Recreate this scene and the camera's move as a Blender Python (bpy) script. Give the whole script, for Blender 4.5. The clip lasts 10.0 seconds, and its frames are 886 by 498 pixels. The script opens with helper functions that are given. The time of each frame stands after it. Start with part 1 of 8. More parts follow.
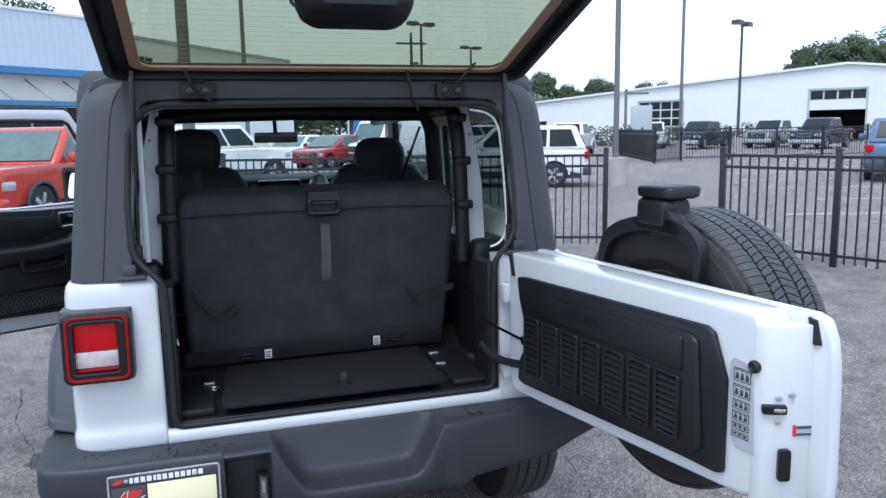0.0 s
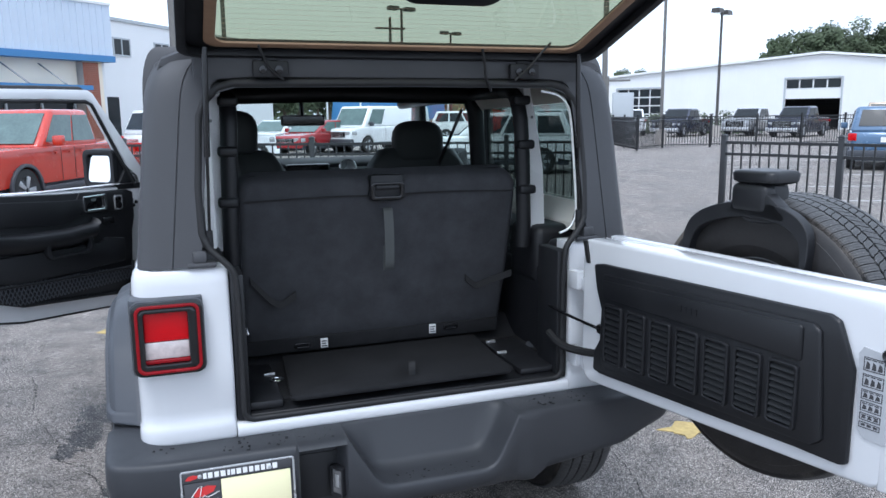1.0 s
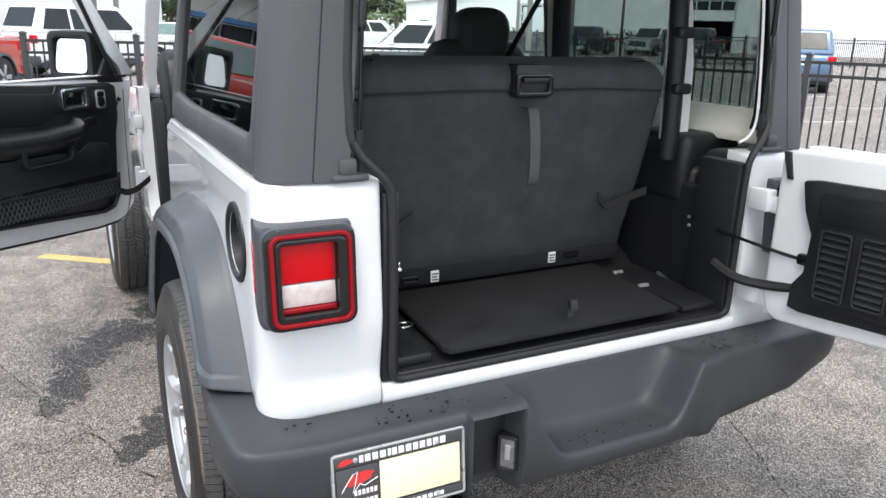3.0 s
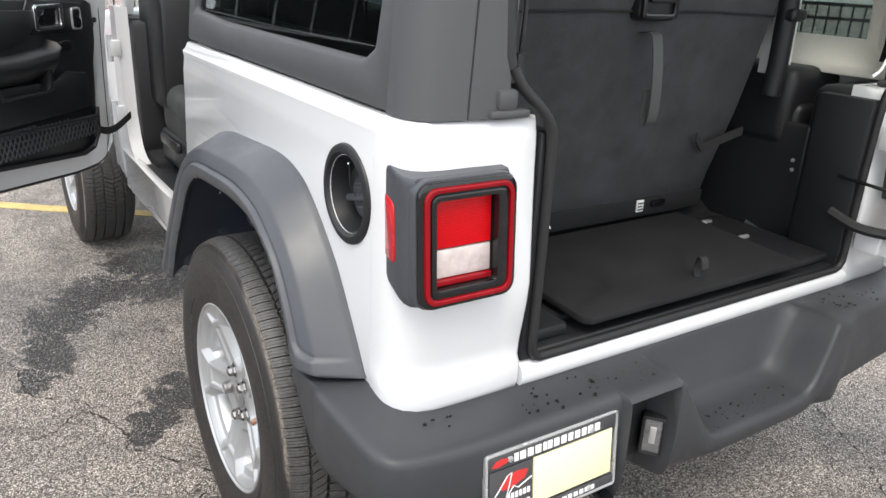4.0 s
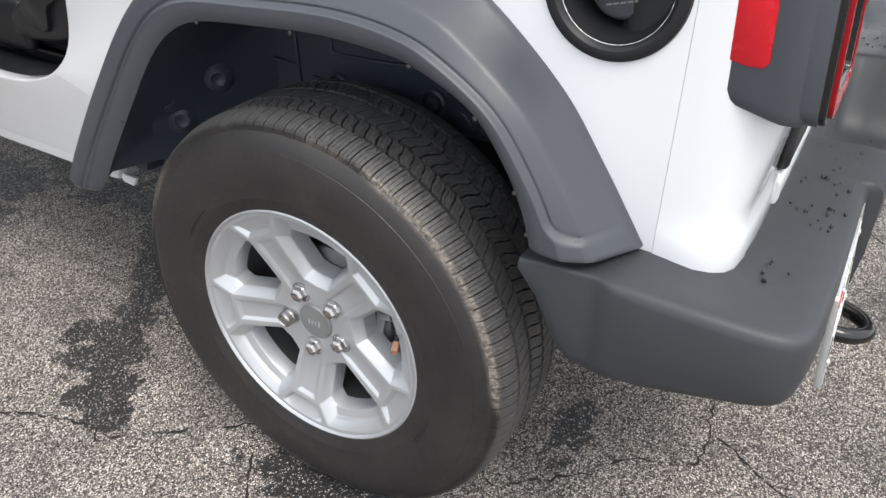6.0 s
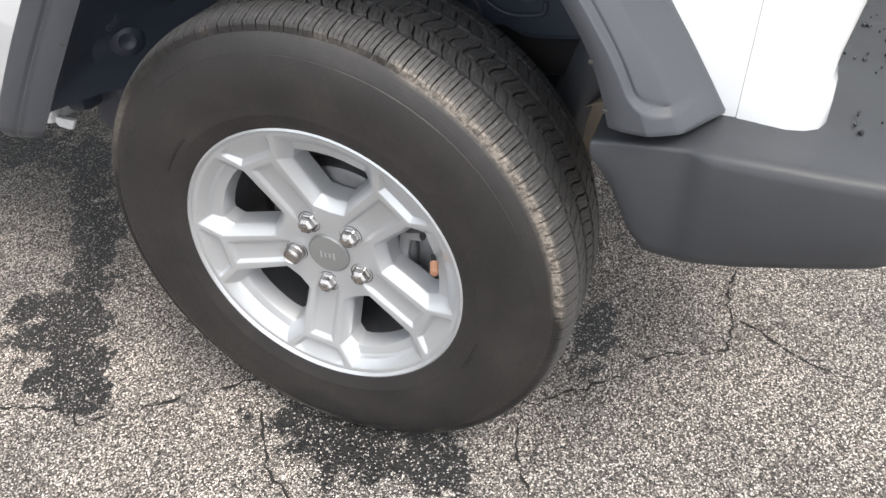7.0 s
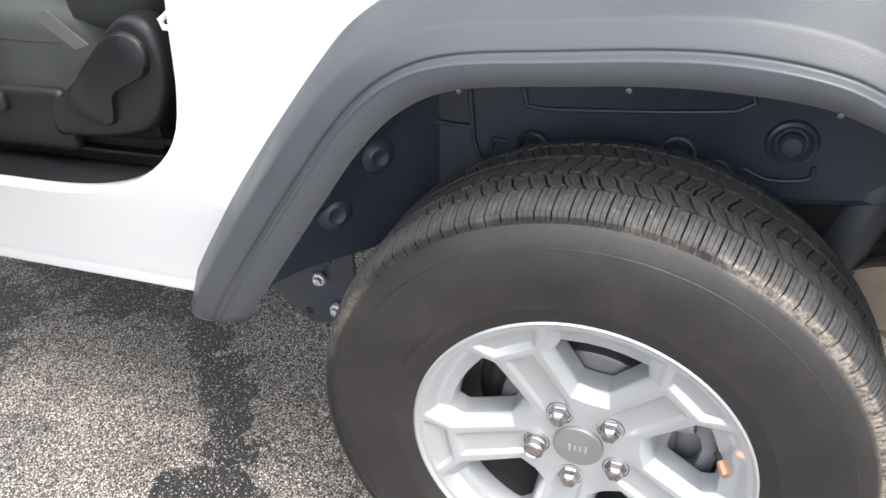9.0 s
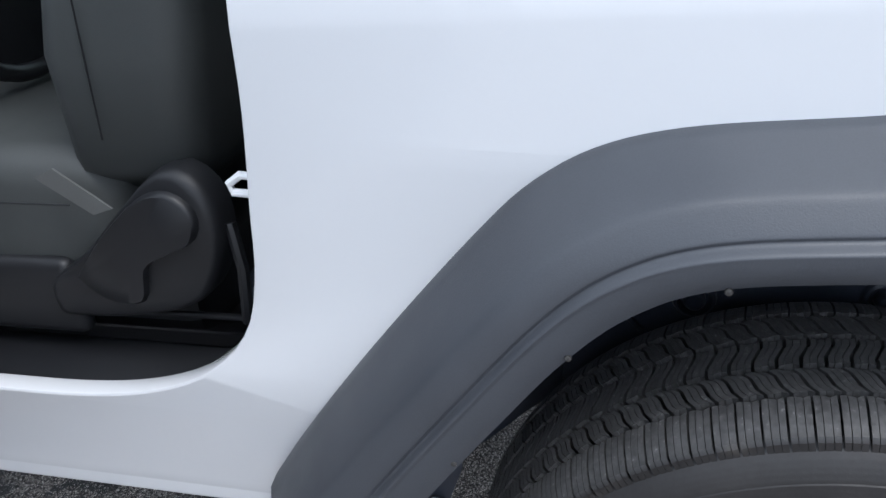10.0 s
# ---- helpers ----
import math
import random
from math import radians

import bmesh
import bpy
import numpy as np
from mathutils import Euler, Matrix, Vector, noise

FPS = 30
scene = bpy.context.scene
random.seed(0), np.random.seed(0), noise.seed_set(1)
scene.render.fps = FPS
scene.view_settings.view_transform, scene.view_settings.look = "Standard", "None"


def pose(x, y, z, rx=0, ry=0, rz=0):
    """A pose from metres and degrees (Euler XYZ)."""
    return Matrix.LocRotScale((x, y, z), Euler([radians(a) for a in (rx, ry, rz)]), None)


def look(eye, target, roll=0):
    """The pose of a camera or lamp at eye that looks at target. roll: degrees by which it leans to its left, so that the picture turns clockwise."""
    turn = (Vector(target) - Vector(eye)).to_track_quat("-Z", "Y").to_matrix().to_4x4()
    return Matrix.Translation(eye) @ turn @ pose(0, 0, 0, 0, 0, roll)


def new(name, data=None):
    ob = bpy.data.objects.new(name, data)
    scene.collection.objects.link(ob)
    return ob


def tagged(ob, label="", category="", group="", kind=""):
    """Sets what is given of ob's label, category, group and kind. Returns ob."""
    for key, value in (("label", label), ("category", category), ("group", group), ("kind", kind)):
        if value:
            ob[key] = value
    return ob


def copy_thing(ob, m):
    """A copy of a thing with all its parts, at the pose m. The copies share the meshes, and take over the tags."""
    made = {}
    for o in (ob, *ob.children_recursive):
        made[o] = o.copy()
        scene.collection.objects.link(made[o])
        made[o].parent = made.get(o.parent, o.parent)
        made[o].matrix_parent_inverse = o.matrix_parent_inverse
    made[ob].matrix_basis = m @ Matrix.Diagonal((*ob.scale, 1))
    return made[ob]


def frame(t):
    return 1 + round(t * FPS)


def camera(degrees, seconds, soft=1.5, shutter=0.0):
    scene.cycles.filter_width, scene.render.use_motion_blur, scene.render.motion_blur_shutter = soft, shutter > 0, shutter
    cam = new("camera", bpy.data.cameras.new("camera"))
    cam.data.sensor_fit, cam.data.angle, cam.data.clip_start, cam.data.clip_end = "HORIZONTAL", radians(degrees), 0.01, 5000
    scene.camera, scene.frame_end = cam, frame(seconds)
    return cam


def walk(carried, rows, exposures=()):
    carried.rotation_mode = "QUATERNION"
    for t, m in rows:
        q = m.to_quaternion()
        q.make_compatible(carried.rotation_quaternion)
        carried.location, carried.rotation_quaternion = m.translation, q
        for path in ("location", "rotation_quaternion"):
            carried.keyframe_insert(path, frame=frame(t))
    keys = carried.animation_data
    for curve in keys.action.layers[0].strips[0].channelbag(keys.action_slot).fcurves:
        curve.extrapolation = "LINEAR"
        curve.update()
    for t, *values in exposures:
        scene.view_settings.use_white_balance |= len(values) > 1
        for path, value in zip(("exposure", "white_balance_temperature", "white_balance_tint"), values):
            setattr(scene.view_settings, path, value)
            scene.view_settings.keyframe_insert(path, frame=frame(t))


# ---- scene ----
cam = camera(60.8, 10.0)
PATH = [
    (0, (-0.39, -3.007, 1.603), (0.199, -1.122, 1.291), -1.0),
    (0.5, (-0.49, -2.941, 1.605), (0.129, -1.066, 1.284), -0.8),
    (1, (-0.66, -2.84, 1.594), (-0.013, -0.98, 1.246), -0.6),
    (1.5, (-0.742, -2.679, 1.567), (-0.128, -0.813, 1.191), 0.0),
    (2, (-0.826, -2.47, 1.557), (-0.192, -0.612, 1.173), 0.6),
    (2.2, (-0.9, -2.402, 1.547), (-0.21, -0.569, 1.143), 0.7),
    (3.3, (-1.203, -1.949, 1.459), (-0.279, -0.282, 0.852), 2.0),
    (3.5, (-1.235, -1.855, 1.444), (-0.289, -0.209, 0.816), 2.3),
    (4, (-1.383, -1.609, 1.406), (-0.336, -0.056, 0.704), 3.0),
    (4.5, (-1.476, -1.345, 1.364), (-0.343, 0.104, 0.579), 3.5),
    (5, (-1.492, -1.082, 1.33), (-0.274, 0.239, 0.451), 3.8),
    (5.5, (-1.583, -0.868, 1.278), (-0.246, 0.232, 0.277), 1.5),
    (6, (-1.68, -0.739, 1.233), (-0.237, 0.122, 0.148), 0.5),
    (7.3, (-1.682, -0.452, 1.11), (-0.216, 0.109, -0.129), -2.7),
    (7.5, (-1.717, -0.406, 1.11), (-0.232, 0.127, -0.119), -2.9),
    (8, (-1.791, -0.325, 1.128), (-0.244, 0.166, -0.041), -3.1),
    (8.5, (-1.789, -0.254, 1.167), (-0.206, 0.285, 0.071), -3.6),
    (9, (-1.652, -0.12, 1.186), (-0.062, 0.512, 0.15), -3.5),
    (9.5, (-1.539, 0.036, 1.204), (0.088, 0.663, 0.224), -4.4),
    (10, (-1.444, 0.225, 1.226), (0.263, 0.691, 0.295), -4.9),
]
EXPOSURES = [(0, 0.16, 5500, 10), (1, 0.27, 5600, 10), (2, 0.52, 5950, 10), (3.5, 0.82, 6650, 10), (4.5, 0.72, 6750, 10), (5.5, 0.56, 6550, 10), (6.2, 0.82, 6650, 10), (7.5, 1.12, 6750, 10), (8.5, 1.36, 6700, 10), (9.0, 1.50, 6650, 10), (9.5, 1.64, 6650, 10), (9.7, 0.75, 6300, 10), (10, 0.54, 5900, 10)]
walk(cam, [(t, look(eye, target, roll)) for t, eye, target, roll in PATH], EXPOSURES)

# ---- world, sun and exposure ----
world = bpy.data.worlds.new("overcast_sky")
scene.world = world
world.use_nodes = True
wn = world.node_tree.nodes
wl = world.node_tree.links
sky = wn.new("ShaderNodeTexSky")
sky.sky_type = "NISHITA"
sky.sun_disc = False
sky.sun_elevation = radians(58)
sky.sun_rotation = radians(215)
sky.dust_density = 6.0
cloud = wn.new("ShaderNodeMixRGB")
cloud.inputs[0].default_value = 0.82
cloud.inputs[2].default_value = (8.6, 9.2, 9.9, 1)
wl.new(sky.outputs[0], cloud.inputs[1])
wl.new(cloud.outputs[0], wn["Background"].inputs[0])
wn["Background"].inputs[1].default_value = 0.15

sun_data = bpy.data.lights.new("sun", "SUN")
sun_data.energy = 1.5
sun_data.angle = radians(25)
sun_data.color = (1.0, 0.96, 0.9)
sun = new("sun", sun_data)
sun.matrix_world = look((-6, -9, 20), (0, 0, 0))

# ---- materials ----


def nodes_of(name):
    m = bpy.data.materials.new(name)
    m.use_nodes = True
    return m, m.node_tree.nodes, m.node_tree.links, m.node_tree.nodes["Principled BSDF"]


def noise_node(n, l, scale, detail=4, rough=0.55, coord=None):
    tex = n.new("ShaderNodeTexNoise")
    tex.inputs["Scale"].default_value = scale
    tex.inputs["Detail"].default_value = detail
    tex.inputs["Roughness"].default_value = rough
    if coord is not None:
        l.new(coord, tex.inputs["Vector"])
    return tex


def ramp_node(n, l, source, stops):
    r = n.new("ShaderNodeValToRGB")
    while len(r.color_ramp.elements) < len(stops):
        r.color_ramp.elements.new(0.5)
    for e, (p, c) in zip(r.color_ramp.elements, stops):
        e.position = p
        e.color = (c, c, c, 1) if isinstance(c, (int, float)) else (*c, 1)
    l.new(source, r.inputs[0])
    return r


def shade(c, k):
    return tuple(min(1.0, v * k) for v in c)


def surface(name, colour, rough=0.5, metal=0.0, vary=0.15, grain=60.0, patch=3.0, bump=0.1, depth=0.002, coat=0.0, spec=0.5, rough_vary=0.12):
    """A painted, moulded or woven surface: colour varied at two scales, roughness and fine relief."""
    m, n, l, b = nodes_of(name)
    co = n.new("ShaderNodeTexCoord").outputs["Object"]
    big = noise_node(n, l, patch, 3, 0.6, co)
    fine = noise_node(n, l, grain, 3, 0.6, co)
    mix = n.new("ShaderNodeMixRGB")
    mix.inputs[0].default_value = 0.45
    l.new(big.outputs["Fac"], mix.inputs[1])
    l.new(fine.outputs["Fac"], mix.inputs[2])
    r = ramp_node(n, l, mix.outputs[0], [(0.3, shade(colour, 1 - vary)), (0.7, shade(colour, 1 + vary))])
    l.new(r.outputs[0], b.inputs["Base Color"])
    rr = ramp_node(n, l, big.outputs["Fac"], [(0.3, max(0.02, rough - rough_vary)), (0.7, min(1.0, rough + rough_vary))])
    l.new(rr.outputs[0], b.inputs["Roughness"])
    b.inputs["Metallic"].default_value = metal
    b.inputs["Coat Weight"].default_value = coat
    b.inputs["Coat Roughness"].default_value = 0.06
    b.inputs["Specular IOR Level"].default_value = spec
    if bump:
        bp = n.new("ShaderNodeBump")
        bp.inputs["Strength"].default_value = bump
        bp.inputs["Distance"].default_value = depth
        l.new(fine.outputs["Fac"], bp.inputs["Height"])
        l.new(bp.outputs[0], b.inputs["Normal"])
    return m


def glass_mat(name, tint, alpha_rough=0.0, ior=1.45):
    """Thin tinted glass: straight-through light mixed with a clear gloss by Fresnel."""
    m, n, l, b = nodes_of(name)
    out = n["Material Output"]
    tr = n.new("ShaderNodeBsdfTransparent")
    tr.inputs[0].default_value = (*tint, 1)
    gl = n.new("ShaderNodeBsdfGlossy")
    gl.inputs["Roughness"].default_value = alpha_rough
    lw = n.new("ShaderNodeLayerWeight")
    lw.inputs[0].default_value = 0.5
    pw = n.new("ShaderNodeMath")
    pw.operation = "POWER"
    pw.inputs[1].default_value = 5.0
    l.new(lw.outputs["Facing"], pw.inputs[0])
    fr = n.new("ShaderNodeMath")
    fr.operation = "MULTIPLY_ADD"
    f0 = ((ior - 1) / (ior + 1)) ** 2
    fr.inputs[1].default_value = 0.8 - f0
    fr.inputs[2].default_value = f0
    l.new(pw.outputs[0], fr.inputs[0])
    mx = n.new("ShaderNodeMixShader")
    l.new(fr.outputs[0], mx.inputs[0])
    l.new(tr.outputs[0], mx.inputs[1])
    l.new(gl.outputs[0], mx.inputs[2])
    l.new(mx.outputs[0], out.inputs[0])
    n.remove(b)
    return m


def asphalt_mat():
    """Old asphalt: pale stones in dark binder, patchy wear, oil and wet stains."""
    m, n, l, b = nodes_of("worn_asphalt")
    co = n.new("ShaderNodeTexCoord").outputs["Object"]
    warp = noise_node(n, l, 90, 2, 0.5, co)
    wadd = n.new("ShaderNodeMixRGB")
    wadd.blend_type = "ADD"
    wadd.inputs[0].default_value = 0.006
    l.new(co, wadd.inputs[1])
    l.new(warp.outputs["Color"], wadd.inputs[2])
    stone = n.new("ShaderNodeTexVoronoi")
    stone.inputs["Scale"].default_value = 340
    l.new(wadd.outputs[0], stone.inputs["Vector"])
    hue = n.new("ShaderNodeSeparateColor")
    l.new(stone.outputs["Color"], hue.inputs[0])
    stones = ramp_node(n, l, hue.outputs[0], [(0.0, (0.026, 0.025, 0.025)), (0.35, (0.12, 0.112, 0.107)), (0.60, (0.29, 0.270, 0.254)), (0.80, (0.49, 0.463, 0.44)), (1.0, (0.84, 0.815, 0.795))])
    gap = ramp_node(n, l, stone.outputs["Distance"], [(0.25, 1.0), (0.72, 0.30)])
    base = n.new("ShaderNodeMixRGB")
    base.blend_type = "MULTIPLY"
    base.inputs[0].default_value = 1.0
    l.new(stones.outputs[0], base.inputs[1])
    l.new(gap.outputs[0], base.inputs[2])
    wear = noise_node(n, l, 0.9, 6, 0.62, co)
    wearr = ramp_node(n, l, wear.outputs["Fac"], [(0.3, (1.06, 1.04, 1.03)), (0.5, (1.26, 1.21, 1.16)), (0.7, (1.52, 1.43, 1.35))])
    worn = n.new("ShaderNodeMixRGB")
    worn.blend_type = "MULTIPLY"
    worn.inputs[0].default_value = 1.0
    l.new(base.outputs[0], worn.inputs[1])
    l.new(wearr.outputs[0], worn.inputs[2])
    mid = noise_node(n, l, 4.5, 5, 0.65, co)
    midr = ramp_node(n, l, mid.outputs["Fac"], [(0.36, (0.70, 0.70, 0.71)), (0.50, (0.98, 0.97, 0.96)), (0.66, (1.16, 1.14, 1.12))])
    patchy = n.new("ShaderNodeMixRGB")
    patchy.blend_type = "MULTIPLY"
    patchy.inputs[0].default_value = 1.0
    l.new(worn.outputs[0], patchy.inputs[1])
    l.new(midr.outputs[0], patchy.inputs[2])
    worn = patchy
    # stains: blotches round given centres, edges broken by noise
    edge = noise_node(n, l, 15, 6, 0.7, co)
    total = None
    for x, y, rx, ry in STAINS:
        mp = n.new("ShaderNodeMapping")
        mp.vector_type = "TEXTURE"
        mp.inputs["Location"].default_value = (x, y, 0)
        mp.inputs["Scale"].default_value = (rx, ry, 1)
        l.new(co, mp.inputs["Vector"])
        ln = n.new("ShaderNodeVectorMath")
        ln.operation = "LENGTH"
        l.new(mp.outputs[0], ln.inputs[0])
        sm = n.new("ShaderNodeMath")
        sm.operation = "MULTIPLY_ADD"
        sm.inputs[1].default_value = 2.6
        l.new(edge.outputs["Fac"], sm.inputs[0])
        l.new(ln.outputs["Value"], sm.inputs[2])
        sc = n.new("ShaderNodeMath")
        sc.operation = "MULTIPLY"
        sc.inputs[1].default_value = 0.42
        l.new(sm.outputs[0], sc.inputs[0])
        st = ramp_node(n, l, sc.outputs[0], [(0.83, 1.0), (0.868, 0.0)])
        if total is None:
            total = st.outputs[0]
        else:
            mxx = n.new("ShaderNodeMixRGB")
            mxx.blend_type = "LIGHTEN"
            mxx.inputs[0].default_value = 1.0
            l.new(total, mxx.inputs[1])
            l.new(st.outputs[0], mxx.inputs[2])
            total = mxx.outputs[0]
    far = noise_node(n, l, 0.35, 5, 0.7, co)
    farr = ramp_node(n, l, far.outputs["Fac"], [(0.60, 0.0), (0.66, 0.55)])
    both = n.new("ShaderNodeMixRGB")
    both.blend_type = "LIGHTEN"
    both.inputs[0].default_value = 1.0
    l.new(total, both.inputs[1])
    l.new(farr.outputs[0], both.inputs[2])
    pale = ramp_node(n, l, hue.outputs[0], [(0.84, 1.0), (0.94, 0.35)])
    soak = n.new("ShaderNodeMath")
    soak.operation = "MULTIPLY"
    l.new(both.outputs[0], soak.inputs[0])
    l.new(pale.outputs[0], soak.inputs[1])
    dark = n.new("ShaderNodeMixRGB")
    dark.blend_type = "MULTIPLY"
    l.new(soak.outputs[0], dark.inputs[0])
    l.new(worn.outputs[0], dark.inputs[1])
    dark.inputs[2].default_value = (0.045, 0.045, 0.05, 1)
    l.new(dark.outputs[0], b.inputs["Base Color"])
    rg = ramp_node(n, l, both.outputs[0], [(0.0, 0.9), (1.0, 0.50)])
    l.new(rg.outputs[0], b.inputs["Roughness"])
    bp = n.new("ShaderNodeBump")
    bp.inputs["Strength"].default_value = 0.9
    bp.inputs["Distance"].default_value = 0.004
    bp.invert = True
    l.new(stone.outputs["Distance"], bp.inputs["Height"])
    l.new(bp.outputs[0], b.inputs["Normal"])
    return m


# wet patches: x, y, half widths
STAINS = [(-0.27, 1.20, 0.10, 0.16), (-0.33, 1.12, 0.09, 0.09), (-0.42, 1.03, 0.09, 0.10), (-0.50, 0.95, 0.09, 0.08), (-0.58, 0.88, 0.09, 0.09), (-0.66, 0.81, 0.08, 0.08), (-0.74, 0.76, 0.09, 0.09), (-0.83, 0.74, 0.11, 0.12), (-0.90, 0.70, 0.12, 0.13), (-0.96, 0.60, 0.10, 0.11), (-1.02, 0.52, 0.08, 0.07), (-0.86, 0.82, 0.07, 0.06),
          (-0.94, 0.0, 0.10, 0.22), (-0.93, -0.17, 0.09, 0.12), (-0.52, -0.38, 0.13, 0.06), (-0.30, 1.40, 0.16, 0.24), (-0.18, 1.60, 0.20, 0.30), (-0.70, 1.62, 0.24, 0.18), (-0.95, 1.72, 0.24, 0.22), (-1.13, 1.50, 0.18, 0.22), (-1.20, 1.22, 0.12, 0.26), (-1.27, 1.02, 0.08, 0.12), (-0.70, 1.98, 0.24, 0.26), (-0.48, 1.80, 0.2, 0.3)]

ASPHALT = asphalt_mat()
WHITE = surface("white_paint", (0.665, 0.673, 0.69), 0.22, 0, 0.012, 900, 2, 0.0, coat=0.8, rough_vary=0.04)
WHITE_IN = surface("white_inner_paint", (0.78, 0.79, 0.80), 0.3, 0, 0.03, 300, 3, 0.02, coat=0.4)
TRIM = surface("grained_grey_plastic", (0.047, 0.051, 0.060), 0.41, 0, 0.14, 600, 6, 0.30, 0.0007, spec=0.5)
# darker copy of TRIM: less skylight on the bumper, put into the colour
BUMPER = surface("weathered_bumper_plastic", (0.036, 0.038, 0.043), 0.50, 0, 0.16, 600, 5, 0.30, 0.0007, spec=0.4)
TOP = surface("hardtop_grey_texture", (0.055, 0.056, 0.061), 0.55, 0, 0.08, 900, 3, 0.35, 0.0008)
BLACK = surface("black_plastic", (0.0105, 0.011, 0.013), 0.48, 0, 0.15, 400, 4, 0.15, 0.0006, spec=0.42)
GLOSS = surface("gloss_black_plastic", (0.008, 0.008, 0.009), 0.12, 0, 0.1, 60, 4, 0.0)
LINER = surface("wheel_arch_liner", (0.034, 0.041, 0.058), 0.42, 0, 0.2, 250, 5, 0.15, 0.0008)
CLOTH = surface("black_woven_cloth", (0.049, 0.050, 0.055), 0.95, 0, 0.40, 500, 11, 0.6, 0.0015, spec=0.3)
CARPET = surface("black_carpet", (0.020, 0.0203, 0.022), 1.0, 0, 0.4, 500, 8, 0.8, 0.003, spec=0.15)
VINYL = surface("grey_vinyl_seat", (0.042, 0.046, 0.046), 0.6, 0, 0.12, 500, 5, 0.3, 0.0008)
RUBBER = surface("black_rubber_seal", (0.012, 0.012, 0.013), 0.6, 0, 0.15, 200, 5, 0.1, 0.0006)
BELT = surface("grey_belt_webbing", (0.09, 0.092, 0.09), 0.85, 0, 0.12, 800, 5, 0.3, 0.0006)
STRAP = surface("black_webbing", (0.014, 0.014, 0.015), 0.8, 0, 0.15, 900, 5, 0.4, 0.0006)
ALLOY = surface("silver_wheel_paint", (0.40, 0.41, 0.425), 0.34, 0.45, 0.03, 600, 5, 0.03, 0.0003, coat=0.5, rough_vary=0.05)
# much darker than ALLOY, for the parts behind the spokes
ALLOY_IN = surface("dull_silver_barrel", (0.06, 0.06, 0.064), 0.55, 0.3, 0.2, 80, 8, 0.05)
SOCKET = surface("dark_dull_steel", (0.055, 0.053, 0.052), 0.5, 0.4, 0.25, 80, 8, 0.1)
CHROME = surface("chrome", (0.75, 0.76, 0.78), 0.12, 1.0, 0.04, 60, 5, 0.0)
NUT = surface("bright_steel_nut", (0.40, 0.38, 0.37), 0.22, 1.0, 0.15, 80, 8, 0.05)
CAPM = surface("satin_grey_cap", (0.24, 0.245, 0.245), 0.42, 0.5, 0.05, 300, 5, 0.05)
STEEL = surface("cast_grey_steel", (0.24, 0.24, 0.25), 0.5, 0.6, 0.2, 60, 6, 0.15)
DISC = surface("dull_brake_steel", (0.13, 0.13, 0.135), 0.45, 0.5, 0.2, 60, 8, 0.1)
RUST = surface("heat_stained_steel", (0.34, 0.29, 0.23), 0.5, 0.4, 0.18, 40, 6, 0.1)
COPPER = surface("copper_cap", (0.62, 0.33, 0.22), 0.35, 0.8, 0.1, 100, 6, 0.05)
RED = surface("red_lens", (0.50, 0.0015, 0.006), 0.3, 0, 0.12, 30, 6, 0.0, coat=0.1, spec=0.2)
MARKER = surface("red_marker_lens", (0.50, 0.003, 0.012), 0.22, 0, 0.10, 300, 25, 0.15, 0.0008, coat=0.6, spec=0.3)
REDRING = surface("red_light_guide", (0.22, 0.002, 0.006), 0.2, 0, 0.08, 40, 6, 0.0, coat=0.1, spec=0.25)
CLEARLENS = surface("clear_reversing_lens", (0.50, 0.43, 0.42), 0.18, 0, 0.25, 70, 20, 0.3, 0.002, coat=1.0)
LAMPD = surface("dim_clear_lamp", (0.16, 0.16, 0.165), 0.15, 0.2, 0.4, 120, 30, 0.1, 0.001, coat=1.0)
PLATEY = surface("pale_yellow_card", (0.86, 0.80, 0.50), 0.6, 0, 0.02, 200, 3, 0.02)
CHROMEW = surface("silver_frame_paint", (0.55, 0.56, 0.57), 0.3, 0.6, 0.05, 200, 3, 0.02)
CREAM = surface("cream_inner_shell", (0.80, 0.77, 0.69), 0.6, 0, 0.06, 200, 4, 0.1)
BROWN = surface("tan_primer_strip", (0.30, 0.19, 0.12), 0.6, 0, 0.15, 60, 6, 0.05)
MIRROR = surface("mirror_glass", (0.9, 0.92, 0.92), 0.01, 1.0, 0.0, 10, 2, 0.0, rough_vary=0.0)
STICK = surface("grey_label_film", (0.44, 0.45, 0.47), 0.4, 0, 0.04, 200, 5, 0.0)
INK = surface("dark_print", (0.05, 0.05, 0.055), 0.5, 0, 0.1, 200, 5, 0.0)
WINK = surface("white_print", (0.75, 0.75, 0.75), 0.5, 0, 0.04, 200, 5, 0.0)
REDINK = surface("red_print", (0.55, 0.03, 0.03), 0.5, 0, 0.08, 200, 5, 0.0)
GLASS_CLEAR = glass_mat("clear_glass", (0.86, 0.93, 0.90))
GLASS_TINT = glass_mat("privacy_glass", (0.40, 0.45, 0.435), ior=1.45)
GLASS_LIFT = glass_mat("green_heated_glass", (0.61, 0.63, 0.52), ior=1.4)


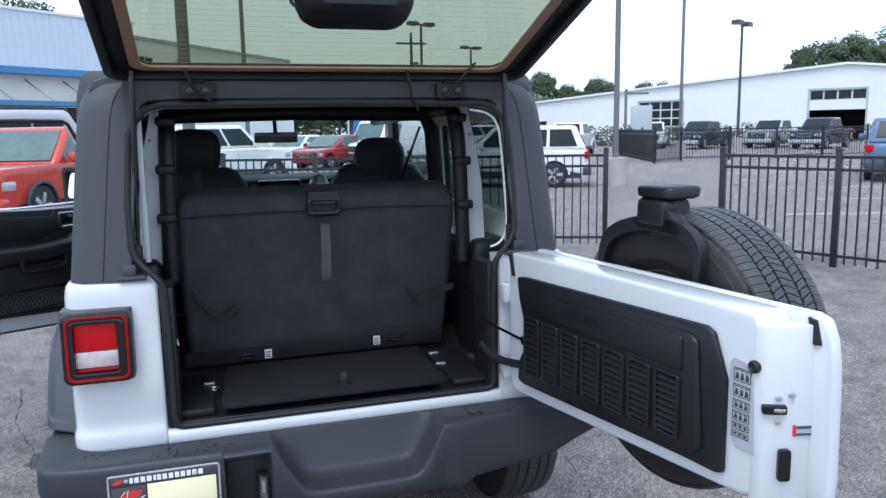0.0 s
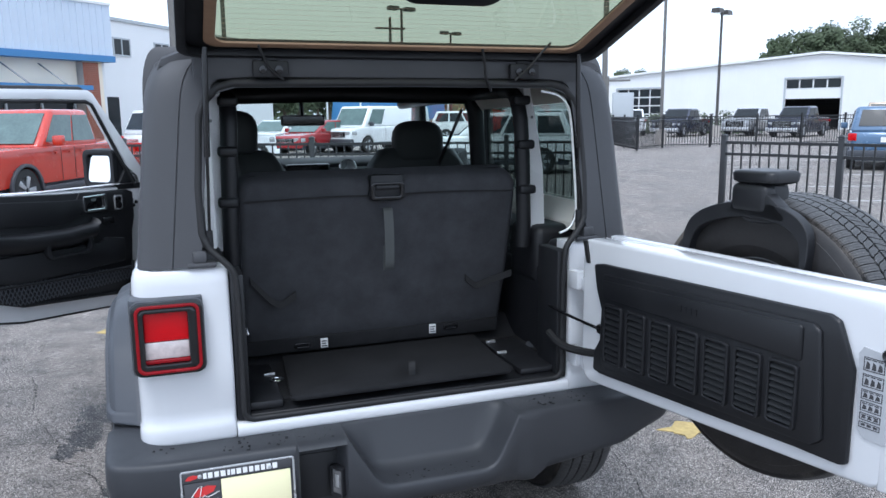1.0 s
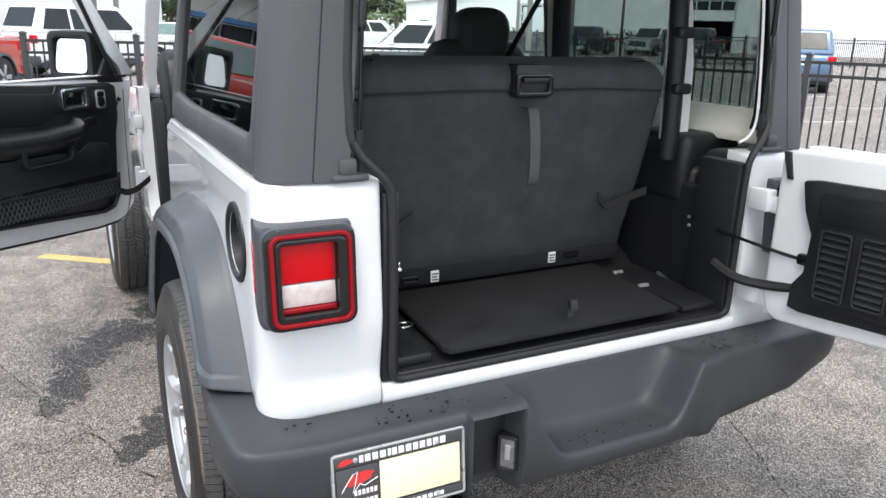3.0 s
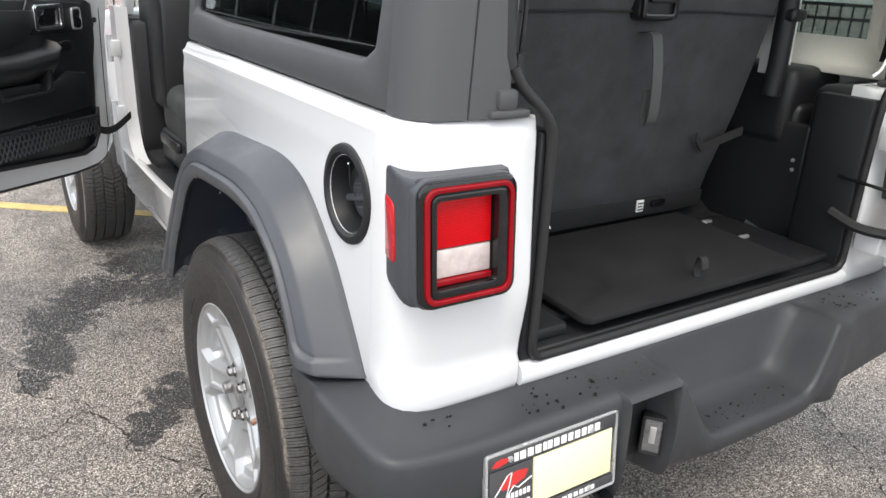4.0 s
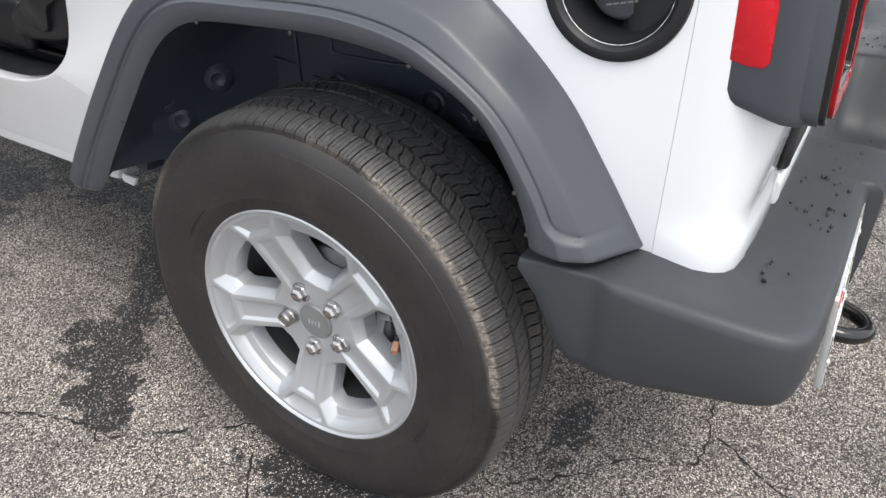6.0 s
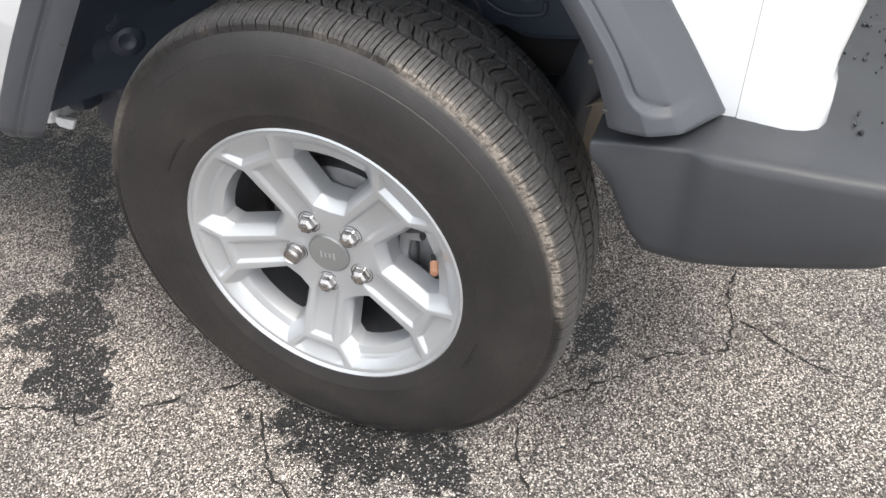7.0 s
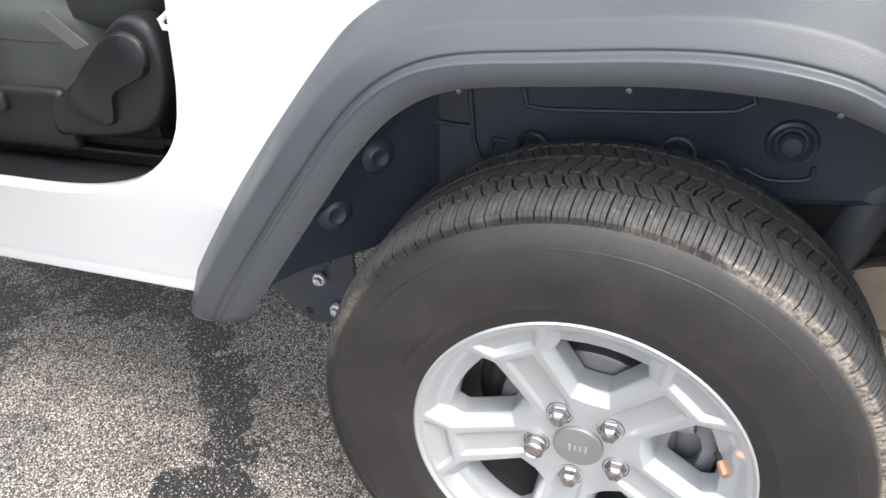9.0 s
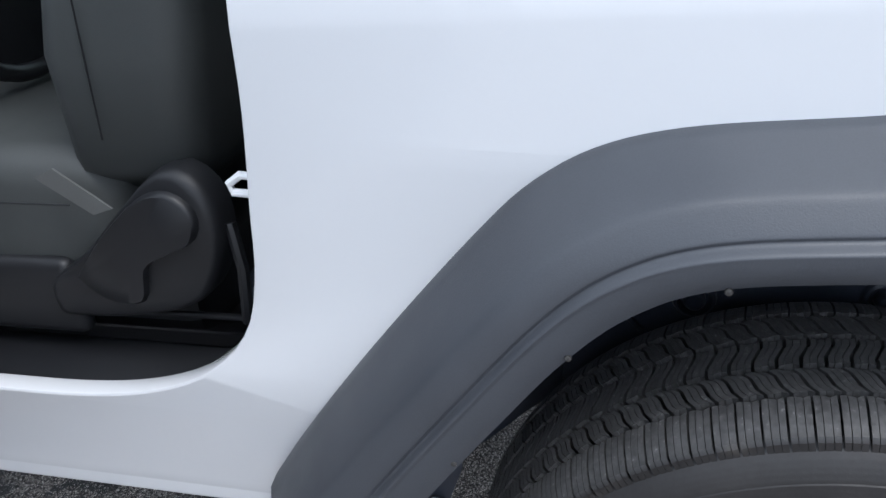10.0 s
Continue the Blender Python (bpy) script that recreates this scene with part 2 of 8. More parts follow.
def tyre_mat():
    """Tyre rubber with tan dust scuffs near the shoulder and round the bead."""
    m, n, l, b = nodes_of("tyre_rubber")
    co = n.new("ShaderNodeTexCoord").outputs["Object"]
    sp = n.new("ShaderNodeSeparateXYZ")
    l.new(co, sp.inputs[0])
    cb = n.new("ShaderNodeCombineXYZ")
    l.new(sp.outputs[1], cb.inputs[1])
    l.new(sp.outputs[2], cb.inputs[2])
    ln = n.new("ShaderNodeVectorMath")
    ln.operation = "LENGTH"
    l.new(cb.outputs[0], ln.inputs[0])
    band = ramp_node(n, l, ln.outputs["Value"], [(0.366, 0.0), (0.3715, 1.0), (0.3815, 1.0), (0.3840, 0.0)])
    blot = noise_node(n, l, 5, 3, 0.6, co)
    blo = ramp_node(n, l, blot.outputs["Fac"], [(0.54, 0.0), (0.66, 0.45)])
    # the worst kerb scuff lies along one arc of the shoulder
    arc = n.new("ShaderNodeVectorMath")
    arc.operation = "DOT_PRODUCT"
    arc.inputs[1].default_value = (0, -0.83, 0.56)
    l.new(co, arc.inputs[0])
    arcr = ramp_node(n, l, arc.outputs["Value"], [(0.305, 0.0), (0.325, 1.0)])
    blr = n.new("ShaderNodeMixRGB")
    blr.blend_type = "LIGHTEN"
    blr.inputs[0].default_value = 1.0
    l.new(blo.outputs[0], blr.inputs[1])
    l.new(arcr.outputs[0], blr.inputs[2])
    fine = noise_node(n, l, 160, 4, 0.7, co)
    fr = ramp_node(n, l, fine.outputs["Fac"], [(0.40, 0.25), (0.6, 1.0)])
    m1 = n.new("ShaderNodeMath")
    m1.operation = "MULTIPLY"
    l.new(band.outputs[0], m1.inputs[0])
    l.new(blr.outputs[0], m1.inputs[1])
    m2 = n.new("ShaderNodeMath")
    m2.operation = "MULTIPLY"
    l.new(m1.outputs[0], m2.inputs[0])
    l.new(fr.outputs[0], m2.inputs[1])
    big = noise_node(n, l, 11, 6, 0.68, co)
    base = ramp_node(n, l, big.outputs["Fac"], [(0.3, (0.0090, 0.0080, 0.0080)), (0.55, (0.0165, 0.0147, 0.0145)), (0.75, (0.0285, 0.0245, 0.0230))])
    mx = n.new("ShaderNodeMixRGB")
    l.new(m2.outputs[0], mx.inputs[0])
    l.new(base.outputs[0], mx.inputs[1])
    mx.inputs[2].default_value = (0.27, 0.235, 0.20, 1)
    # tread tops paler than the grooves: dust, plus sky sheen painted into the colour
    crown = ramp_node(n, l, ln.outputs["Value"], [(0.3805, 0.0), (0.3845, 1.0)])
    dust = n.new("ShaderNodeMixRGB")
    l.new(crown.outputs[0], dust.inputs[0])
    l.new(mx.outputs[0], dust.inputs[1])
    dust_sheen = ramp_node(n, l, fine.outputs["Fac"], [(0.35, (0.036, 0.0355, 0.036)), (0.62, (0.070, 0.069, 0.069)), (0.76, (0.26, 0.257, 0.255))])
    l.new(dust_sheen.outputs[0], dust.inputs[2])
    l.new(dust.outputs[0], b.inputs["Base Color"])
    rr = ramp_node(n, l, fine.outputs["Fac"], [(0.3, 0.42), (0.7, 0.62)])
    l.new(rr.outputs[0], b.inputs["Roughness"])
    rings = n.new("ShaderNodeTexWave")
    rings.wave_type = "RINGS"
    rings.rings_direction = "X"
    rings.inputs["Scale"].default_value = 60
    l.new(co, rings.inputs["Vector"])
    hm = n.new("ShaderNodeMath")
    hm.operation = "MULTIPLY_ADD"
    hm.inputs[1].default_value = 0.25
    l.new(rings.outputs["Fac"], hm.inputs[0])
    l.new(fine.outputs["Fac"], hm.inputs[2])
    bp = n.new("ShaderNodeBump")
    bp.inputs["Strength"].default_value = 0.25
    bp.inputs["Distance"].default_value = 0.0008
    l.new(hm.outputs[0], bp.inputs["Height"])
    l.new(bp.outputs[0], b.inputs["Normal"])
    return m


TYRE = tyre_mat()

# ---- mesh helpers ----


def part(name, bm, material, parent=None, label="", smooth=38, at=None):
    me = bpy.data.meshes.new(name)
    bmesh.ops.remove_doubles(bm, verts=bm.verts, dist=1e-5)
    bmesh.ops.recalc_face_normals(bm, faces=bm.faces)
    bm.to_mesh(me)
    bm.free()
    me.materials.append(material)
    if smooth:
        me.polygons.foreach_set("use_smooth", [True] * len(me.polygons))
        me.set_sharp_from_angle(angle=radians(smooth))
    ob = new(name, me)
    if at is not None:
        ob.matrix_basis = at
    ob.parent = parent
    if label:
        ob["label"] = label
    return ob


def share(ob, m, parent=None, name=None):
    """Another object on the same mesh."""
    o = new(name or ob.name.split(".")[0], ob.data)
    o.matrix_basis = m
    o.parent = parent if parent is not None else ob.parent
    return o


def thing(name, label, category, at=None, group="", kind=""):
    ob = new(name)
    ob.empty_display_size = 0.2
    if at is not None:
        ob.matrix_basis = at
    return tagged(ob, label, category, group, kind)


def round_edges(bm, offset, segments=2, angle=30):
    es = [e for e in bm.edges if len(e.link_faces) == 2 and e.calc_face_angle(0) > radians(angle)]
    if es:
        bmesh.ops.bevel(bm, geom=es, offset=offset, segments=segments, profile=0.5, affect="EDGES", clamp_overlap=True)
    return bm


def box(x0, x1, y0, y1, z0, z1, r=0.0, seg=2, bm=None):
    b2 = bmesh.new()
    vs = [b2.verts.new((x, y, z)) for x in (x0, x1) for y in (y0, y1) for z in (z0, z1)]
    for f in ((0, 1, 3, 2), (4, 6, 7, 5), (0, 4, 5, 1), (2, 3, 7, 6), (0, 2, 6, 4), (1, 5, 7, 3)):
        b2.faces.new([vs[i] for i in f])
    bmesh.ops.recalc_face_normals(b2, faces=b2.faces)
    if r:
        round_edges(b2, r, seg)
    return join(bm, b2) if bm is not None else b2


def join(bm, other):
    me = bpy.data.meshes.new("join")
    other.to_mesh(me)
    other.free()
    bm.from_mesh(me)
    bpy.data.meshes.remove(me)
    return bm


AX = {"x": lambda u, v, w: (w, u, v), "y": lambda u, v, w: (u, w, v), "z": lambda u, v, w: (u, v, w)}


def prism(pts, axis, a, b, r=0.0, seg=2, bm=None):
    """A polygon in the plane across the axis, drawn out from a to b."""
    f = AX[axis]
    b2 = bmesh.new()
    lo = [b2.verts.new(f(u, v, a)) for u, v in pts]
    hi = [b2.verts.new(f(u, v, b)) for u, v in pts]
    b2.faces.new(lo)
    b2.faces.new(hi[::-1])
    n = len(pts)
    for i in range(n):
        j = (i + 1) % n
        b2.faces.new((lo[i], hi[i], hi[j], lo[j]))
    bmesh.ops.recalc_face_normals(b2, faces=b2.faces)
    if r:
        round_edges(b2, r, seg)
    return join(bm, b2) if bm is not None else b2


def frame_prism(outer, inner, axis, a, b, r=0.0, bm=None):
    """A flat ring between two outlines with as many points each."""
    f = AX[axis]
    b2 = bmesh.new()
    rows = [[b2.verts.new(f(u, v, w)) for u, v in o] for o, w in ((outer, a), (inner, a), (inner, b), (outer, b))]
    n = len(outer)
    for k in range(4):
        p, q = rows[k], rows[(k + 1) % 4]
        for i in range(n):
            j = (i + 1) % n
            b2.faces.new((p[i], p[j], q[j], q[i]))
    bmesh.ops.recalc_face_normals(b2, faces=b2.faces)
    if r:
        round_edges(b2, r, 2)
    return join(bm, b2) if bm is not None else b2


def loft(rings, closed=True, caps=True, bm=None, loop=False):
    b2 = bmesh.new()
    rows = [[b2.verts.new(p) for p in ring] for ring in rings]
    n = len(rows[0])
    pairs = list(zip(rows, rows[1:]))
    if loop:
        pairs.append((rows[-1], rows[0]))
    for p, q in pairs:
        for i in range(n if closed else n - 1):
            j = (i + 1) % n
            b2.faces.new((p[i], p[j], q[j], q[i]))
    if caps and closed and not loop:
        b2.faces.new(rows[0])
        b2.faces.new(rows[-1][::-1])
    bmesh.ops.recalc_face_normals(b2, faces=b2.faces)
    return join(bm, b2) if bm is not None else b2


def lathe(profile, n=64, bm=None, centre=(0, 0, 0)):
    """Profile of (x, r) turned about the x axis."""
    cx, cy, cz = centre
    rings = []
    for k in range(n):
        a = 2 * math.pi * k / n
        rings.append([(cx + x, cy + r * math.cos(a), cz + r * math.sin(a)) for x, r in profile])
    return loft(rings, closed=False, caps=False, bm=bm, loop=True)


def tube(points, radius, n=8, bm=None, closed=False):
    pts = [Vector(p) for p in points]
    rings = []
    m = len(pts)
    ref = None
    for i, p in enumerate(pts):
        a = pts[(i - 1) % m] if closed or i else p
        c = pts[(i + 1) % m] if closed or i < m - 1 else p
        t = (c - a).normalized()
        if ref is None:
            ref = t.orthogonal().normalized()
        ref = (ref - t * ref.dot(t)).normalized()
        s = t.cross(ref)
        rad = radius[i] if isinstance(radius, (list, tuple)) else radius
        rings.append([p + (ref * math.cos(2 * math.pi * k / n) + s * math.sin(2 * math.pi * k / n)) * rad for k in range(n)])
    return loft(rings, loop=closed, caps=not closed, bm=bm)


def smooth_line(points, n):
    """Resample a polyline by Catmull-Rom to n points even along it."""
    ps = [Vector(p) for p in points]
    fine = []
    for i in range(len(ps) - 1):
        p0, p1, p2, p3 = ps[max(i - 1, 0)], ps[i], ps[i + 1], ps[min(i + 2, len(ps) - 1)]
        for k in range(12):
            t = k / 12
            fine.append(0.5 * ((2 * p1) + (p2 - p0) * t + (2 * p0 - 5 * p1 + 4 * p2 - p3) * t * t + (3 * p1 - p0 - 3 * p2 + p3) * t ** 3))
    fine.append(ps[-1])
    d = [0.0]
    for a, b in zip(fine, fine[1:]):
        d.append(d[-1] + (b - a).length)
    out = []
    j = 0
    for k in range(n):
        s = d[-1] * k / (n - 1)
        while j < len(d) - 2 and d[j + 1] < s:
            j += 1
        f = (s - d[j]) / max(1e-9, d[j + 1] - d[j])
        out.append(fine[j].lerp(fine[j + 1], f))
    return out


def mirror_x(bm):
    for v in bm.verts:
        v.co.x = -v.co.x
    bmesh.ops.reverse_faces(bm, faces=bm.faces)
    return bm


def rounded(x0, x1, z0, z1, r, n=4):
    """Outline of a rounded rectangle."""
    out = []
    for cx, cz, a0 in ((x1 - r, z1 - r, 0), (x0 + r, z1 - r, 90), (x0 + r, z0 + r, 180), (x1 - r, z0 + r, 270)):
        for k in range(n + 1):
            a = radians(a0 + 90 * k / n)
            out.append((cx + r * math.cos(a), cz + r * math.sin(a)))
    return out


def pydata(name, verts, faces, material, parent=None, label="", smooth=0, at=None):
    me = bpy.data.meshes.new(name)
    me.from_pydata(verts, [], faces)
    me.materials.append(material)
    if smooth:
        me.polygons.foreach_set("use_smooth", [True] * len(me.polygons))
        me.set_sharp_from_angle(angle=radians(smooth))
    ob = new(name, me)
    if at is not None:
        ob.matrix_basis = at
    ob.parent = parent
    if label:
        ob["label"] = label
    return ob

# ---- ground ----
ground = part("ground", loft([[(-400, -400, 0), (400, -400, 0)], [(-400, 400, 0), (400, 400, 0)]], closed=False), ASPHALT, smooth=0)
tagged(ground, "worn grey asphalt car park with cracks and stains", "ground", kind="structure")

# ---- the white off-road vehicle: root, tub and hardtop ----
jeep = thing("off_road_vehicle", "white two-door off-road vehicle with dark hardtop, tailgate and driver's door open", "car")

SIDE = -0.812


def ease(a, b, v):
    t = min(1.0, max(0.0, (v - a) / (b - a)))
    return t * t * (3 - 2 * t)


def tuck(z):
    """How far the side of the tub leans inward at a height."""
    if z < 0.70:
        return 0.030 * (0.70 - z) / 0.25
    if z > 1.10:
        return 0.004 + 0.012 * max(0.0, (z - 1.135) / 0.04) ** 2 if z > 1.135 else 0.004 * (z - 1.10) / 0.035
    return 0.0


HOLE = [(-0.545, 1.0205)] + [(-0.450 - 0.070 * math.cos(radians(a)), 1.020 + 0.070 * math.sin(radians(a))) for a in [0.4 + k * 359.2 / 40 for k in range(41)]] + [(-0.545, 1.0195)]


def side_panel(sign):
    curve = smooth_line([(1.05, 0.641, 0), (0.92, 0.643, 0), (0.82, 0.655, 0), (0.735, 0.682, 0), (0.670, 0.724, 0), (0.630, 0.775, 0), (0.609, 0.845, 0), (0.600, 0.915, 0), (0.586, 1.02, 0), (0.580, 1.12, 0)], 34)
    out = [(1.62, 0.46), (1.62, 0.645), *[(p.x, p.y) for p in curve], (0.578, 1.176), (0.2, 1.176), (-0.2, 1.176), (-0.545, 1.176), *HOLE, (-0.545, 0.6645), (-0.50, 0.668), (-0.455, 0.72), (-0.43, 0.80), (-0.385, 0.87), (-0.31, 0.925), (-0.2, 0.955),
           (0.0, 0.96), (0.15, 0.95), (0.24, 0.935), (0.33, 0.875), (0.45, 0.735), (0.55, 0.585), (0.62, 0.47)]
    bm = prism(out, "x", SIDE, SIDE + 0.03)
    for z in (0.5, 0.56, 0.63, 0.70, 0.9, 1.10, 1.135, 1.15, 1.162, 1.17):
        bmesh.ops.bisect_plane(bm, geom=bm.verts[:] + bm.edges[:] + bm.faces[:], plane_co=(0, 0, z), plane_no=(0, 0, 1))
    for v in bm.verts:
        v.co.x += tuck(v.co.z)
    es = [e for e in bm.edges if len(e.link_faces) == 2 and e.calc_face_angle(0) > radians(50) and all(v.co.y > -0.3 for v in e.verts)]
    bmesh.ops.bevel(bm, geom=es, offset=0.004, segments=2, profile=0.5, affect="EDGES", clamp_overlap=True)
    return bm if sign < 0 else mirror_x(bm)


part("side_panel", side_panel(-1), WHITE, jeep, smooth=24)
part("side_panel", side_panel(1), WHITE, jeep, smooth=24)

CORNER = [(SIDE, -0.5455), (SIDE, -0.575), (SIDE + 0.003, -0.598), (SIDE + 0.011, -0.617), (SIDE + 0.024, -0.631), (SIDE + 0.043, -0.639), (-0.74, -0.643), (-0.66, -0.645), (-0.60, -0.645), (-0.556, -0.645), (-0.549, -0.641), (-0.546, -0.634), (-0.546, -0.56)]


def swell(z):
    """The rear face leans out toward the lamp's foot and draws in again above the bumper."""
    if z > 0.88:
        return 0.016 * max(0.0, (1.08 - z) / 0.20)
    return 0.016 * ease(0.725, 0.88, z)


def rear_corner(sign):
    rings = []
    for z, o in ((0.660, 0.0), (0.664, 0.005), (0.675, 0.0085), (0.70, 0.008), (0.718, 0.006), (0.728, 0.0), (0.76, 0.0), (0.80, 0.0), (0.84, 0.0), (0.88, 0.0), (0.94, 0.0), (1.0, 0.0), (1.05, 0.0), (1.09, 0.0), (1.13, -0.002), (1.150, -0.004), (1.162, -0.007), (1.170, -0.011), (1.176, -0.018)):
        ring = []
        for i, (x, y) in enumerate(CORNER):
            fade = (0.0, 0.45, 0.85)[i] if i < 3 and o > 0 else (1.0 if i < 11 else (0.5 if i == 11 else 0.0))
            nx = -1.0 if i < 2 else (0.0 if i > 5 else -math.cos(radians(90 * (i - 1) / 5)))
            ny = 0.0 if i < 2 else (-1.0 if i > 5 else -math.sin(radians(90 * (i - 1) / 5)))
            ring.append((x + nx * o * fade, y + ny * o * fade - swell(z) * (0.0, 0.0, 0.2, 0.5, 0.8, 1.0)[min(i, 5)] * (i < 12), z))
        rings.append(ring)
    bm = loft(rings, closed=False, caps=False)
    top = [v for v in bm.verts if abs(v.co.z - 1.176) < 1e-4]
    bm.faces.new(sorted(top, key=lambda v: CORNER.index(min(CORNER, key=lambda c: (c[0] - v.co.x) ** 2 + (c[1] - v.co.y) ** 2))))
    return bm if sign < 0 else mirror_x(bm)


part("rear_corner", rear_corner(-1), WHITE, jeep, smooth=60)
part("rear_corner", rear_corner(1), WHITE, jeep, smooth=60)

part("rear_sill", prism([(-0.63, 0.655), (-0.650, 0.660), (-0.6565, 0.667), (-0.6590, 0.676), (-0.6585, 0.692), (-0.654, 0.701), (-0.644, 0.7065), (-0.56, 0.7065), (-0.56, 0.655)], "x", -0.5465, 0.5465), WHITE, jeep, smooth=50)
part("sill_plate", prism([(-0.642, 0.7075), (-0.636, 0.722), (-0.62, 0.724), (-0.56, 0.722), (-0.52, 0.735), (-0.52, 0.7075)], "x", -0.525, 0.53, 0.003), BLACK, jeep)

# black seal round the tailgate opening
for s in (-1, 1):
    part("opening_seal", tube(smooth_line([(s * x, y, z) for x, y, z in ((0.606, -0.634, 1.258), (0.590, -0.640, 1.228), (0.566, -0.648, 1.203), (0.545, -0.652, 1.180), (0.529, -0.653, 1.150), (0.524, -0.652, 1.05), (0.523, -0.651, 0.85), (0.523, -0.651, 0.745), (0.517, -0.650, 0.722), (0.500, -0.649, 0.714), (0.47, -0.648, 0.7125), (0.24, -0.648, 0.7125), (0.0, -0.648, 0.7125))], 60), 0.0098, 10), RUBBER, jeep, "thick black rubber seal", smooth=60)
    part("opening_jamb", box(s * 0.543, s * 0.505, -0.645, -0.50, 0.71, 1.15, 0.004), BLACK, jeep)

# floor pan, firewall and front body
part("floor_pan", box(-0.74, 0.74, 0.58, 1.95, 0.46, 0.60, 0.02), LINER, jeep)
part("rear_floor_pan", box(-0.585, 0.585, -0.60, 0.60, 0.59, 0.70, 0.02), LINER, jeep)
part("cargo_tub", prism([(-0.56, 0.60), (-0.56, 0.735), (-0.20, 0.735), (-0.10, 0.80), (0.50, 0.80), (0.60, 0.62), (0.60, 0.60)], "x", -0.59, 0.59, 0.008), CARPET, jeep)
for s in (-1, 1):
    part("wheelhouse_trim", box(s * 0.555, s * 0.595, -0.47, 0.54, 0.70, 1.05, 0.012, 3), BLACK, jeep)
    part("wheelhouse_top", box(s * 0.57, s * 0.775, -0.42, 0.54, 0.975, 1.10, 0.03, 3), BLACK, jeep)
    part("quarter_trim", box(s * 0.555, s * 0.785, -0.58, -0.445, 0.72, 1.165, 0.035, 3), BLACK, jeep)
    part("quarter_step", box(s * 0.545, s * 0.785, -0.40, -0.16, 0.975, 1.195, 0.035, 3), BLACK, jeep)
    part("body_pillar", loft([[(s * (xa + (xb - xa) * u), -0.335 + v, z) for u, v in ((0, 0), (1, 0), (1, 0.05), (0, 0.05))] for xa, xb, z in ((0.540, 0.612, 1.17), (0.534, 0.602, 1.40), (0.528, 0.575, 1.56), (0.524, 0.552, 1.66), (0.52, 0.545, 1.70))]), WHITE_IN, jeep, "white painted inner pillar")
    part("pillar_screw", lathe([(0.004, 0.006), (-0.003, 0.005), (-0.004, 0.0005)], 10), STEEL, jeep, at=pose(s * 0.556, -0.3355, 1.585, 0, 0, 90))
    part("rocker", box(s * 0.786, s * 0.70, 0.62, 1.70, 0.455, 0.606, 0.012), WHITE, jeep)
    part("door_step", box(s * 0.783, s * 0.46, 0.58, 1.65, 0.608, 0.632, 0.006), BLACK, jeep)
    part("front_fender", prism([(1.62, 0.62), (1.62, 1.165), (2.55, 1.13), (2.88, 1.08), (2.90, 0.95), (2.86, 0.90), (2.75, 0.93), (2.20, 0.93), (2.02, 0.80), (1.95, 0.50), (1.62, 0.46)], "x", s * 0.775, s * 0.62, 0.012), WHITE, jeep)
    part("pillar_a", loft([[(s * x, y, z) for x, y in ((xx, yy - 0.04), (xx - 0.05, yy - 0.04), (xx - 0.05, yy + 0.03), (xx, yy + 0.03))] for xx, yy, z in ((0.765, 1.66, 1.17), (0.72, 1.50, 1.70))]), WHITE, jeep)
part("bonnet", prism([(1.80, 1.165), (2.60, 1.135), (2.90, 1.09), (2.90, 0.90), (1.80, 0.90)], "x", -0.60, 0.60, 0.02), WHITE, jeep)
part("cowl", box(-0.76, 0.76, 1.62, 1.84, 0.95, 1.17, 0.015), TRIM, jeep)
part("front_bumper", box(-0.88, 0.88, 3.0, 3.16, 0.50, 0.68, 0.03), TRIM, jeep)
part("grille", box(-0.62, 0.62, 2.88, 2.94, 0.62, 1.10, 0.02), WHITE, jeep)

# wheel arch liners
LIP = [(0.506, 0.515), (0.427, 0.621), (0.332, 0.750), (0.273, 0.826), (0.217, 0.878), (0.148, 0.908), (0.027, 0.920), (-0.082, 0.926), (-0.183, 0.920), (-0.243, 0.906), (-0.320, 0.866), (-0.369, 0.803), (-0.395, 0.75), (-0.412, 0.695)]
EDGE = [(0.645, 0.540), (0.592, 0.617), (0.525, 0.709), (0.445, 0.808), (0.361, 0.905), (0.310, 0.955), (0.250, 0.990), (0.173, 1.008), (0.050, 1.016), (-0.080, 1.024), (-0.170, 1.022), (-0.250, 1.002), (-0.310, 0.965), (-0.402, 0.880), (-0.465, 0.795), (-0.510, 0.728), (-0.533, 0.692)]


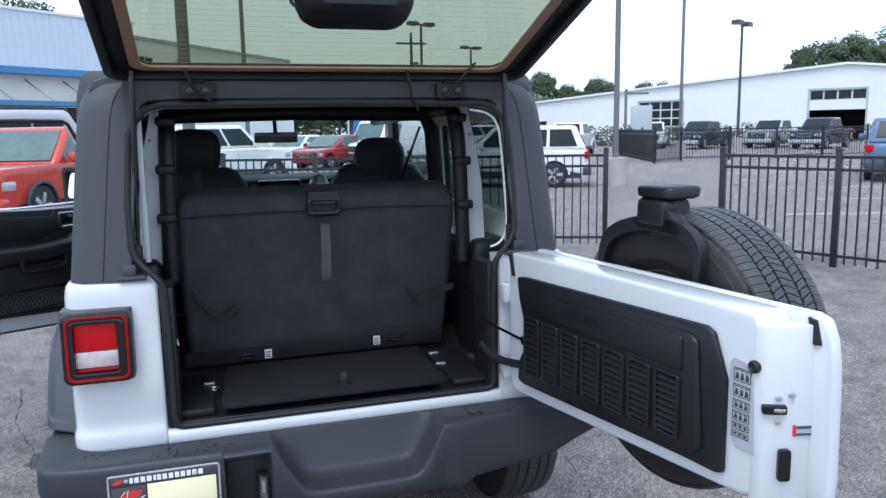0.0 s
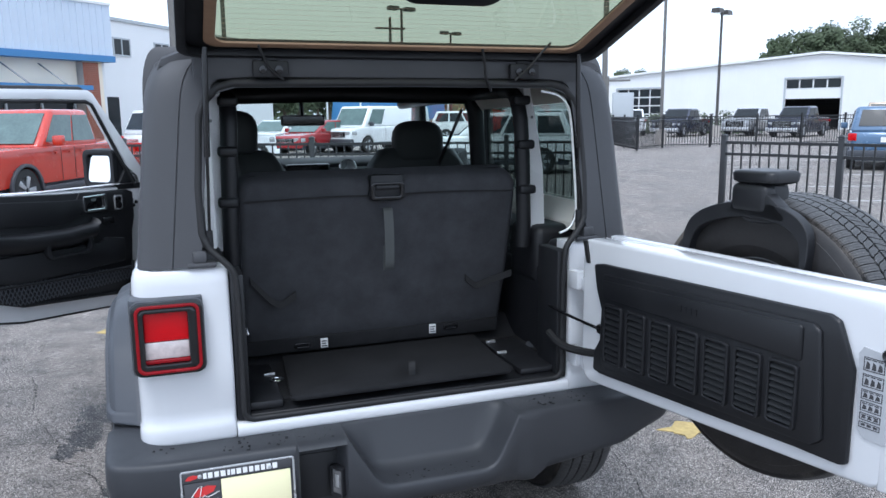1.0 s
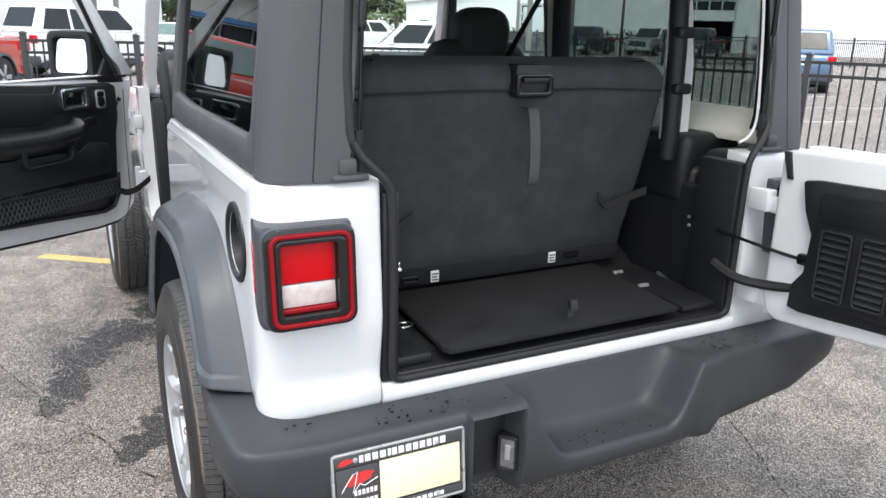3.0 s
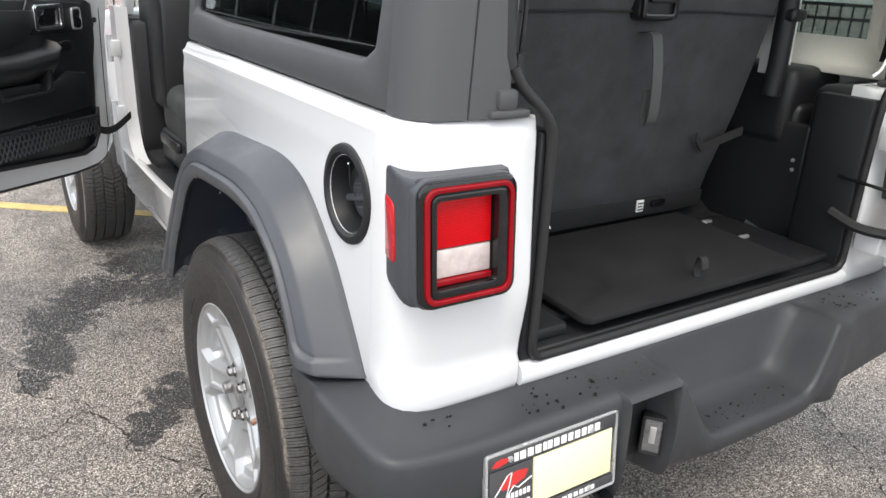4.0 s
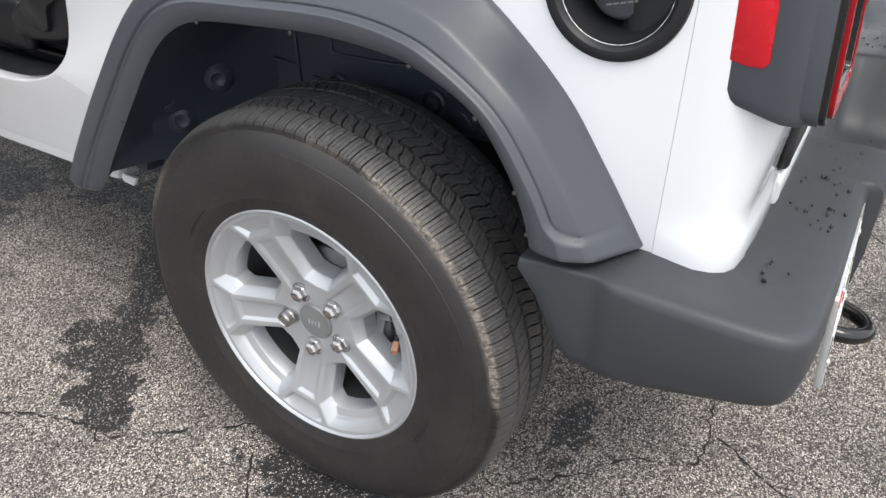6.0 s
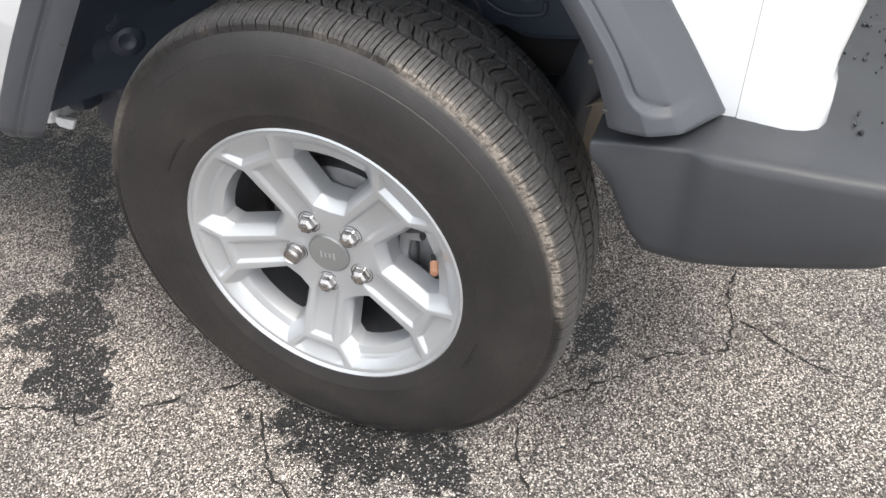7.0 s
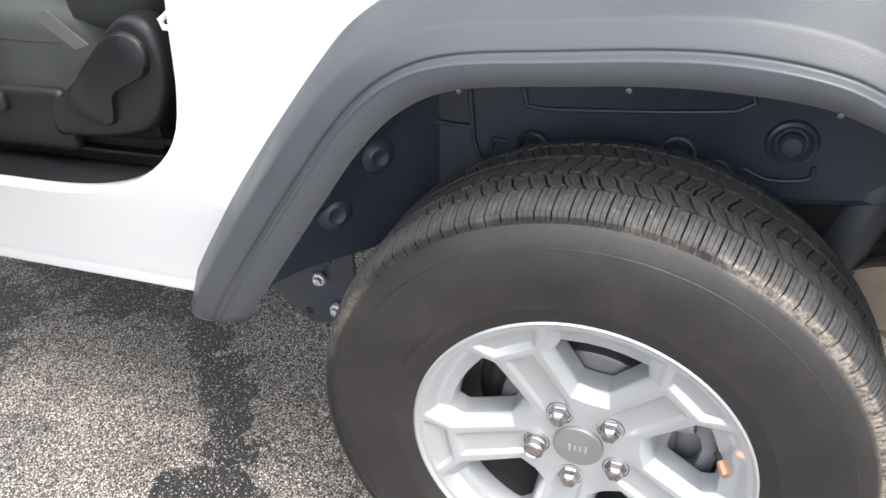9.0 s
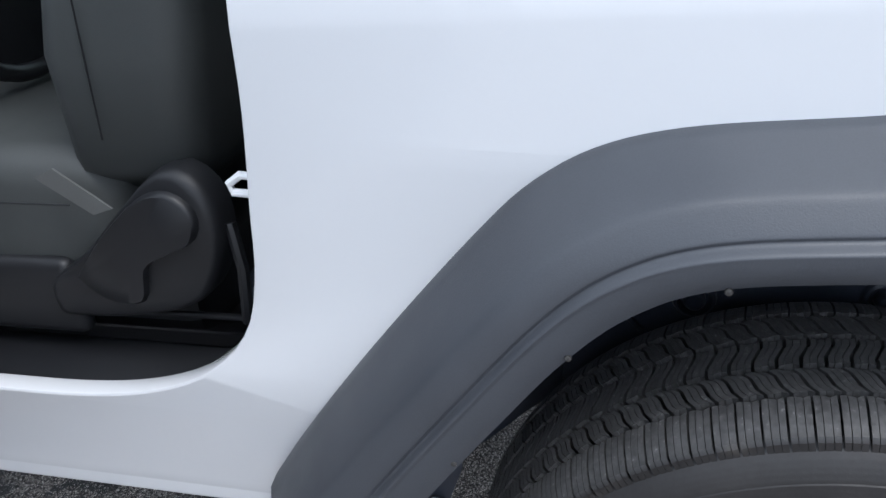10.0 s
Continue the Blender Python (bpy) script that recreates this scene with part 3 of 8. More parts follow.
def liner(sign):
    arch = smooth_line([(0, y, z + 0.012) for y, z in LIP], 40)
    rings = []
    for x, dz, lim in ((-0.905, 0.0, 0.52), (-0.87, 0.02, 0.50), (-0.80, 0.03, 0.44), (-0.72, 0.03, 0.37), (-0.66, 0.03, 0.33), (-0.625, 0.026, 0.307), (-0.608, 0.018, 0.297), (-0.60, 0.0, 0.29)):
        rings.append([(x, min(p.y, lim + 0.06 * max(0.0, 0.75 - p.z)), p.z + dz) for p in arch])
    bm = loft(rings, closed=False, caps=False)
    # inner wall down to a wavy lower edge
    low = [(-0.40, 0.69), (-0.335, 0.677), (-0.29, 0.672), (-0.24, 0.668), (-0.225, 0.669), (-0.195, 0.682), (-0.14, 0.680), (-0.10, 0.665), (0.10, 0.52), (0.26, 0.46), (0.30, 0.44)]
    wall = []
    for p in rings[-1]:
        if not wall or (Vector(p) - Vector(wall[-1])).length > 1e-4:
            wall.append(p)
    b2 = bmesh.new()
    b2.faces.new([b2.verts.new(p) for p in wall] + [b2.verts.new((-0.60, y, z)) for y, z in low])
    join(bm, b2)
    prev = [(-0.60, y, z) for y, z in low]
    loft([prev, [(-0.606, y, z - 0.004) for x, y, z in prev], [(-0.590, y, z - 0.008) for x, y, z in prev]], closed=False, caps=False, bm=bm)
    return bm if sign < 0 else mirror_x(bm)


part("arch_liner", liner(-1), LINER, jeep, "black felt wheel arch liner with plugs")
part("arch_liner", liner(1), LINER, jeep)
LINER_RIBS = [[(-0.118, 0.712), (-0.135, 0.716), (-0.148, 0.704), (-0.155, 0.688)], [(0.18, 0.716), (0.20, 0.718), (0.205, 0.704)], [(0.24, 0.84), (0.235, 0.76), (0.23, 0.70), (0.20, 0.66)],
              [(0.155, 0.83), (0.150, 0.79), (0.14, 0.775), (0.05, 0.777), (-0.10, 0.787), (-0.165, 0.798), (-0.16, 0.83)], [(0.30, 0.74), (0.235, 0.735)], [(-0.255, 0.72), (-0.25, 0.70), (-0.20, 0.695), (-0.165, 0.71)]]
for sx in (-1, 1):
    for y, z, r in ((0.138, 0.712, 0.014), (-0.075, 0.724, 0.014), (-0.222, 0.751, 0.018)):
        plug = lathe([(0.002, r * 2.0), (-0.006, r * 1.8), (-0.008, r * 1.55), (0.0, r * 1.18), (0.0, r), (-0.010, r * 0.94), (-0.014, r * 0.7), (-0.015, 0.001)], 24)
        part("liner_plug", plug if sx < 0 else mirror_x(plug), LINER, jeep, at=pose(sx * 0.6005, y, z))
    for y, z, x in ((0.415, 0.690, 0.782), (0.408, 0.640, 0.760), (0.355, 0.715, 0.700)):
        dome = lathe([(0.012, 0.034), (0.004, 0.030), (-0.004, 0.020), (-0.007, 0.014), (-0.004, 0.011), (-0.004, 0.001)], 24)
        part("liner_dome", dome, LINER, jeep, at=pose(sx * x, y, z, 0, 0, 48 if sx < 0 else 132), smooth=60)
    for line in LINER_RIBS:
        part("liner_rib", tube(smooth_line([(sx * 0.602, y, z) for y, z in line], 16), 0.0042, 8), LINER, jeep, smooth=60)

# flares


FLARE = [(0.0, -0.800), (0.0, -0.8165), (0.012, -0.822), (0.09, -0.837), (0.17, -0.8535), (0.25, -0.8695), (0.315, -0.8825), (0.345, -0.8875), (0.375, -0.8905), (0.42, -0.8935), (0.50, -0.899), (0.57, -0.9035), (0.62, -0.9065)]


def along(pts, f):
    for (f0, x0), (f1, x1) in zip(pts, pts[1:]):
        if f <= f1:
            return x0 + (x1 - x0) * (f - f0) / max(1e-9, f1 - f0)
    return pts[-1][1]


def flare(sign):
    """A folded arch: sloping upper face, soft ridge, outer face, then a proud lip that turns round the rear end."""
    n = 400
    e = smooth_line([(0, y, z) for y, z in EDGE], n)
    p = smooth_line([(0, y, z) for y, z in LIP], n)
    picks = list(range(0, 340, 4)) + list(range(340, n))
    fs = [0.0, 0.0, 0.012, 0.05, 0.09, 0.17, 0.25, 0.30, 0.32, 0.335, 0.35, 0.37, 0.40, 0.45, 0.50, 0.55] + [0.58 + 0.0105 * k for k in range(19)] + [0.80, 0.86, 0.92, 0.97, 1.0]
    total = sum((a - b).length for a, b in zip(e, e[1:]))
    rings = []
    for i in picks:
        wide = (e[i] - p[i]).length
        left = (n - 1 - i) / (n - 1) * total
        back = i / (n - 1) * total
        ring = []
        for k, f in enumerate(fs):
            if k == 0:
                x = -0.800
            else:
                x = along(FLARE, min(f, 0.62)) - 0.020 * (1 - ease(0.40, 0.75, back)) * math.sin(math.pi * min(1.0, f / 0.74)) ** 1.2
                # distance inside the panel that the lip runs round, with a rounded corner
                du, dv = (0.665 - f) * wide, left - 0.036
                r = 0.030
                inside = min(du, dv) if du > r or dv > r else r - math.hypot(r - du, r - dv)
                lip = 1 - ease(-0.0055, 0.0015, inside)
                groove = math.exp(-((inside - 0.0028) / 0.0022) ** 2)
                fade = ease(0.02, 0.20, back)
                x -= (0.0095 * lip - 0.0016 * groove * (1 if lip < 0.6 else 0.3)) * (0.35 + 0.65 * fade) * (ease(0.0, 0.34, f) if dv < du else 1)
                if f > 0.80:
                    x += 0.007 * ((f - 0.80) / 0.20) ** 2
            foot = (1 - ease(0.0, 0.075, back)) * 0.020 * math.sin(math.pi * min(1.0, f ** 0.8)) ** 0.8
            ends = min(back / 0.030, left / 0.008)
            pull = 1.0 if ends >= 1 else 0.90 + 0.10 * math.sqrt(max(0.0, 1 - (1 - ends) ** 2))
            q = e[i].lerp(p[i], f)
            ring.append((SIDE + (x - SIDE) * pull if x < SIDE else x, q.y + 0.5 * foot, q.z - foot))
        for f, x in ((0.985, -0.9045), (0.93, -0.895), (0.3, -0.82)):
            q = e[i].lerp(p[i], f)
            ring.append((x, q.y, q.z))
        rings.append(ring)
    bm = loft(rings)
    return bm if sign < 0 else mirror_x(bm)


fl = part("wheel_flare", flare(-1), TRIM, jeep, "grained dark grey plastic wheel flare", smooth=50)
part("wheel_flare", flare(1), TRIM, jeep, smooth=50)
for y, z in ((0.478, 0.552), (0.378, 0.698), (0.268, 0.834), (0.145, 0.908), (-0.035, 0.921), (-0.228, 0.911), (-0.325, 0.862), (-0.385, 0.775), (-0.406, 0.720)):
    part("flare_clip", lathe([(0.0, 0.0034), (-0.0015, 0.003), (-0.002, 0.0005)], 10, centre=(0, 0, 0)), SOCKET, fl, at=pose(-0.9115, y, z, 0, 0, 0))

# ---- wheels ----
wheel_y = ((-0.80, 0.0), (-0.80, 2.46), (0.80, 0.0), (0.80, 2.46))


def tread_bm():
    """Five ribs with stepped grooves between them; each rib is cut by slanting slits and fine sipes."""
    verts, faces = [], []
    n = 116
    step = 2 * math.pi / n
    ribs = [(-0.106, -0.0670, 0.0, 0.18, 3), (-0.0600, -0.0270, 0.45, -0.75, 3), (-0.0200, 0.0200, 0.15, 0.60, 3), (0.0270, 0.0600, 0.7, -0.75, 3), (0.0670, 0.106, 0.3, 0.18, 3)]

    def stepped(t):
        # sideways jog of a groove's wall once in a pitch
        u = t % 1.0
        return 0.0012 * (1 if 0.12 < u < 0.56 else -1 if 0.62 < u or u < 0.06 else 0)
    for k, (xa, xb, off, slant, pieces) in enumerate(ribs):
        outer = k in (0, 4)
        for i in range(n):
            for p in range(pieces):
                f0, f1 = p / pieces, (p + 1) / pieces
                g0 = (0.055 if outer else 0.085) if p == 0 else 0.016
                g1 = (0.055 if outer else 0.085) if p == pieces - 1 else 0.016
                lo, hi = off + i + f0 + g0, off + i + f1 - g1
                base = len(verts)
                for j in range(5):
                    w = j / 4
                    x = xa + (xb - xa) * w
                    bend = slant * w + (0 if outer else (0.0, -0.09, 0.0, 0.09, 0.0)[j])
                    inner = (j == 0 and k > 0) or (j == 4 and k < 4)
                    for t in (lo, hi):
                        a = (t + bend) * step
                        xx = x + (stepped(t + bend + 0.3 * k) if inner else 0)
                        drop = 0.0100 * max(0.0, (abs(xx) - 0.066) / 0.040) ** 2 + 0.0018 * (abs(xx) / 0.1) ** 2
                        for r in (0.379 - drop, 0.3945 - drop):
                            verts.append((xx, r * math.cos(a), r * math.sin(a)))
                for c in range(4):
                    u, v = base + 4 * c, base + 4 * (c + 1)
                    faces.append((u + 1, u + 3, v + 3, v + 1))
                    faces.append((u, u + 1, v + 1, v))
                    faces.append((u + 2, v + 2, v + 3, u + 3))
                faces.append((base, base + 2, base + 3, base + 1))
                e = base + 16
                faces.append((e, e + 1, e + 3, e + 2))
                # the outer blocks run a little way down over the shoulder
                if outer:
                    s = -1 if k == 0 else 1
                    b0 = len(verts)
                    top = base if k == 0 else e
                    edge_a = [math.atan2(verts[top + q][2], verts[top + q][1]) for q in (1, 3)]
                    for x, r in ((0.106, 0.3825), (0.1086, 0.3778), (0.1094, 0.3690)):
                        for aa in edge_a:
                            verts.append((s * x, r * math.cos(aa), r * math.sin(aa)))
                    for d in (0, 2):
                        faces.append((b0 + d, b0 + d + 1, b0 + d + 3, b0 + d + 2))
    bm = bmesh.new()
    me = bpy.data.meshes.new("blocks")
    me.from_pydata(verts, [], faces)
    bm.from_mesh(me)
    bpy.data.meshes.remove(me)
    return bm


def tyre_mesh():
    prof = [(-0.104, 0.226), (-0.112, 0.229), (-0.117, 0.238), (-0.119, 0.246), (-0.1232, 0.258), (-0.1240, 0.2605), (-0.1238, 0.263), (-0.1262, 0.28), (-0.1278, 0.300), (-0.1276, 0.315), (-0.1260, 0.330), (-0.1242, 0.340), (-0.1232, 0.3445), (-0.1218, 0.3452), (-0.1212, 0.3475), (-0.1160, 0.360), (-0.1090, 0.370), (-0.104, 0.3748), (-0.095, 0.378), (-0.06, 0.380)]
    prof = prof + [(-x, r) for x, r in prof[::-1]]
    bm = lathe(prof, 96)

    def pad(a0, a1, r0, r1, x0=-0.1283, steps=8):
        rows = []
        for i in range(steps + 1):
            a = a0 + (a1 - a0) * i / steps
            rows.append([(x, r * math.cos(a), r * math.sin(a)) for x, r in ((x0 + 0.0015, r0), (x0, r0 + 0.0015), (x0 + 0.0004, r1 - 0.0015), (x0 + 0.0025, r1))])
        loft(rows, closed=False, caps=False, bm=bm)
    # unreadable lettering as plain bars
    for a0, count in ((0.5, 9), (3.4, 8)):
        for i in range(count):
            a = a0 + i * 0.034
            pad(a, a + 0.022, 0.268, 0.276, -0.1264, 1)
    return bm


def face_x(r):
    """Depth of the wheel's outer face at a radius, outward negative."""
    pts = [(0.0, -0.080), (0.06, -0.082), (0.10, -0.089), (0.16, -0.101), (0.195, -0.108), (0.212, -0.111), (0.226, -0.1125), (0.24, -0.1125)]
    for (r0, x0), (r1, x1) in zip(pts, pts[1:]):
        if r <= r1:
            return x0 + (x1 - x0) * (r - r0) / (r1 - r0)
    return pts[-1][1]


def rim_face():
    """Five spokes with sunk panels and forked ends round a hub; each half spoke facet by facet."""
    def pol(r, deg, d=0.0):
        return (r * math.cos(radians(deg)), r * math.sin(radians(deg)), d)
    h0, h18, h36 = pol(0.030, 0), pol(0.030, 18), pol(0.030, 36)
    p0, p0b, p1 = (0.064, 0, 0), (0.064, 0.0185, 0), (0.082, 0.0205, 0)
    p2, p3 = (0.1755, 0.0215, 0), (0.1755, 0, 0)
    q0, q1, q2, q3 = (0.086, 0, 0.0055), (0.086, 0.0160, 0.0055), (0.1695, 0.0165, 0.0055), (0.1695, 0, 0.0055)
    c1, c2, c3 = pol(0.0850, 36), (0.087, 0.0305, 0), (0.178, 0.0345, 0.0)
    c4, c5 = (0.1865, 0.0310, 0), (0.1865, 0, 0)
    a3, a4 = (0.2085, 0.0580, 0.0005), (0.2115, 0.0480, 0.0005)
    k5, k4, k6 = (0.194, 0, 0.010), (0.1935, 0.0285, 0.010), (0.2115, 0.0415, 0.006)
    ra, rb, rc = pol(0.2225, 7), pol(0.2225, 12.3), pol(0.2225, 16.2)
    r0 = (0.2225, 0, 0)
    rd, re, rf = pol(0.2225, 22), pol(0.2225, 29), pol(0.2225, 36)
    s1, sd, se, sf = pol(0.2085, 19.0, 0.010), pol(0.2085, 22, 0.010), pol(0.2085, 29, 0.010), pol(0.2085, 36, 0.010)
    t1, td, te, tf = pol(0.2050, 19.4, 0.016), pol(0.2050, 22, 0.016), pol(0.2050, 29, 0.016), pol(0.2050, 36, 0.016)
    w1, w2, w3, w4 = pol(0.0990, 36, 0.021), (0.0945, 0.0420, 0.021), (0.166, 0.0450, 0.020), (0.1785, 0.0600, 0.019)
    w5, w5b, w6 = pol(0.1885, 22.5, 0.017), pol(0.1885, 29, 0.017), pol(0.1885, 36, 0.017)
    faces = [(h0, p0, p0b, c1, h36, h18), (p0b, p1, c2, c1), (p1, p2, c3, c2), (p2, p3, c5, c4, c3), (c3, c4, a4, a3),
             (p0, q0, q1, p0b), (p0b, q1, p1), (p1, q1, q2, p2), (p2, q2, q3, p3), (q0, q3, q2, q1),
             (c5, k5, k4, c4), (c4, k4, k6, a4), (k5, r0, ra, k6, k4), (ra, rb, k6), (k6, rb, a4), (a4, rb, rc, a3),
             (c1, c2, w2, w1), (c2, c3, w3, w2), (c3, a3, w4, w3), (a3, rc, s1), (a3, s1, t1, w4),
             (rc, rd, sd, s1), (rd, re, se, sd), (re, rf, sf, se), (s1, sd, td, t1), (sd, se, te, td), (se, sf, tf, te),
             (t1, td, w5, w4), (td, te, w5b, w5), (te, tf, w6, w5b)]
    lip = [r0, ra, rb, rc, rd, re, rf]
    for a, b in zip(lip, lip[1:]):
        ka, kb = 0.2290 / 0.2225, 0.2290 / 0.2225
        faces.append((a, b, (b[0] * kb, b[1] * kb, b[2]), (a[0] * ka, a[1] * ka, a[2])))
    rim = [w1, w2, w3, w4, w5, w5b, w6]
    mid = pol(0.150, 36)
    for a, b in zip(rim, rim[1:]):
        ia, ib = [(p[0] + (mid[0] - p[0]) * 0.07, p[1] + (mid[1] - p[1]) * 0.07, p[2] + 0.030) for p in (a, b)]
        faces.append((a, b, ib, ia))
    bm = bmesh.new()
    for k in range(5):
        c, sn = math.cos(radians(62.6 + 72 * k)), math.sin(radians(62.6 + 72 * k))
        for s in (-1, 1):
            for f in faces:
                vs = []
                for u, v, d in f:
                    v = v * s
                    vs.append(bm.verts.new((face_x(math.hypot(u, v)) + d, u * c - v * sn, u * sn + v * c)))
                bm.faces.new(vs if s > 0 else vs[::-1])
    bmesh.ops.remove_doubles(bm, verts=bm.verts, dist=3e-4)
    bmesh.ops.recalc_face_normals(bm, faces=bm.faces)
    es = [e for e in bm.edges if len(e.link_faces) == 2 and e.calc_face_angle(0) > radians(17) and all(0.05 < math.hypot(v.co.y, v.co.z) < 0.224 for v in e.verts)]
    bmesh.ops.bevel(bm, geom=es, offset=0.0016, segments=2, profile=0.5, affect="EDGES", clamp_overlap=True)
    return bm


def build_wheel(at, spare=False):
    w = part("wheel", lathe([(-0.1125, 0.2287), (-0.1160, 0.2302), (-0.1175, 0.2328), (-0.1155, 0.2362), (-0.110, 0.2355), (-0.104, 0.230), (-0.102, 0.2265), (0.10, 0.2265), (0.10, 0.2345), (0.107, 0.232), (0.10, 0.222), (0.06, 0.20), (-0.045, 0.196)], 96), ALLOY, jeep, "silver five-spoke alloy wheel with black tyre", at=at)
    ty = part("tyre", tyre_mesh(), TYRE, w, "black tyre with worn tan shoulder", smooth=30)
    tagged(part("tread", tread_bm(), TYRE, w, "grooved rubber tread blocks", smooth=0), kind="stuff")
    part("spokes", rim_face(), ALLOY, w, "silver painted alloy spokes", smooth=24)
    part("centre_cap", lathe([(-0.078, 0.0360), (-0.0845, 0.0355), (-0.0855, 0.0345), (-0.0850, 0.0335), (-0.0862, 0.0325), (-0.0880, 0.016), (-0.0885, 0.0005)], 40), CAPM, w, "satin grey round centre cap")
    bars = bmesh.new()
    for i, (h, ww) in enumerate(((0.012, 0.003), (0.008, 0.003), (0.008, 0.003), (0.012, 0.003))):
        box(-0.0890, -0.0872, -0.013 + i * 0.0075, -0.013 + i * 0.0075 + ww, -h / 2, h / 2, bm=bars)
    part("cap_mark", bars, ALLOY, w)
    for k in range(5):
        a = radians(62.6 + 72 * k)
        y, z = 0.0605 * math.cos(a), 0.0605 * math.sin(a)
        part("lug_seat", lathe([(-0.0800, 0.0195), (-0.0828, 0.0188), (-0.0815, 0.0172), (-0.0805, 0.010)], 24, centre=(0, y, z)), SOCKET, w)
        if k == 4:
            nut = lathe([(-0.070, 0.0160), (-0.0900, 0.0160), (-0.0915, 0.0150), (-0.1010, 0.0145), (-0.1025, 0.0130), (-0.1005, 0.0115), (-0.1005, 0.0100), (-0.1020, 0.0090), (-0.1020, 0.0004)], 20, centre=(0, y, z))
            part("locking_nut", nut, NUT, w, "round splined locking nut", smooth=30)
            continue
        nut = lathe([(-0.070, 0.0165), (-0.0850, 0.0165), (-0.0865, 0.0140), (-0.0950, 0.0136), (-0.0995, 0.0105), (-0.1012, 0.0055), (-0.1016, 0.0004)], 6, centre=(0, y, z))
        round_edges(nut, 0.0008, 1)
        part("lug_nut", nut, NUT, w, smooth=14)
    part("valve_stem", tube([(-0.088, -0.180, 0.046), (-0.097, -0.184, 0.044), (-0.105, -0.188, 0.042)], 0.0042, 8), RUBBER, w)
    part("valve_cap", tube([(-0.100, -0.186, 0.043), (-0.117, -0.193, 0.038)], [0.0066, 0.0060], 8), COPPER, w, "copper valve cap")
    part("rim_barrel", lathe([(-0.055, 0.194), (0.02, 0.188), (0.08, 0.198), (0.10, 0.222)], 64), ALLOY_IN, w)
    if not spare:
        part("brake_disc", lathe([(-0.005, 0.02), (-0.03, 0.02), (-0.032, 0.075), (-0.030, 0.082), (0.0, 0.085), (0.0, 0.095), (-0.002, 0.152), (0.012, 0.152), (0.012, 0.05)], 64), SOCKET, w, "grey steel brake disc")
        part("disc_hat", lathe([(-0.034, 0.03), (-0.0345, 0.122), (-0.031, 0.128), (-0.005, 0.130)], 56), DISC, w, "grey brake disc hat")
        part("dust_shield", lathe([(0.016, 0.05), (0.018, 0.170), (0.010, 0.173)], 48), SOCKET, w)
        cal = bmesh.new()
        frame_prism([(-0.105, -0.055), (-0.150, -0.072), (-0.178, -0.050), (-0.186, 0.0), (-0.178, 0.05), (-0.150, 0.066), (-0.108, 0.05), (-0.100, 0.0)],
                    [(-0.122, -0.030), (-0.146, -0.040), (-0.158, -0.028), (-0.163, 0.0), (-0.158, 0.022), (-0.146, 0.034), (-0.124, 0.026), (-0.118, 0.0)], "x", -0.042, -0.022, 0.003, bm=cal)
        box(-0.02, 0.03, -0.182, -0.110, -0.055, 0.055, 0.008, bm=cal)
        tube([(-0.05, -0.125, -0.045), (-0.054, -0.150, -0.052)], 0.009, 8, bm=cal)
        tube([(-0.05, -0.125, 0.045), (-0.054, -0.150, 0.052)], 0.009, 8, bm=cal)
        part("brake_caliper", cal, STEEL, w, "cast grey brake caliper")
    return w


first = build_wheel(pose(-0.80, 0.0, 0.39))


def copy_part(ob, m):
    made = {}
    for o in (ob, *ob.children_recursive):
        made[o] = o.copy()
        scene.collection.objects.link(made[o])
        made[o].parent = made.get(o.parent, o.parent)
    made[ob].matrix_basis = m
    return made[ob]


copy_part(first, pose(-0.80, 2.46, 0.39, 40))
copy_part(first, pose(0.80, 0.0, 0.39, 25, 0, 180))
copy_part(first, pose(0.80, 2.46, 0.39, 70, 0, 180))

# running gear
part("rear_axle", tube([(-0.72, 0, 0.39), (0.72, 0, 0.39)], 0.045, 12), LINER, jeep)
part("axle_housing", lathe([(-0.16, 0.05), (-0.1, 0.12), (0.0, 0.15), (0.1, 0.12), (0.16, 0.05)], 20, centre=(0.1, 0, 0.37)), LINER, jeep)
mf = []
for x, k in ((-0.598, 0.90), (-0.603, 0.945), (-0.606, 0.985), (-0.602, 1.0), (-0.590, 1.0), (-0.586, 0.965), (0.20, 0.965), (0.22, 0.9)):
    mf.append([(x, -0.402 + 0.100 * k * math.cos(2 * math.pi * i / 40), 0.522 + 0.062 * k * math.sin(2 * math.pi * i / 40)) for i in range(40)])
part("muffler", loft(mf), RUST, jeep, "oval heat-stained steel exhaust silencer")
part("frame_crossmember", box(-0.58, 0.58, -0.60, -0.50, 0.58, 0.66, 0.01), BLACK, jeep)
for s in (-1, 1):
    part("shock_absorber", tube([(s * 0.575, -0.285, 0.40), (s * 0.57, -0.305, 0.54), (s * 0.565, -0.345, 0.68), (s * 0.56, -0.36, 0.74)], [0.040, 0.040, 0.040, 0.030], 20), TRIM, jeep)
    part("rail_cover", prism([(-0.08, 0.665), (-0.37, 0.672), (-0.37, 0.60), (-0.31, 0.53), (-0.08, 0.47)], "x", s * 0.552, s * 0.562, 0.003), LINER, jeep)
    part("frame_rail", box(s * 0.55, s * 0.47, -0.62, 2.9, 0.56, 0.66, 0.01), LINER, jeep)
    part("rail_gusset", prism([(-0.45, 0.56), (-0.30, 0.56), (-0.33, 0.64), (-0.45, 0.66)], "x", s * 0.556, s * 0.575, 0.003), BLACK, jeep)
brk = prism([(0.605, 0.425), (0.578, 0.397), (0.545, 0.372), (0.522, 0.360), (0.487, 0.368), (0.455, 0.40), (0.43, 0.47), (0.425, 0.56), (0.46, 0.60), (0.60, 0.58)], "x", -0.690, -0.682, 0.002)
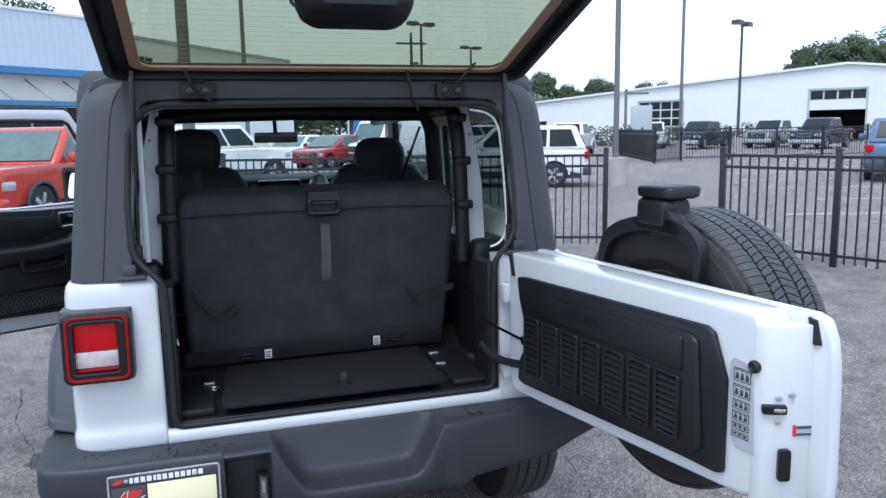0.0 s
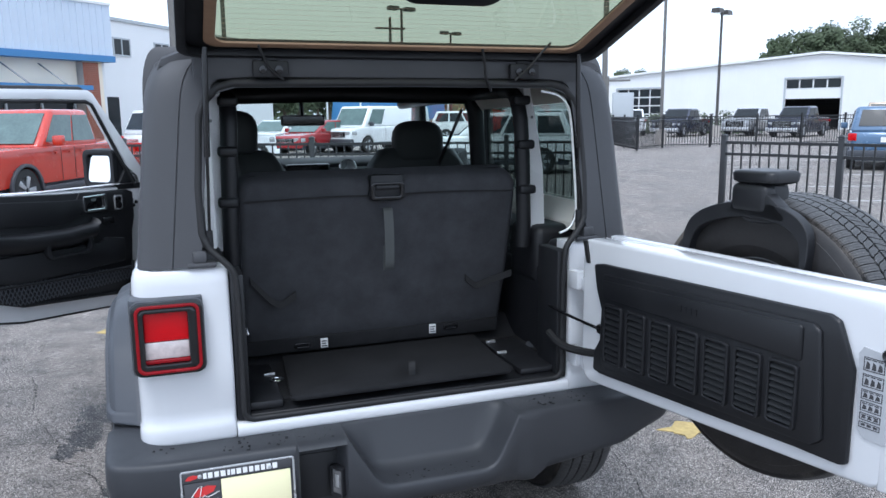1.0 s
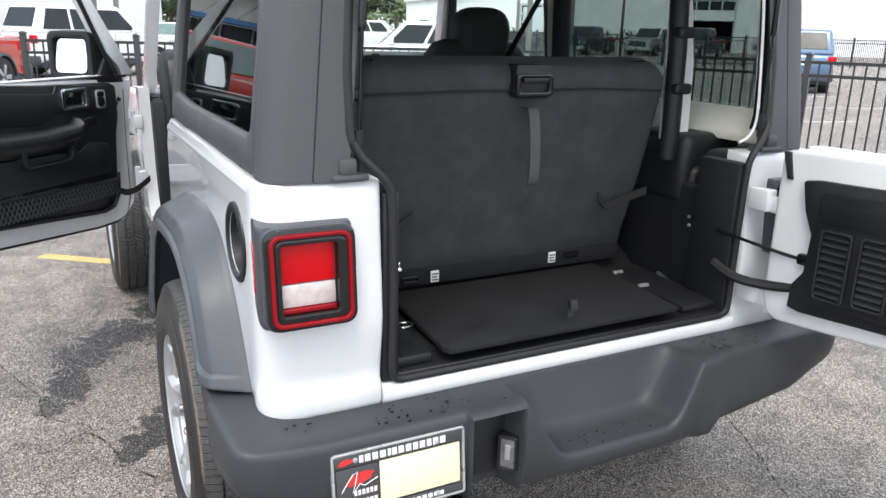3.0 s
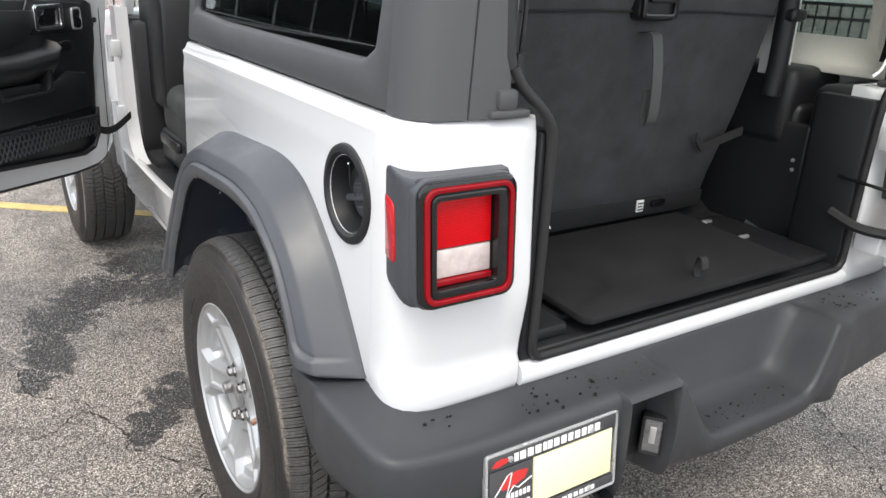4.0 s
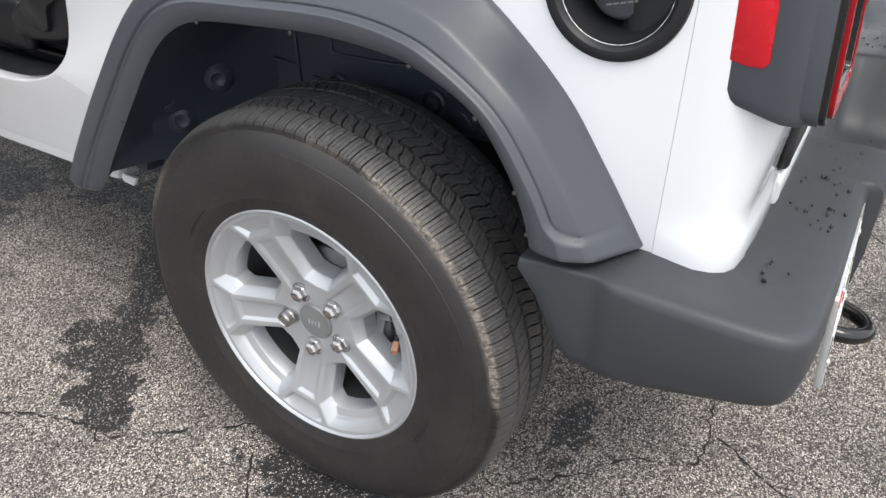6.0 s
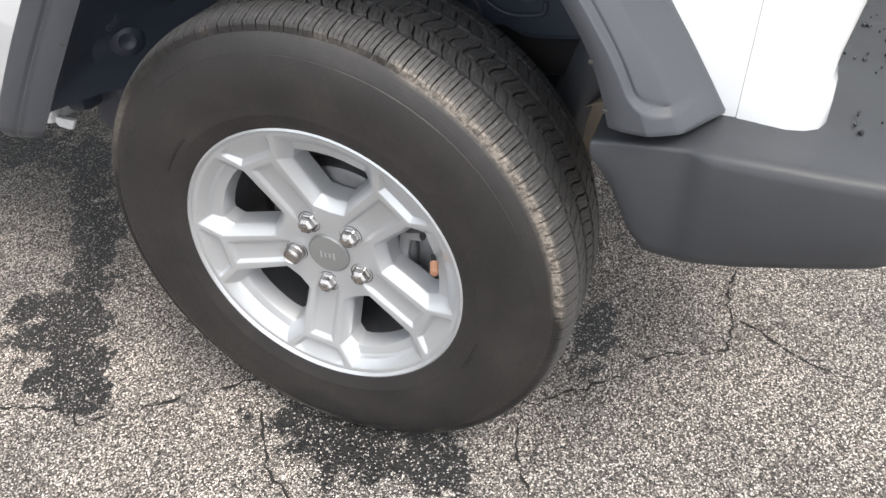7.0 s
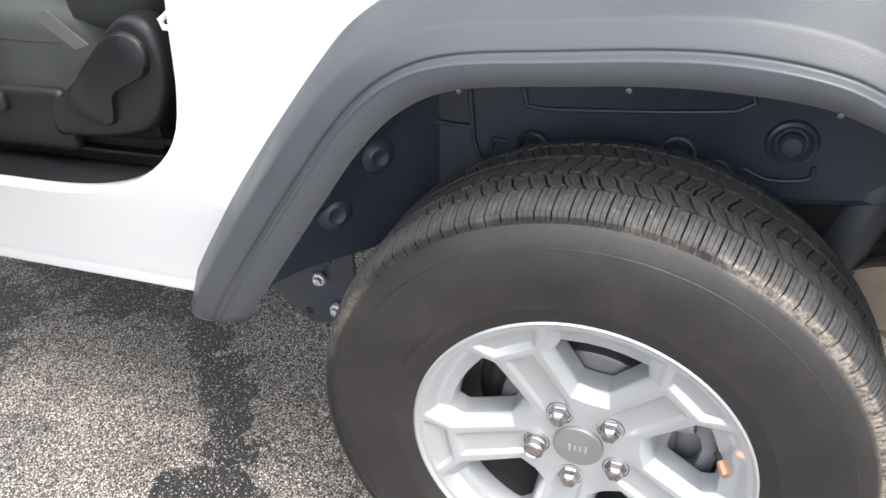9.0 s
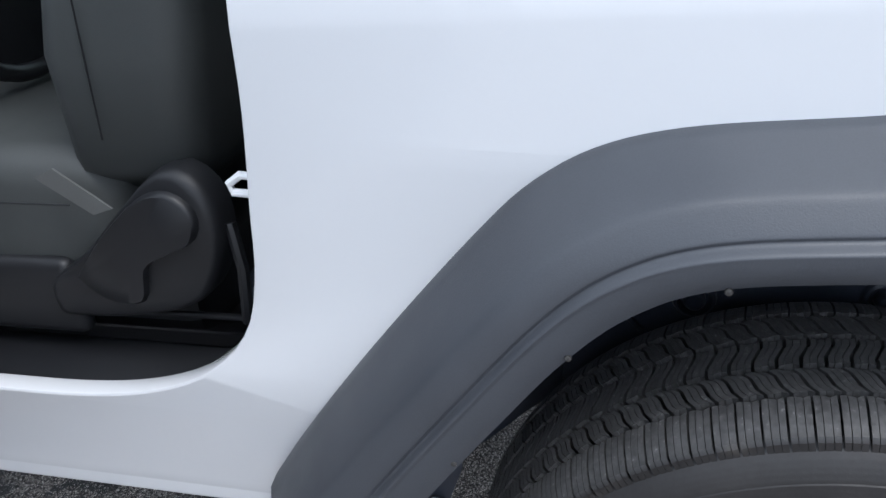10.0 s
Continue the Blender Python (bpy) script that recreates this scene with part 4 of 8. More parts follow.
prism([(0.53, 0.60), (0.49, 0.56), (0.47, 0.50), (0.50, 0.47), (0.535, 0.49), (0.56, 0.58)], "x", -0.697, -0.688, 0.003, bm=brk)
part("rail_bracket", brk, LINER, jeep, "black pressed steel bracket with two bolts")
part("bracket_hole", lathe([(0.002, 0.008), (-0.001, 0.008), (-0.001, 0.0005)], 12, centre=(-0.690, 0.532, 0.385)), GLOSS, jeep)
for y, z in ((0.495, 0.466), (0.470, 0.405)):
    part("bracket_bolt", lathe([(0, 0.013), (-0.006, 0.012), (-0.007, 0.008), (-0.014, 0.007), (-0.015, 0.001)], 12, centre=(-0.697, y, z)), CHROMEW, jeep)
part("pinch_flange", prism([(0.575, 0.47), (0.635, 0.47), (0.62, 0.450), (0.59, 0.448)], "x", -0.775, -0.765, 0.002), WHITE_IN, jeep)

# ---- rear bumper ----


def bumper():
    # stations: x, y of the outer face, direction outward, top, bottom, inner x, y
    st = []
    # the side cap, a soft upright crease, the long side face, a tight corner and the rear face
    half = [(-0.8995, -0.392, 180, 0.672, 0.648, -0.82, -0.392), (-0.9005, -0.420, 180, 0.676, 0.606, -0.82, -0.42), (-0.9005, -0.448, 180, 0.678, 0.545, -0.82, -0.448), (-0.900, -0.470, 180, 0.679, 0.516, -0.82, -0.47), (-0.900, -0.494, 180, 0.680, 0.512, -0.80, -0.494), (-0.9005, -0.502, 181, 0.6805, 0.512, -0.79, -0.502), (-0.9035, -0.510, 181, 0.6815, 0.5135, -0.785, -0.51), (-0.9085, -0.519, 181, 0.683, 0.516, -0.78, -0.52), (-0.9115, -0.532, 182, 0.684, 0.519, -0.775, -0.53),
            (-0.9115, -0.58, 182, 0.683, 0.526, -0.77, -0.56), (-0.9085, -0.65, 184, 0.679, 0.541, -0.765, -0.58), (-0.9045, -0.705, 187, 0.6765, 0.552, -0.76, -0.59), (-0.899, -0.730, 199, 0.675, 0.556, -0.755, -0.60), (-0.889, -0.748, 222, 0.674, 0.558, -0.75, -0.605), (-0.873, -0.759, 247, 0.672, 0.556, -0.745, -0.61), (-0.850, -0.764, 262, 0.670, 0.549, -0.74, -0.615),
            (-0.79, -0.769, 267, 0.667, 0.528, -0.73, -0.62), (-0.74, -0.771, 269, 0.665, 0.505, -0.72, -0.625), (-0.70, -0.773, 270, 0.665, 0.488, -0.70, -0.626), (-0.42, -0.775, 270, 0.664, 0.45, -0.42, -0.63), (-0.395, -0.778, 270, 0.664, 0.44, -0.395, -0.634)]
    for row in half:
        st.append(row)
    rings = []

    def section(x, y, deg, zt, zb, ix, iy, rk=1.0):
        ox, oy = math.cos(radians(deg)), math.sin(radians(deg))
        flat = -0.045 * rk - 0.002
        fx, fy = x + ox * flat, y + oy * flat
        pr = [(ix + (fx - ix) * f, iy + (fy - iy) * f, zt) for f in (0.0, 0.1, 0.2, 0.3, 0.5, 0.8, 1.0)]
        pr += [(x + ox * o, y + oy * o, z) for o, z in ((-0.020 * rk, zt - 0.006 * rk), (-0.006 * rk, zt - 0.020 * rk), (0.0, zt - 0.045 * rk), (0.002, 0.45 * zt + 0.55 * zb), (-0.004, zb + 0.16 * (zt - zb)), (-0.010, zb + 0.05 * (zt - zb)), (-0.024, zb))]
        return pr + [(ix, iy, zb + 0.01)]

    def centre(x, h):
        # foot well cut down to the height h, in front of a steep back wall
        c = min(1.0, (0.666 - h) / 0.03)
        g = (0.666 - h) / 0.154
        top = [(-0.640, 0.6665), (-0.660, 0.6662), (-0.666, 0.666 - 0.010 * c), (-0.682, h + 0.024 * c), (-0.700, h + 0.006 * c), (-0.74, h + 0.002), (-0.788 - 0.014 * g, h), (-0.797 - 0.013 * g, h - 0.0015), (-0.800 - 0.014 * g, h - 0.006), (-0.801 - 0.016 * g, h - 0.012)]
        low = [(-0.802 - 0.012 * g, 0.45 * h + 0.55 * 0.43), (-0.792, 0.43 + 0.18 * (h - 0.43)), (-0.778, 0.43 + 0.05 * (h - 0.43)), (-0.762, 0.43), (-0.640, 0.44)]
        return [(x, y, z) for y, z in top + low]

    def pocket(x, f):
        # lamp pocket beside the plate, under the overhanging top
        return [(px, py + 0.07 * f * (1 if 9 <= i <= 13 else 0), pz) for i, (px, py, pz) in enumerate(section(x, -0.800, 270, 0.666, 0.43, x, -0.64, 0.6))]

    for i, row in enumerate(st):
        rings.append(section(*row, 0.12 if i < 6 else (0.16, 0.24, 0.34)[i - 6] if i < 9 else 0.40 if i < 16 else 0.5))
    for x, f in ((-0.390, 0.0), (-0.386, 1.0), (-0.270, 1.0), (-0.256, 0.3), (-0.250, 0.0)):
        rings.append(pocket(x, f))
    flank = [(-0.246, 0.300, 0.666), (-0.242, 0.296, 0.663), (-0.215, 0.270, 0.615), (-0.180, 0.238, 0.560), (-0.163, 0.222, 0.5365), (-0.148, 0.206, 0.522), (-0.128, 0.186, 0.5145), (-0.09, 0.15, 0.512)]
    for x, f in [(a, h) for a, b, h in flank] + [(b, h) for a, b, h in flank[::-1]]:
        rings.append(centre(x, f))
    for x in (0.33, 0.36):
        rings.append(section(x, -0.800, 270, 0.666, 0.43, x, -0.64, 0.6))
    for row in st[::-1][1:]:
        rings.append([(-p[0], p[1], p[2]) for p in section(*row, 0.45)])
    return loft(rings)


bp = part("rear_bumper", bumper(), BUMPER, jeep, "grained dark grey plastic rear bumper with rain drops", smooth=46)
# recess beside the plate with its lamp
# added black sheet before the recessed wall, stands for the shade in there
part("lamp_pocket", box(-0.386, -0.262, -0.735, -0.727, 0.47, 0.615, 0.003), BLACK, bp, "black sheet for the shade in the recess beside the plate")
LAMP_AT = pose(-0.279, -0.768, 0.530, 0, 0, -52)
part("lamp_holder", frame_prism(rounded(-0.024, 0.024, -0.046, 0.046, 0.006), rounded(-0.018, 0.018, -0.039, 0.039, 0.003), "y", -0.004, 0.022, 0.002), BLACK, bp, at=LAMP_AT)
part("plate_lamp", box(-0.018, 0.018, 0.001, 0.012, -0.039, 0.039, 0.002), LAMPD, bp, "small clear plate lamp", at=LAMP_AT)
part("lamp_bulb", box(-0.007, 0.007, -0.001, 0.004, -0.018, 0.022, 0.002), CHROMEW, bp, at=LAMP_AT)
for s in (-1, 1):
    part("under_panel", box(s * 0.70, s * 0.30, -0.70, -0.60, 0.47, 0.52, 0.01), BLACK, bp)

# plate with dealer frame
pl = part("number_plate", box(-0.150, 0.150, -0.002, 0.002, -0.075, 0.075, 0.001), INK, jeep, "dealer plate with pale yellow card in a black and silver frame", at=pose(-0.558, -0.7775, 0.557, -6, 0, 0))
part("plate_frame", frame_prism(rounded(-0.156, 0.156, -0.080, 0.080, 0.008), rounded(-0.150, 0.150, -0.074, 0.074, 0.004), "y", -0.0085, 0.002, 0.0015), CHROMEW, pl)
part("top_band", box(-0.149, 0.149, -0.008, -0.003, 0.047, 0.0735, 0.001), INK, pl)
part("bottom_band", box(-0.149, 0.149, -0.008, -0.003, -0.0735, -0.055, 0.001), INK, pl)
part("card", box(-0.048, 0.143, -0.0065, -0.002, -0.050, 0.044, 0.0005), PLATEY, pl, "blank pale yellow card")
part("side_panel_print", box(-0.146, -0.052, -0.0060, -0.002, -0.053, 0.044, 0.0005), INK, pl)
bars = bmesh.new()
xx = -0.095
for wdt in (0.013, 0.017, 0.017, 0.018, 0.010, 0.015, 0.017, 0.017, 0.016, 0.017, 0.015, 0.017, 0.018):
    box(xx, xx + wdt * 0.72, -0.0095, -0.0075, 0.053, 0.0685, bm=bars)
    xx += wdt
for i in range(6):
    box(0.02 + i * 0.014, 0.03 + i * 0.014, -0.0095, -0.0075, -0.069, -0.060, bm=bars)
for i in range(9):
    box(-0.142 + i * 0.0098, -0.135 + i * 0.0098, -0.0075, -0.0055, -0.040, -0.031, bm=bars)
for i in range(6):
    box(-0.108 + i * 0.009, -0.102 + i * 0.009, -0.0075, -0.0055, -0.020, -0.009, bm=bars)
tagged(part("lettering", bars, WINK, pl), kind="stuff")
em = bmesh.new()
prism([(-0.125, 0.012), (-0.11, 0.026), (-0.085, 0.032), (-0.062, 0.028), (-0.07, 0.014), (-0.095, 0.004), (-0.12, 0.003)], "y", -0.0078, -0.0055, bm=em)
prism([(-0.143, 0.055), (-0.135, 0.064), (-0.122, 0.067), (-0.108, 0.064), (-0.112, 0.057), (-0.13, 0.053)], "y", -0.0098, -0.0075, bm=em)
part("red_emblem", em, REDINK, pl)
part("emblem_stroke", tube([(-0.135, -0.005, -0.008), (-0.128, 0 - 0.009, 0.006), (-0.11, -0.009, 0.030), (-0.10, -0.009, 0.034), (-0.105, -0.009, 0.01), (-0.112, -0.009, -0.012), (-0.095, -0.009, 0.006), (-0.085, -0.009, 0.0), (-0.055, -0.009, 0.012)], 0.0012, 6), WINK, pl)
for x, z in ((-0.104, 0.061), (0.086, 0.058), (0.086, -0.064), (-0.104, -0.064)):
    part("plate_screw", lathe([(0, 0.006), (-0.003, 0.0055), (-0.004, 0.001)], 10), CHROMEW, pl, at=pose(x, -0.008, z, 0, 0, 90))

# tow hook under the bumper
part("tow_hook", tube(smooth_line([(-0.49, -0.66, 0.44), (-0.495, -0.76, 0.437), (-0.49, -0.81, 0.432), (-0.465, -0.84, 0.428), (-0.435, -0.84, 0.428), (-0.412, -0.815, 0.43), (-0.405, -0.76, 0.436), (-0.41, -0.66, 0.44)], 30), 0.014, 10), GLOSS, jeep, "black painted tow hook loop")

# ---- tail lamps ----


def settle(bm):
    """The lamp leans with the body's rear face and is a little lower than it is drawn."""
    for v in bm.verts:
        v.co.z = 1.101 - (1.101 - v.co.z) * 0.957
        v.co.x = -0.8105 + (v.co.x + 0.8105) * 0.975
        v.co.y -= swell(v.co.z)


def tail_lamp(sign):
    h = bmesh.new()
    sect = [(-0.804, -0.567), (-0.809, -0.577), (-0.8175, -0.628), (-0.8180, -0.645), (-0.8145, -0.660), (-0.806, -0.668), (-0.622, -0.6705), (-0.617, -0.664), (-0.616, -0.64), (-0.80, -0.60)]
    rings = []
    for z, k in ((0.884, 0.955), (0.889, 0.985), (0.90, 1.0), (1.06, 1.0), (1.088, 1.0), (1.098, 0.99), (1.102, 0.965)):
        rings.append([(-0.72 + (x + 0.72) * k, -0.62 + (y + 0.62) * k, z + max(0.0, y + 0.650) * (0.20 if z < 0.91 else 0.10 if z > 1.05 else 0)) for x, y in sect])
    loft(rings, bm=h)
    settle(h)
    if sign > 0:
        mirror_x(h)
    body = part("tail_lamp", h, TRIM, jeep, "square red tail lamp in a grey plastic housing", smooth=35)
    y0 = -0.6845

    def put(name, bm, mt, label=""):
        settle(bm)
        part(name, bm if sign < 0 else mirror_x(bm), mt, body, label, smooth=35)

    put("bezel", frame_prism(rounded(-0.8105, -0.6175, 0.8845, 1.0985, 0.026), rounded(-0.780, -0.650, 0.914, 1.068, 0.012), "y", y0 - 0.004, y0 + 0.022, 0.003), GLOSS, "gloss black lamp surround")
    put("housing_rim", frame_prism(rounded(-0.8140, -0.6150, 0.8825, 1.1015, 0.027), rounded(-0.8085, -0.6195, 0.8865, 1.0965, 0.025), "y", y0 + 0.004, y0 + 0.040, 0.003), TRIM)
    put("light_ring", frame_prism(rounded(-0.8015, -0.6265, 0.8925, 1.0905, 0.022), rounded(-0.7922, -0.6358, 0.9018, 1.0812, 0.016), "y", y0 - 0.0095, y0 + 0.004, 0.0025), REDRING, "glowing-red plastic ring")
    put("lamp_well", frame_prism(rounded(-0.789, -0.639, 0.905, 1.078, 0.014), rounded(-0.779, -0.658, 0.917, 1.068, 0.008), "y", y0 - 0.0075, y0 + 0.018, 0.001), GLOSS)
    put("red_lens", box(-0.779, -0.660, y0 + 0.0105, y0 + 0.02, 0.981, 1.068, 0.003), RED, "ribbed red lens")
    rib = bmesh.new()
    for i in range(22):
        z = 0.984 + i * 0.0037
        box(-0.777, -0.662, y0 + 0.0094, y0 + 0.014, z, z + 0.0018, bm=rib)
    put("lens_rib", rib, RED)
    put("reversing_lens", box(-0.779, -0.660, y0 + 0.0105, y0 + 0.02, 0.930, 0.9795, 0.003), CLEARLENS, "clear reversing lens")
    put("lower_red", box(-0.779, -0.660, y0 + 0.006, y0 + 0.02, 0.918, 0.929, 0.002), REDRING)
    mk_ = prism([(-0.5795, 0.944), (-0.5815, 1.046), (-0.585, 1.052), (-0.617, 1.046), (-0.622, 1.040), (-0.624, 1.030), (-0.6235, 0.950), (-0.619, 0.943), (-0.60, 0.941)], "x", -0.0035, 0.012, 0.002)
    for vv in mk_.verts:
        vv.co.x += -0.8082 - 0.0085 * (-0.584 - vv.co.y) / 0.046
        vv.co.z += 0.005
    put("side_marker", mk_, MARKER, "bright red side marker")


tail_lamp(-1)
tail_lamp(1)

# ---- fuel filler ----
C = (-0.804, -0.450, 1.020)
ff = part("fuel_filler", lathe([(0.085, 0.001), (0.085, 0.050), (0.060, 0.058), (0.0, 0.068), (-0.010, 0.071), (-0.015, 0.076), (-0.0155, 0.083), (-0.012, 0.0895), (-0.004, 0.092), (0.004, 0.092)], 56, centre=C), BLACK, jeep, "dark grey round fuel filler with black cap")
part("filler_cup", lathe([(0.082, 0.001), (0.080, 0.050), (0.045, 0.0575), (0.004, 0.0660), (-0.006, 0.0688)], 48, centre=C), BLACK, ff)
cp = part("fuel_cap", lathe([(0.09, 0.038), (0.02, 0.041), (0.008, 0.0405), (0.003, 0.038), (0.001, 0.034), (0.002, 0.0005)], 32, centre=(C[0] + 0.022, C[1] + 0.004, C[2] - 0.010)), TRIM, ff, "dark grey screw cap")
grip = box(-0.013, 0.004, -0.039, 0.039, -0.006, 0.006, 0.004)
part("cap_grip", grip, TRIM, ff, at=pose(C[0] + 0.022, C[1] + 0.004, C[2] - 0.010, -14))
pr = bmesh.new()
for i in range(5):
    box(-0.0008, 0.003, -0.021 + i * 0.009, -0.016 + i * 0.009, 0.016, 0.018, bm=pr)
    box(-0.0008, 0.003, -0.022 + i * 0.009, -0.016 + i * 0.009, 0.0235, 0.0250, bm=pr)
    box(-0.0008, 0.003, -0.022 + i * 0.009, -0.015 + i * 0.009, -0.0195, -0.0175, bm=pr)
tagged(part("cap_print", pr, STEEL, ff, at=pose(C[0] + 0.0228, C[1] + 0.004, C[2] - 0.010, -14)), kind="stuff")
part("cap_tether", tube([(C[0] + 0.01, C[1] + 0.02, C[2] + 0.03), (C[0] - 0.006, C[1] - 0.004, C[2] + 0.055), (C[0] - 0.008, C[1] - 0.012, C[2] + 0.02), (C[0] + 0.0, C[1] - 0.02, C[2] + 0.0)], 0.0010, 6), BLACK, ff)
part("filler_latch", tube([(C[0] + 0.02, C[1] + 0.03, C[2] + 0.045), (C[0] + 0.0, C[1] + 0.012, C[2] + 0.052)], 0.0015, 6), CHROME, ff)

# ---- hardtop ----


def lean(bm, k=0.105, z0=1.178):
    """Tumblehome of the hardtop: sides lean in with height, the back leans forward."""
    for v in bm.verts:
        h = max(0.0, v.co.z - z0)
        v.co.x -= math.copysign(min(abs(v.co.x), h * k), v.co.x)
    return bm


def hardtop_side(sign):
    outer = [(0.60, 1.1785), (0.60, 1.45), (0.58, 1.74), (0.30, 1.755), (-0.2, 1.755), (-0.543, 1.755), (-0.543, 1.45), (-0.543, 1.1785), (-0.2, 1.1785), (0.3, 1.1785)]
    inner = [(0.548, 1.262), (0.52, 1.45), (0.49, 1.63), (0.30, 1.648), (-0.2, 1.648), (-0.470, 1.648), (-0.490, 1.45), (-0.478, 1.275), (-0.44, 1.252), (0.3, 1.250)]
    bm = frame_prism(outer, inner, "x", -0.790, -0.755, 0.012)
    lean(bm)
    for v in bm.verts:
        v.co.x += 0.034 * max(0.0, (v.co.z - 1.66) / 0.095) ** 2
    return bm if sign < 0 else mirror_x(bm)


def hardtop_corner(sign):
    plan = [(-0.790, -0.545), (-0.790, -0.565), (-0.787, -0.592), (-0.775, -0.615), (-0.752, -0.630), (-0.6955, -0.6362), (-0.6945, -0.6325), (-0.6925, -0.6325), (-0.6915, -0.6367), (-0.652, -0.640), (-0.618, -0.641), (-0.612, -0.636), (-0.607, -0.625), (-0.612, -0.600), (-0.75, -0.556)]
    rings = []
    for z, k, f in ((1.1785, 0, 0), (1.30, 0, 0), (1.45, 0, 0), (1.56, 0.0, 0), (1.64, 0.001, 0.001), (1.67, 0.003, 0.002), (1.70, 0.008, 0.005), (1.73, 0.019, 0.012), (1.755, 0.037, 0.024), (1.773, 0.058, 0.038), (1.786, 0.088, 0.058), (1.793, 0.125, 0.08)):
        h = z - 1.178
        ring = []
        for i, (x, y) in enumerate(plan):
            w = 1.0 if i < 11 else 0.35
            ring.append((x + h * 0.105 * (1 if i < 11 else 0.15) + k * w, y + h * 0.085 + f * (1 if i < 11 else 0), z))
        rings.append(ring)
    bm = loft(rings)
    return bm if sign < 0 else mirror_x(bm)


for s in (-1, 1):
    part("hardtop_side", hardtop_side(s), TOP, jeep, "grained dark grey hardtop side", smooth=35)
    part("hardtop_corner", hardtop_corner(s), TOP, jeep, smooth=40)
    w = [(0.555, 1.256), (0.527, 1.45), (0.50, 1.635), (-0.475, 1.655), (-0.497, 1.45), (-0.485, 1.268), (-0.44, 1.246)]
    g = lean(prism(w, "x", -0.772, -0.767))
    o = part("quarter_glass", g if s < 0 else mirror_x(g), GLASS_TINT, jeep, "dark tinted quarter window", smooth=0)
    o.visible_shadow = False
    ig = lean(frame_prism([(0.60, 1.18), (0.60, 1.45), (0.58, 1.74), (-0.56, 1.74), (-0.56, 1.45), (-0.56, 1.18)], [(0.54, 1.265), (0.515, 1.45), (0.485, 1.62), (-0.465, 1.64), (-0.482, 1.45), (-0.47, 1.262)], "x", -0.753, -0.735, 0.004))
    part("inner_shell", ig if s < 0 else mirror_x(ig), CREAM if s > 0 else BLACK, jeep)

    # inner lining round the rear corner and under the window, cream right, black left
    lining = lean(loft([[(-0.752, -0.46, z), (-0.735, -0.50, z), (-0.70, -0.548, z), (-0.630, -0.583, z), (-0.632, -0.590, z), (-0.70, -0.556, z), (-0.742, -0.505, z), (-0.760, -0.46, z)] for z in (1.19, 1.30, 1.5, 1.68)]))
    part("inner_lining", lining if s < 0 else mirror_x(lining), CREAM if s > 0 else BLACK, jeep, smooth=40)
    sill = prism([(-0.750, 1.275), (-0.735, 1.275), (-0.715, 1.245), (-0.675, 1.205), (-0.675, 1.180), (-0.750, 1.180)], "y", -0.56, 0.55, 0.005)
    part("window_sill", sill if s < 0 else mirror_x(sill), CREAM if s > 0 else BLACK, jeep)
    if s > 0:
        part("white_edge", tube(smooth_line([(0.470, -0.578, 1.668), (0.530, -0.580, 1.656), (0.566, -0.584, 1.620), (0.578, -0.590, 1.55), (0.588, -0.598, 1.40), (0.592, -0.604, 1.29), (0.586, -0.606, 1.245), (0.562, -0.608, 1.215), (0.53, -0.608, 1.203)], 40), 0.0042, 8), WHITE_IN, jeep, smooth=60)

# header over the rear opening, with its inner seal
part("rear_header", prism([(-0.605, 1.65), (-0.605, 1.765), (-0.40, 1.790), (0.40, 1.790), (0.605, 1.765), (0.605, 1.65), (0.585, 1.66), (0.54, 1.700), (0.45, 1.706), (-0.45, 1.706), (-0.54, 1.700), (-0.585, 1.66)], "y", -0.592, -0.53, 0.006), TOP, jeep)
SEAL = [(-0.545, 1.165), (-0.56, 1.19), (-0.600, 1.235), (-0.611, 1.275), (-0.612, 1.40), (-0.597, 1.60), (-0.578, 1.645), (-0.545, 1.678), (-0.50, 1.690), (0.0, 1.694), (0.50, 1.690), (0.545, 1.678), (0.578, 1.645), (0.597, 1.60), (0.612, 1.40), (0.611, 1.275), (0.600, 1.235), (0.56, 1.19), (0.545, 1.165)]
part("glass_seal", tube([(x, -0.632 + (z - 1.178) * 0.085, z) for x, z in SEAL[2:-2]], 0.013, 8), RUBBER, jeep, smooth=60)
trim_rings = []
for x, z in SEAL[2:-2]:
    y = -0.60 + (z - 1.178) * 0.05
    xi, zi = x * 0.982, z - (0.012 if z > 1.66 else 0)
    trim_rings.append([(x, y - 0.02, z), (x, y + 0.012, z), (xi, y + 0.012, zi), (xi, y - 0.02, zi)])
part("inner_trim", loft(trim_rings), GLOSS, jeep)
roof = []
for y, z in ((-0.56, 1.785), (-0.50, 1.800), (0.2, 1.815), (1.0, 1.81), (1.48, 1.775), (1.54, 1.75)):
    roof.append([(x, y, z + dz) for x, dz in ((-0.698, -0.058), (-0.685, -0.030), (-0.630, -0.008), (-0.3, 0.006), (0.3, 0.006), (0.630, -0.008), (0.685, -0.030), (0.698, -0.058), (0.65, -0.066), (-0.65, -0.066))])
part("roof", loft(roof), TOP, jeep, smooth=50)
part("headliner", box(-0.66, 0.66, -0.52, 1.50, 1.712, 1.735, 0.005), BLACK, jeep)
part("windscreen_header", box(-0.70, 0.70, 1.47, 1.56, 1.685, 1.745, 0.012), TRIM, jeep)
ws = pydata("windscreen", [(-0.72, 1.68, 1.17), (0.72, 1.68, 1.17), (0.68, 1.50, 1.70), (-0.68, 1.50, 1.70)], [(0, 1, 2, 3)], GLASS_CLEAR, jeep)
ws.visible_shadow = False
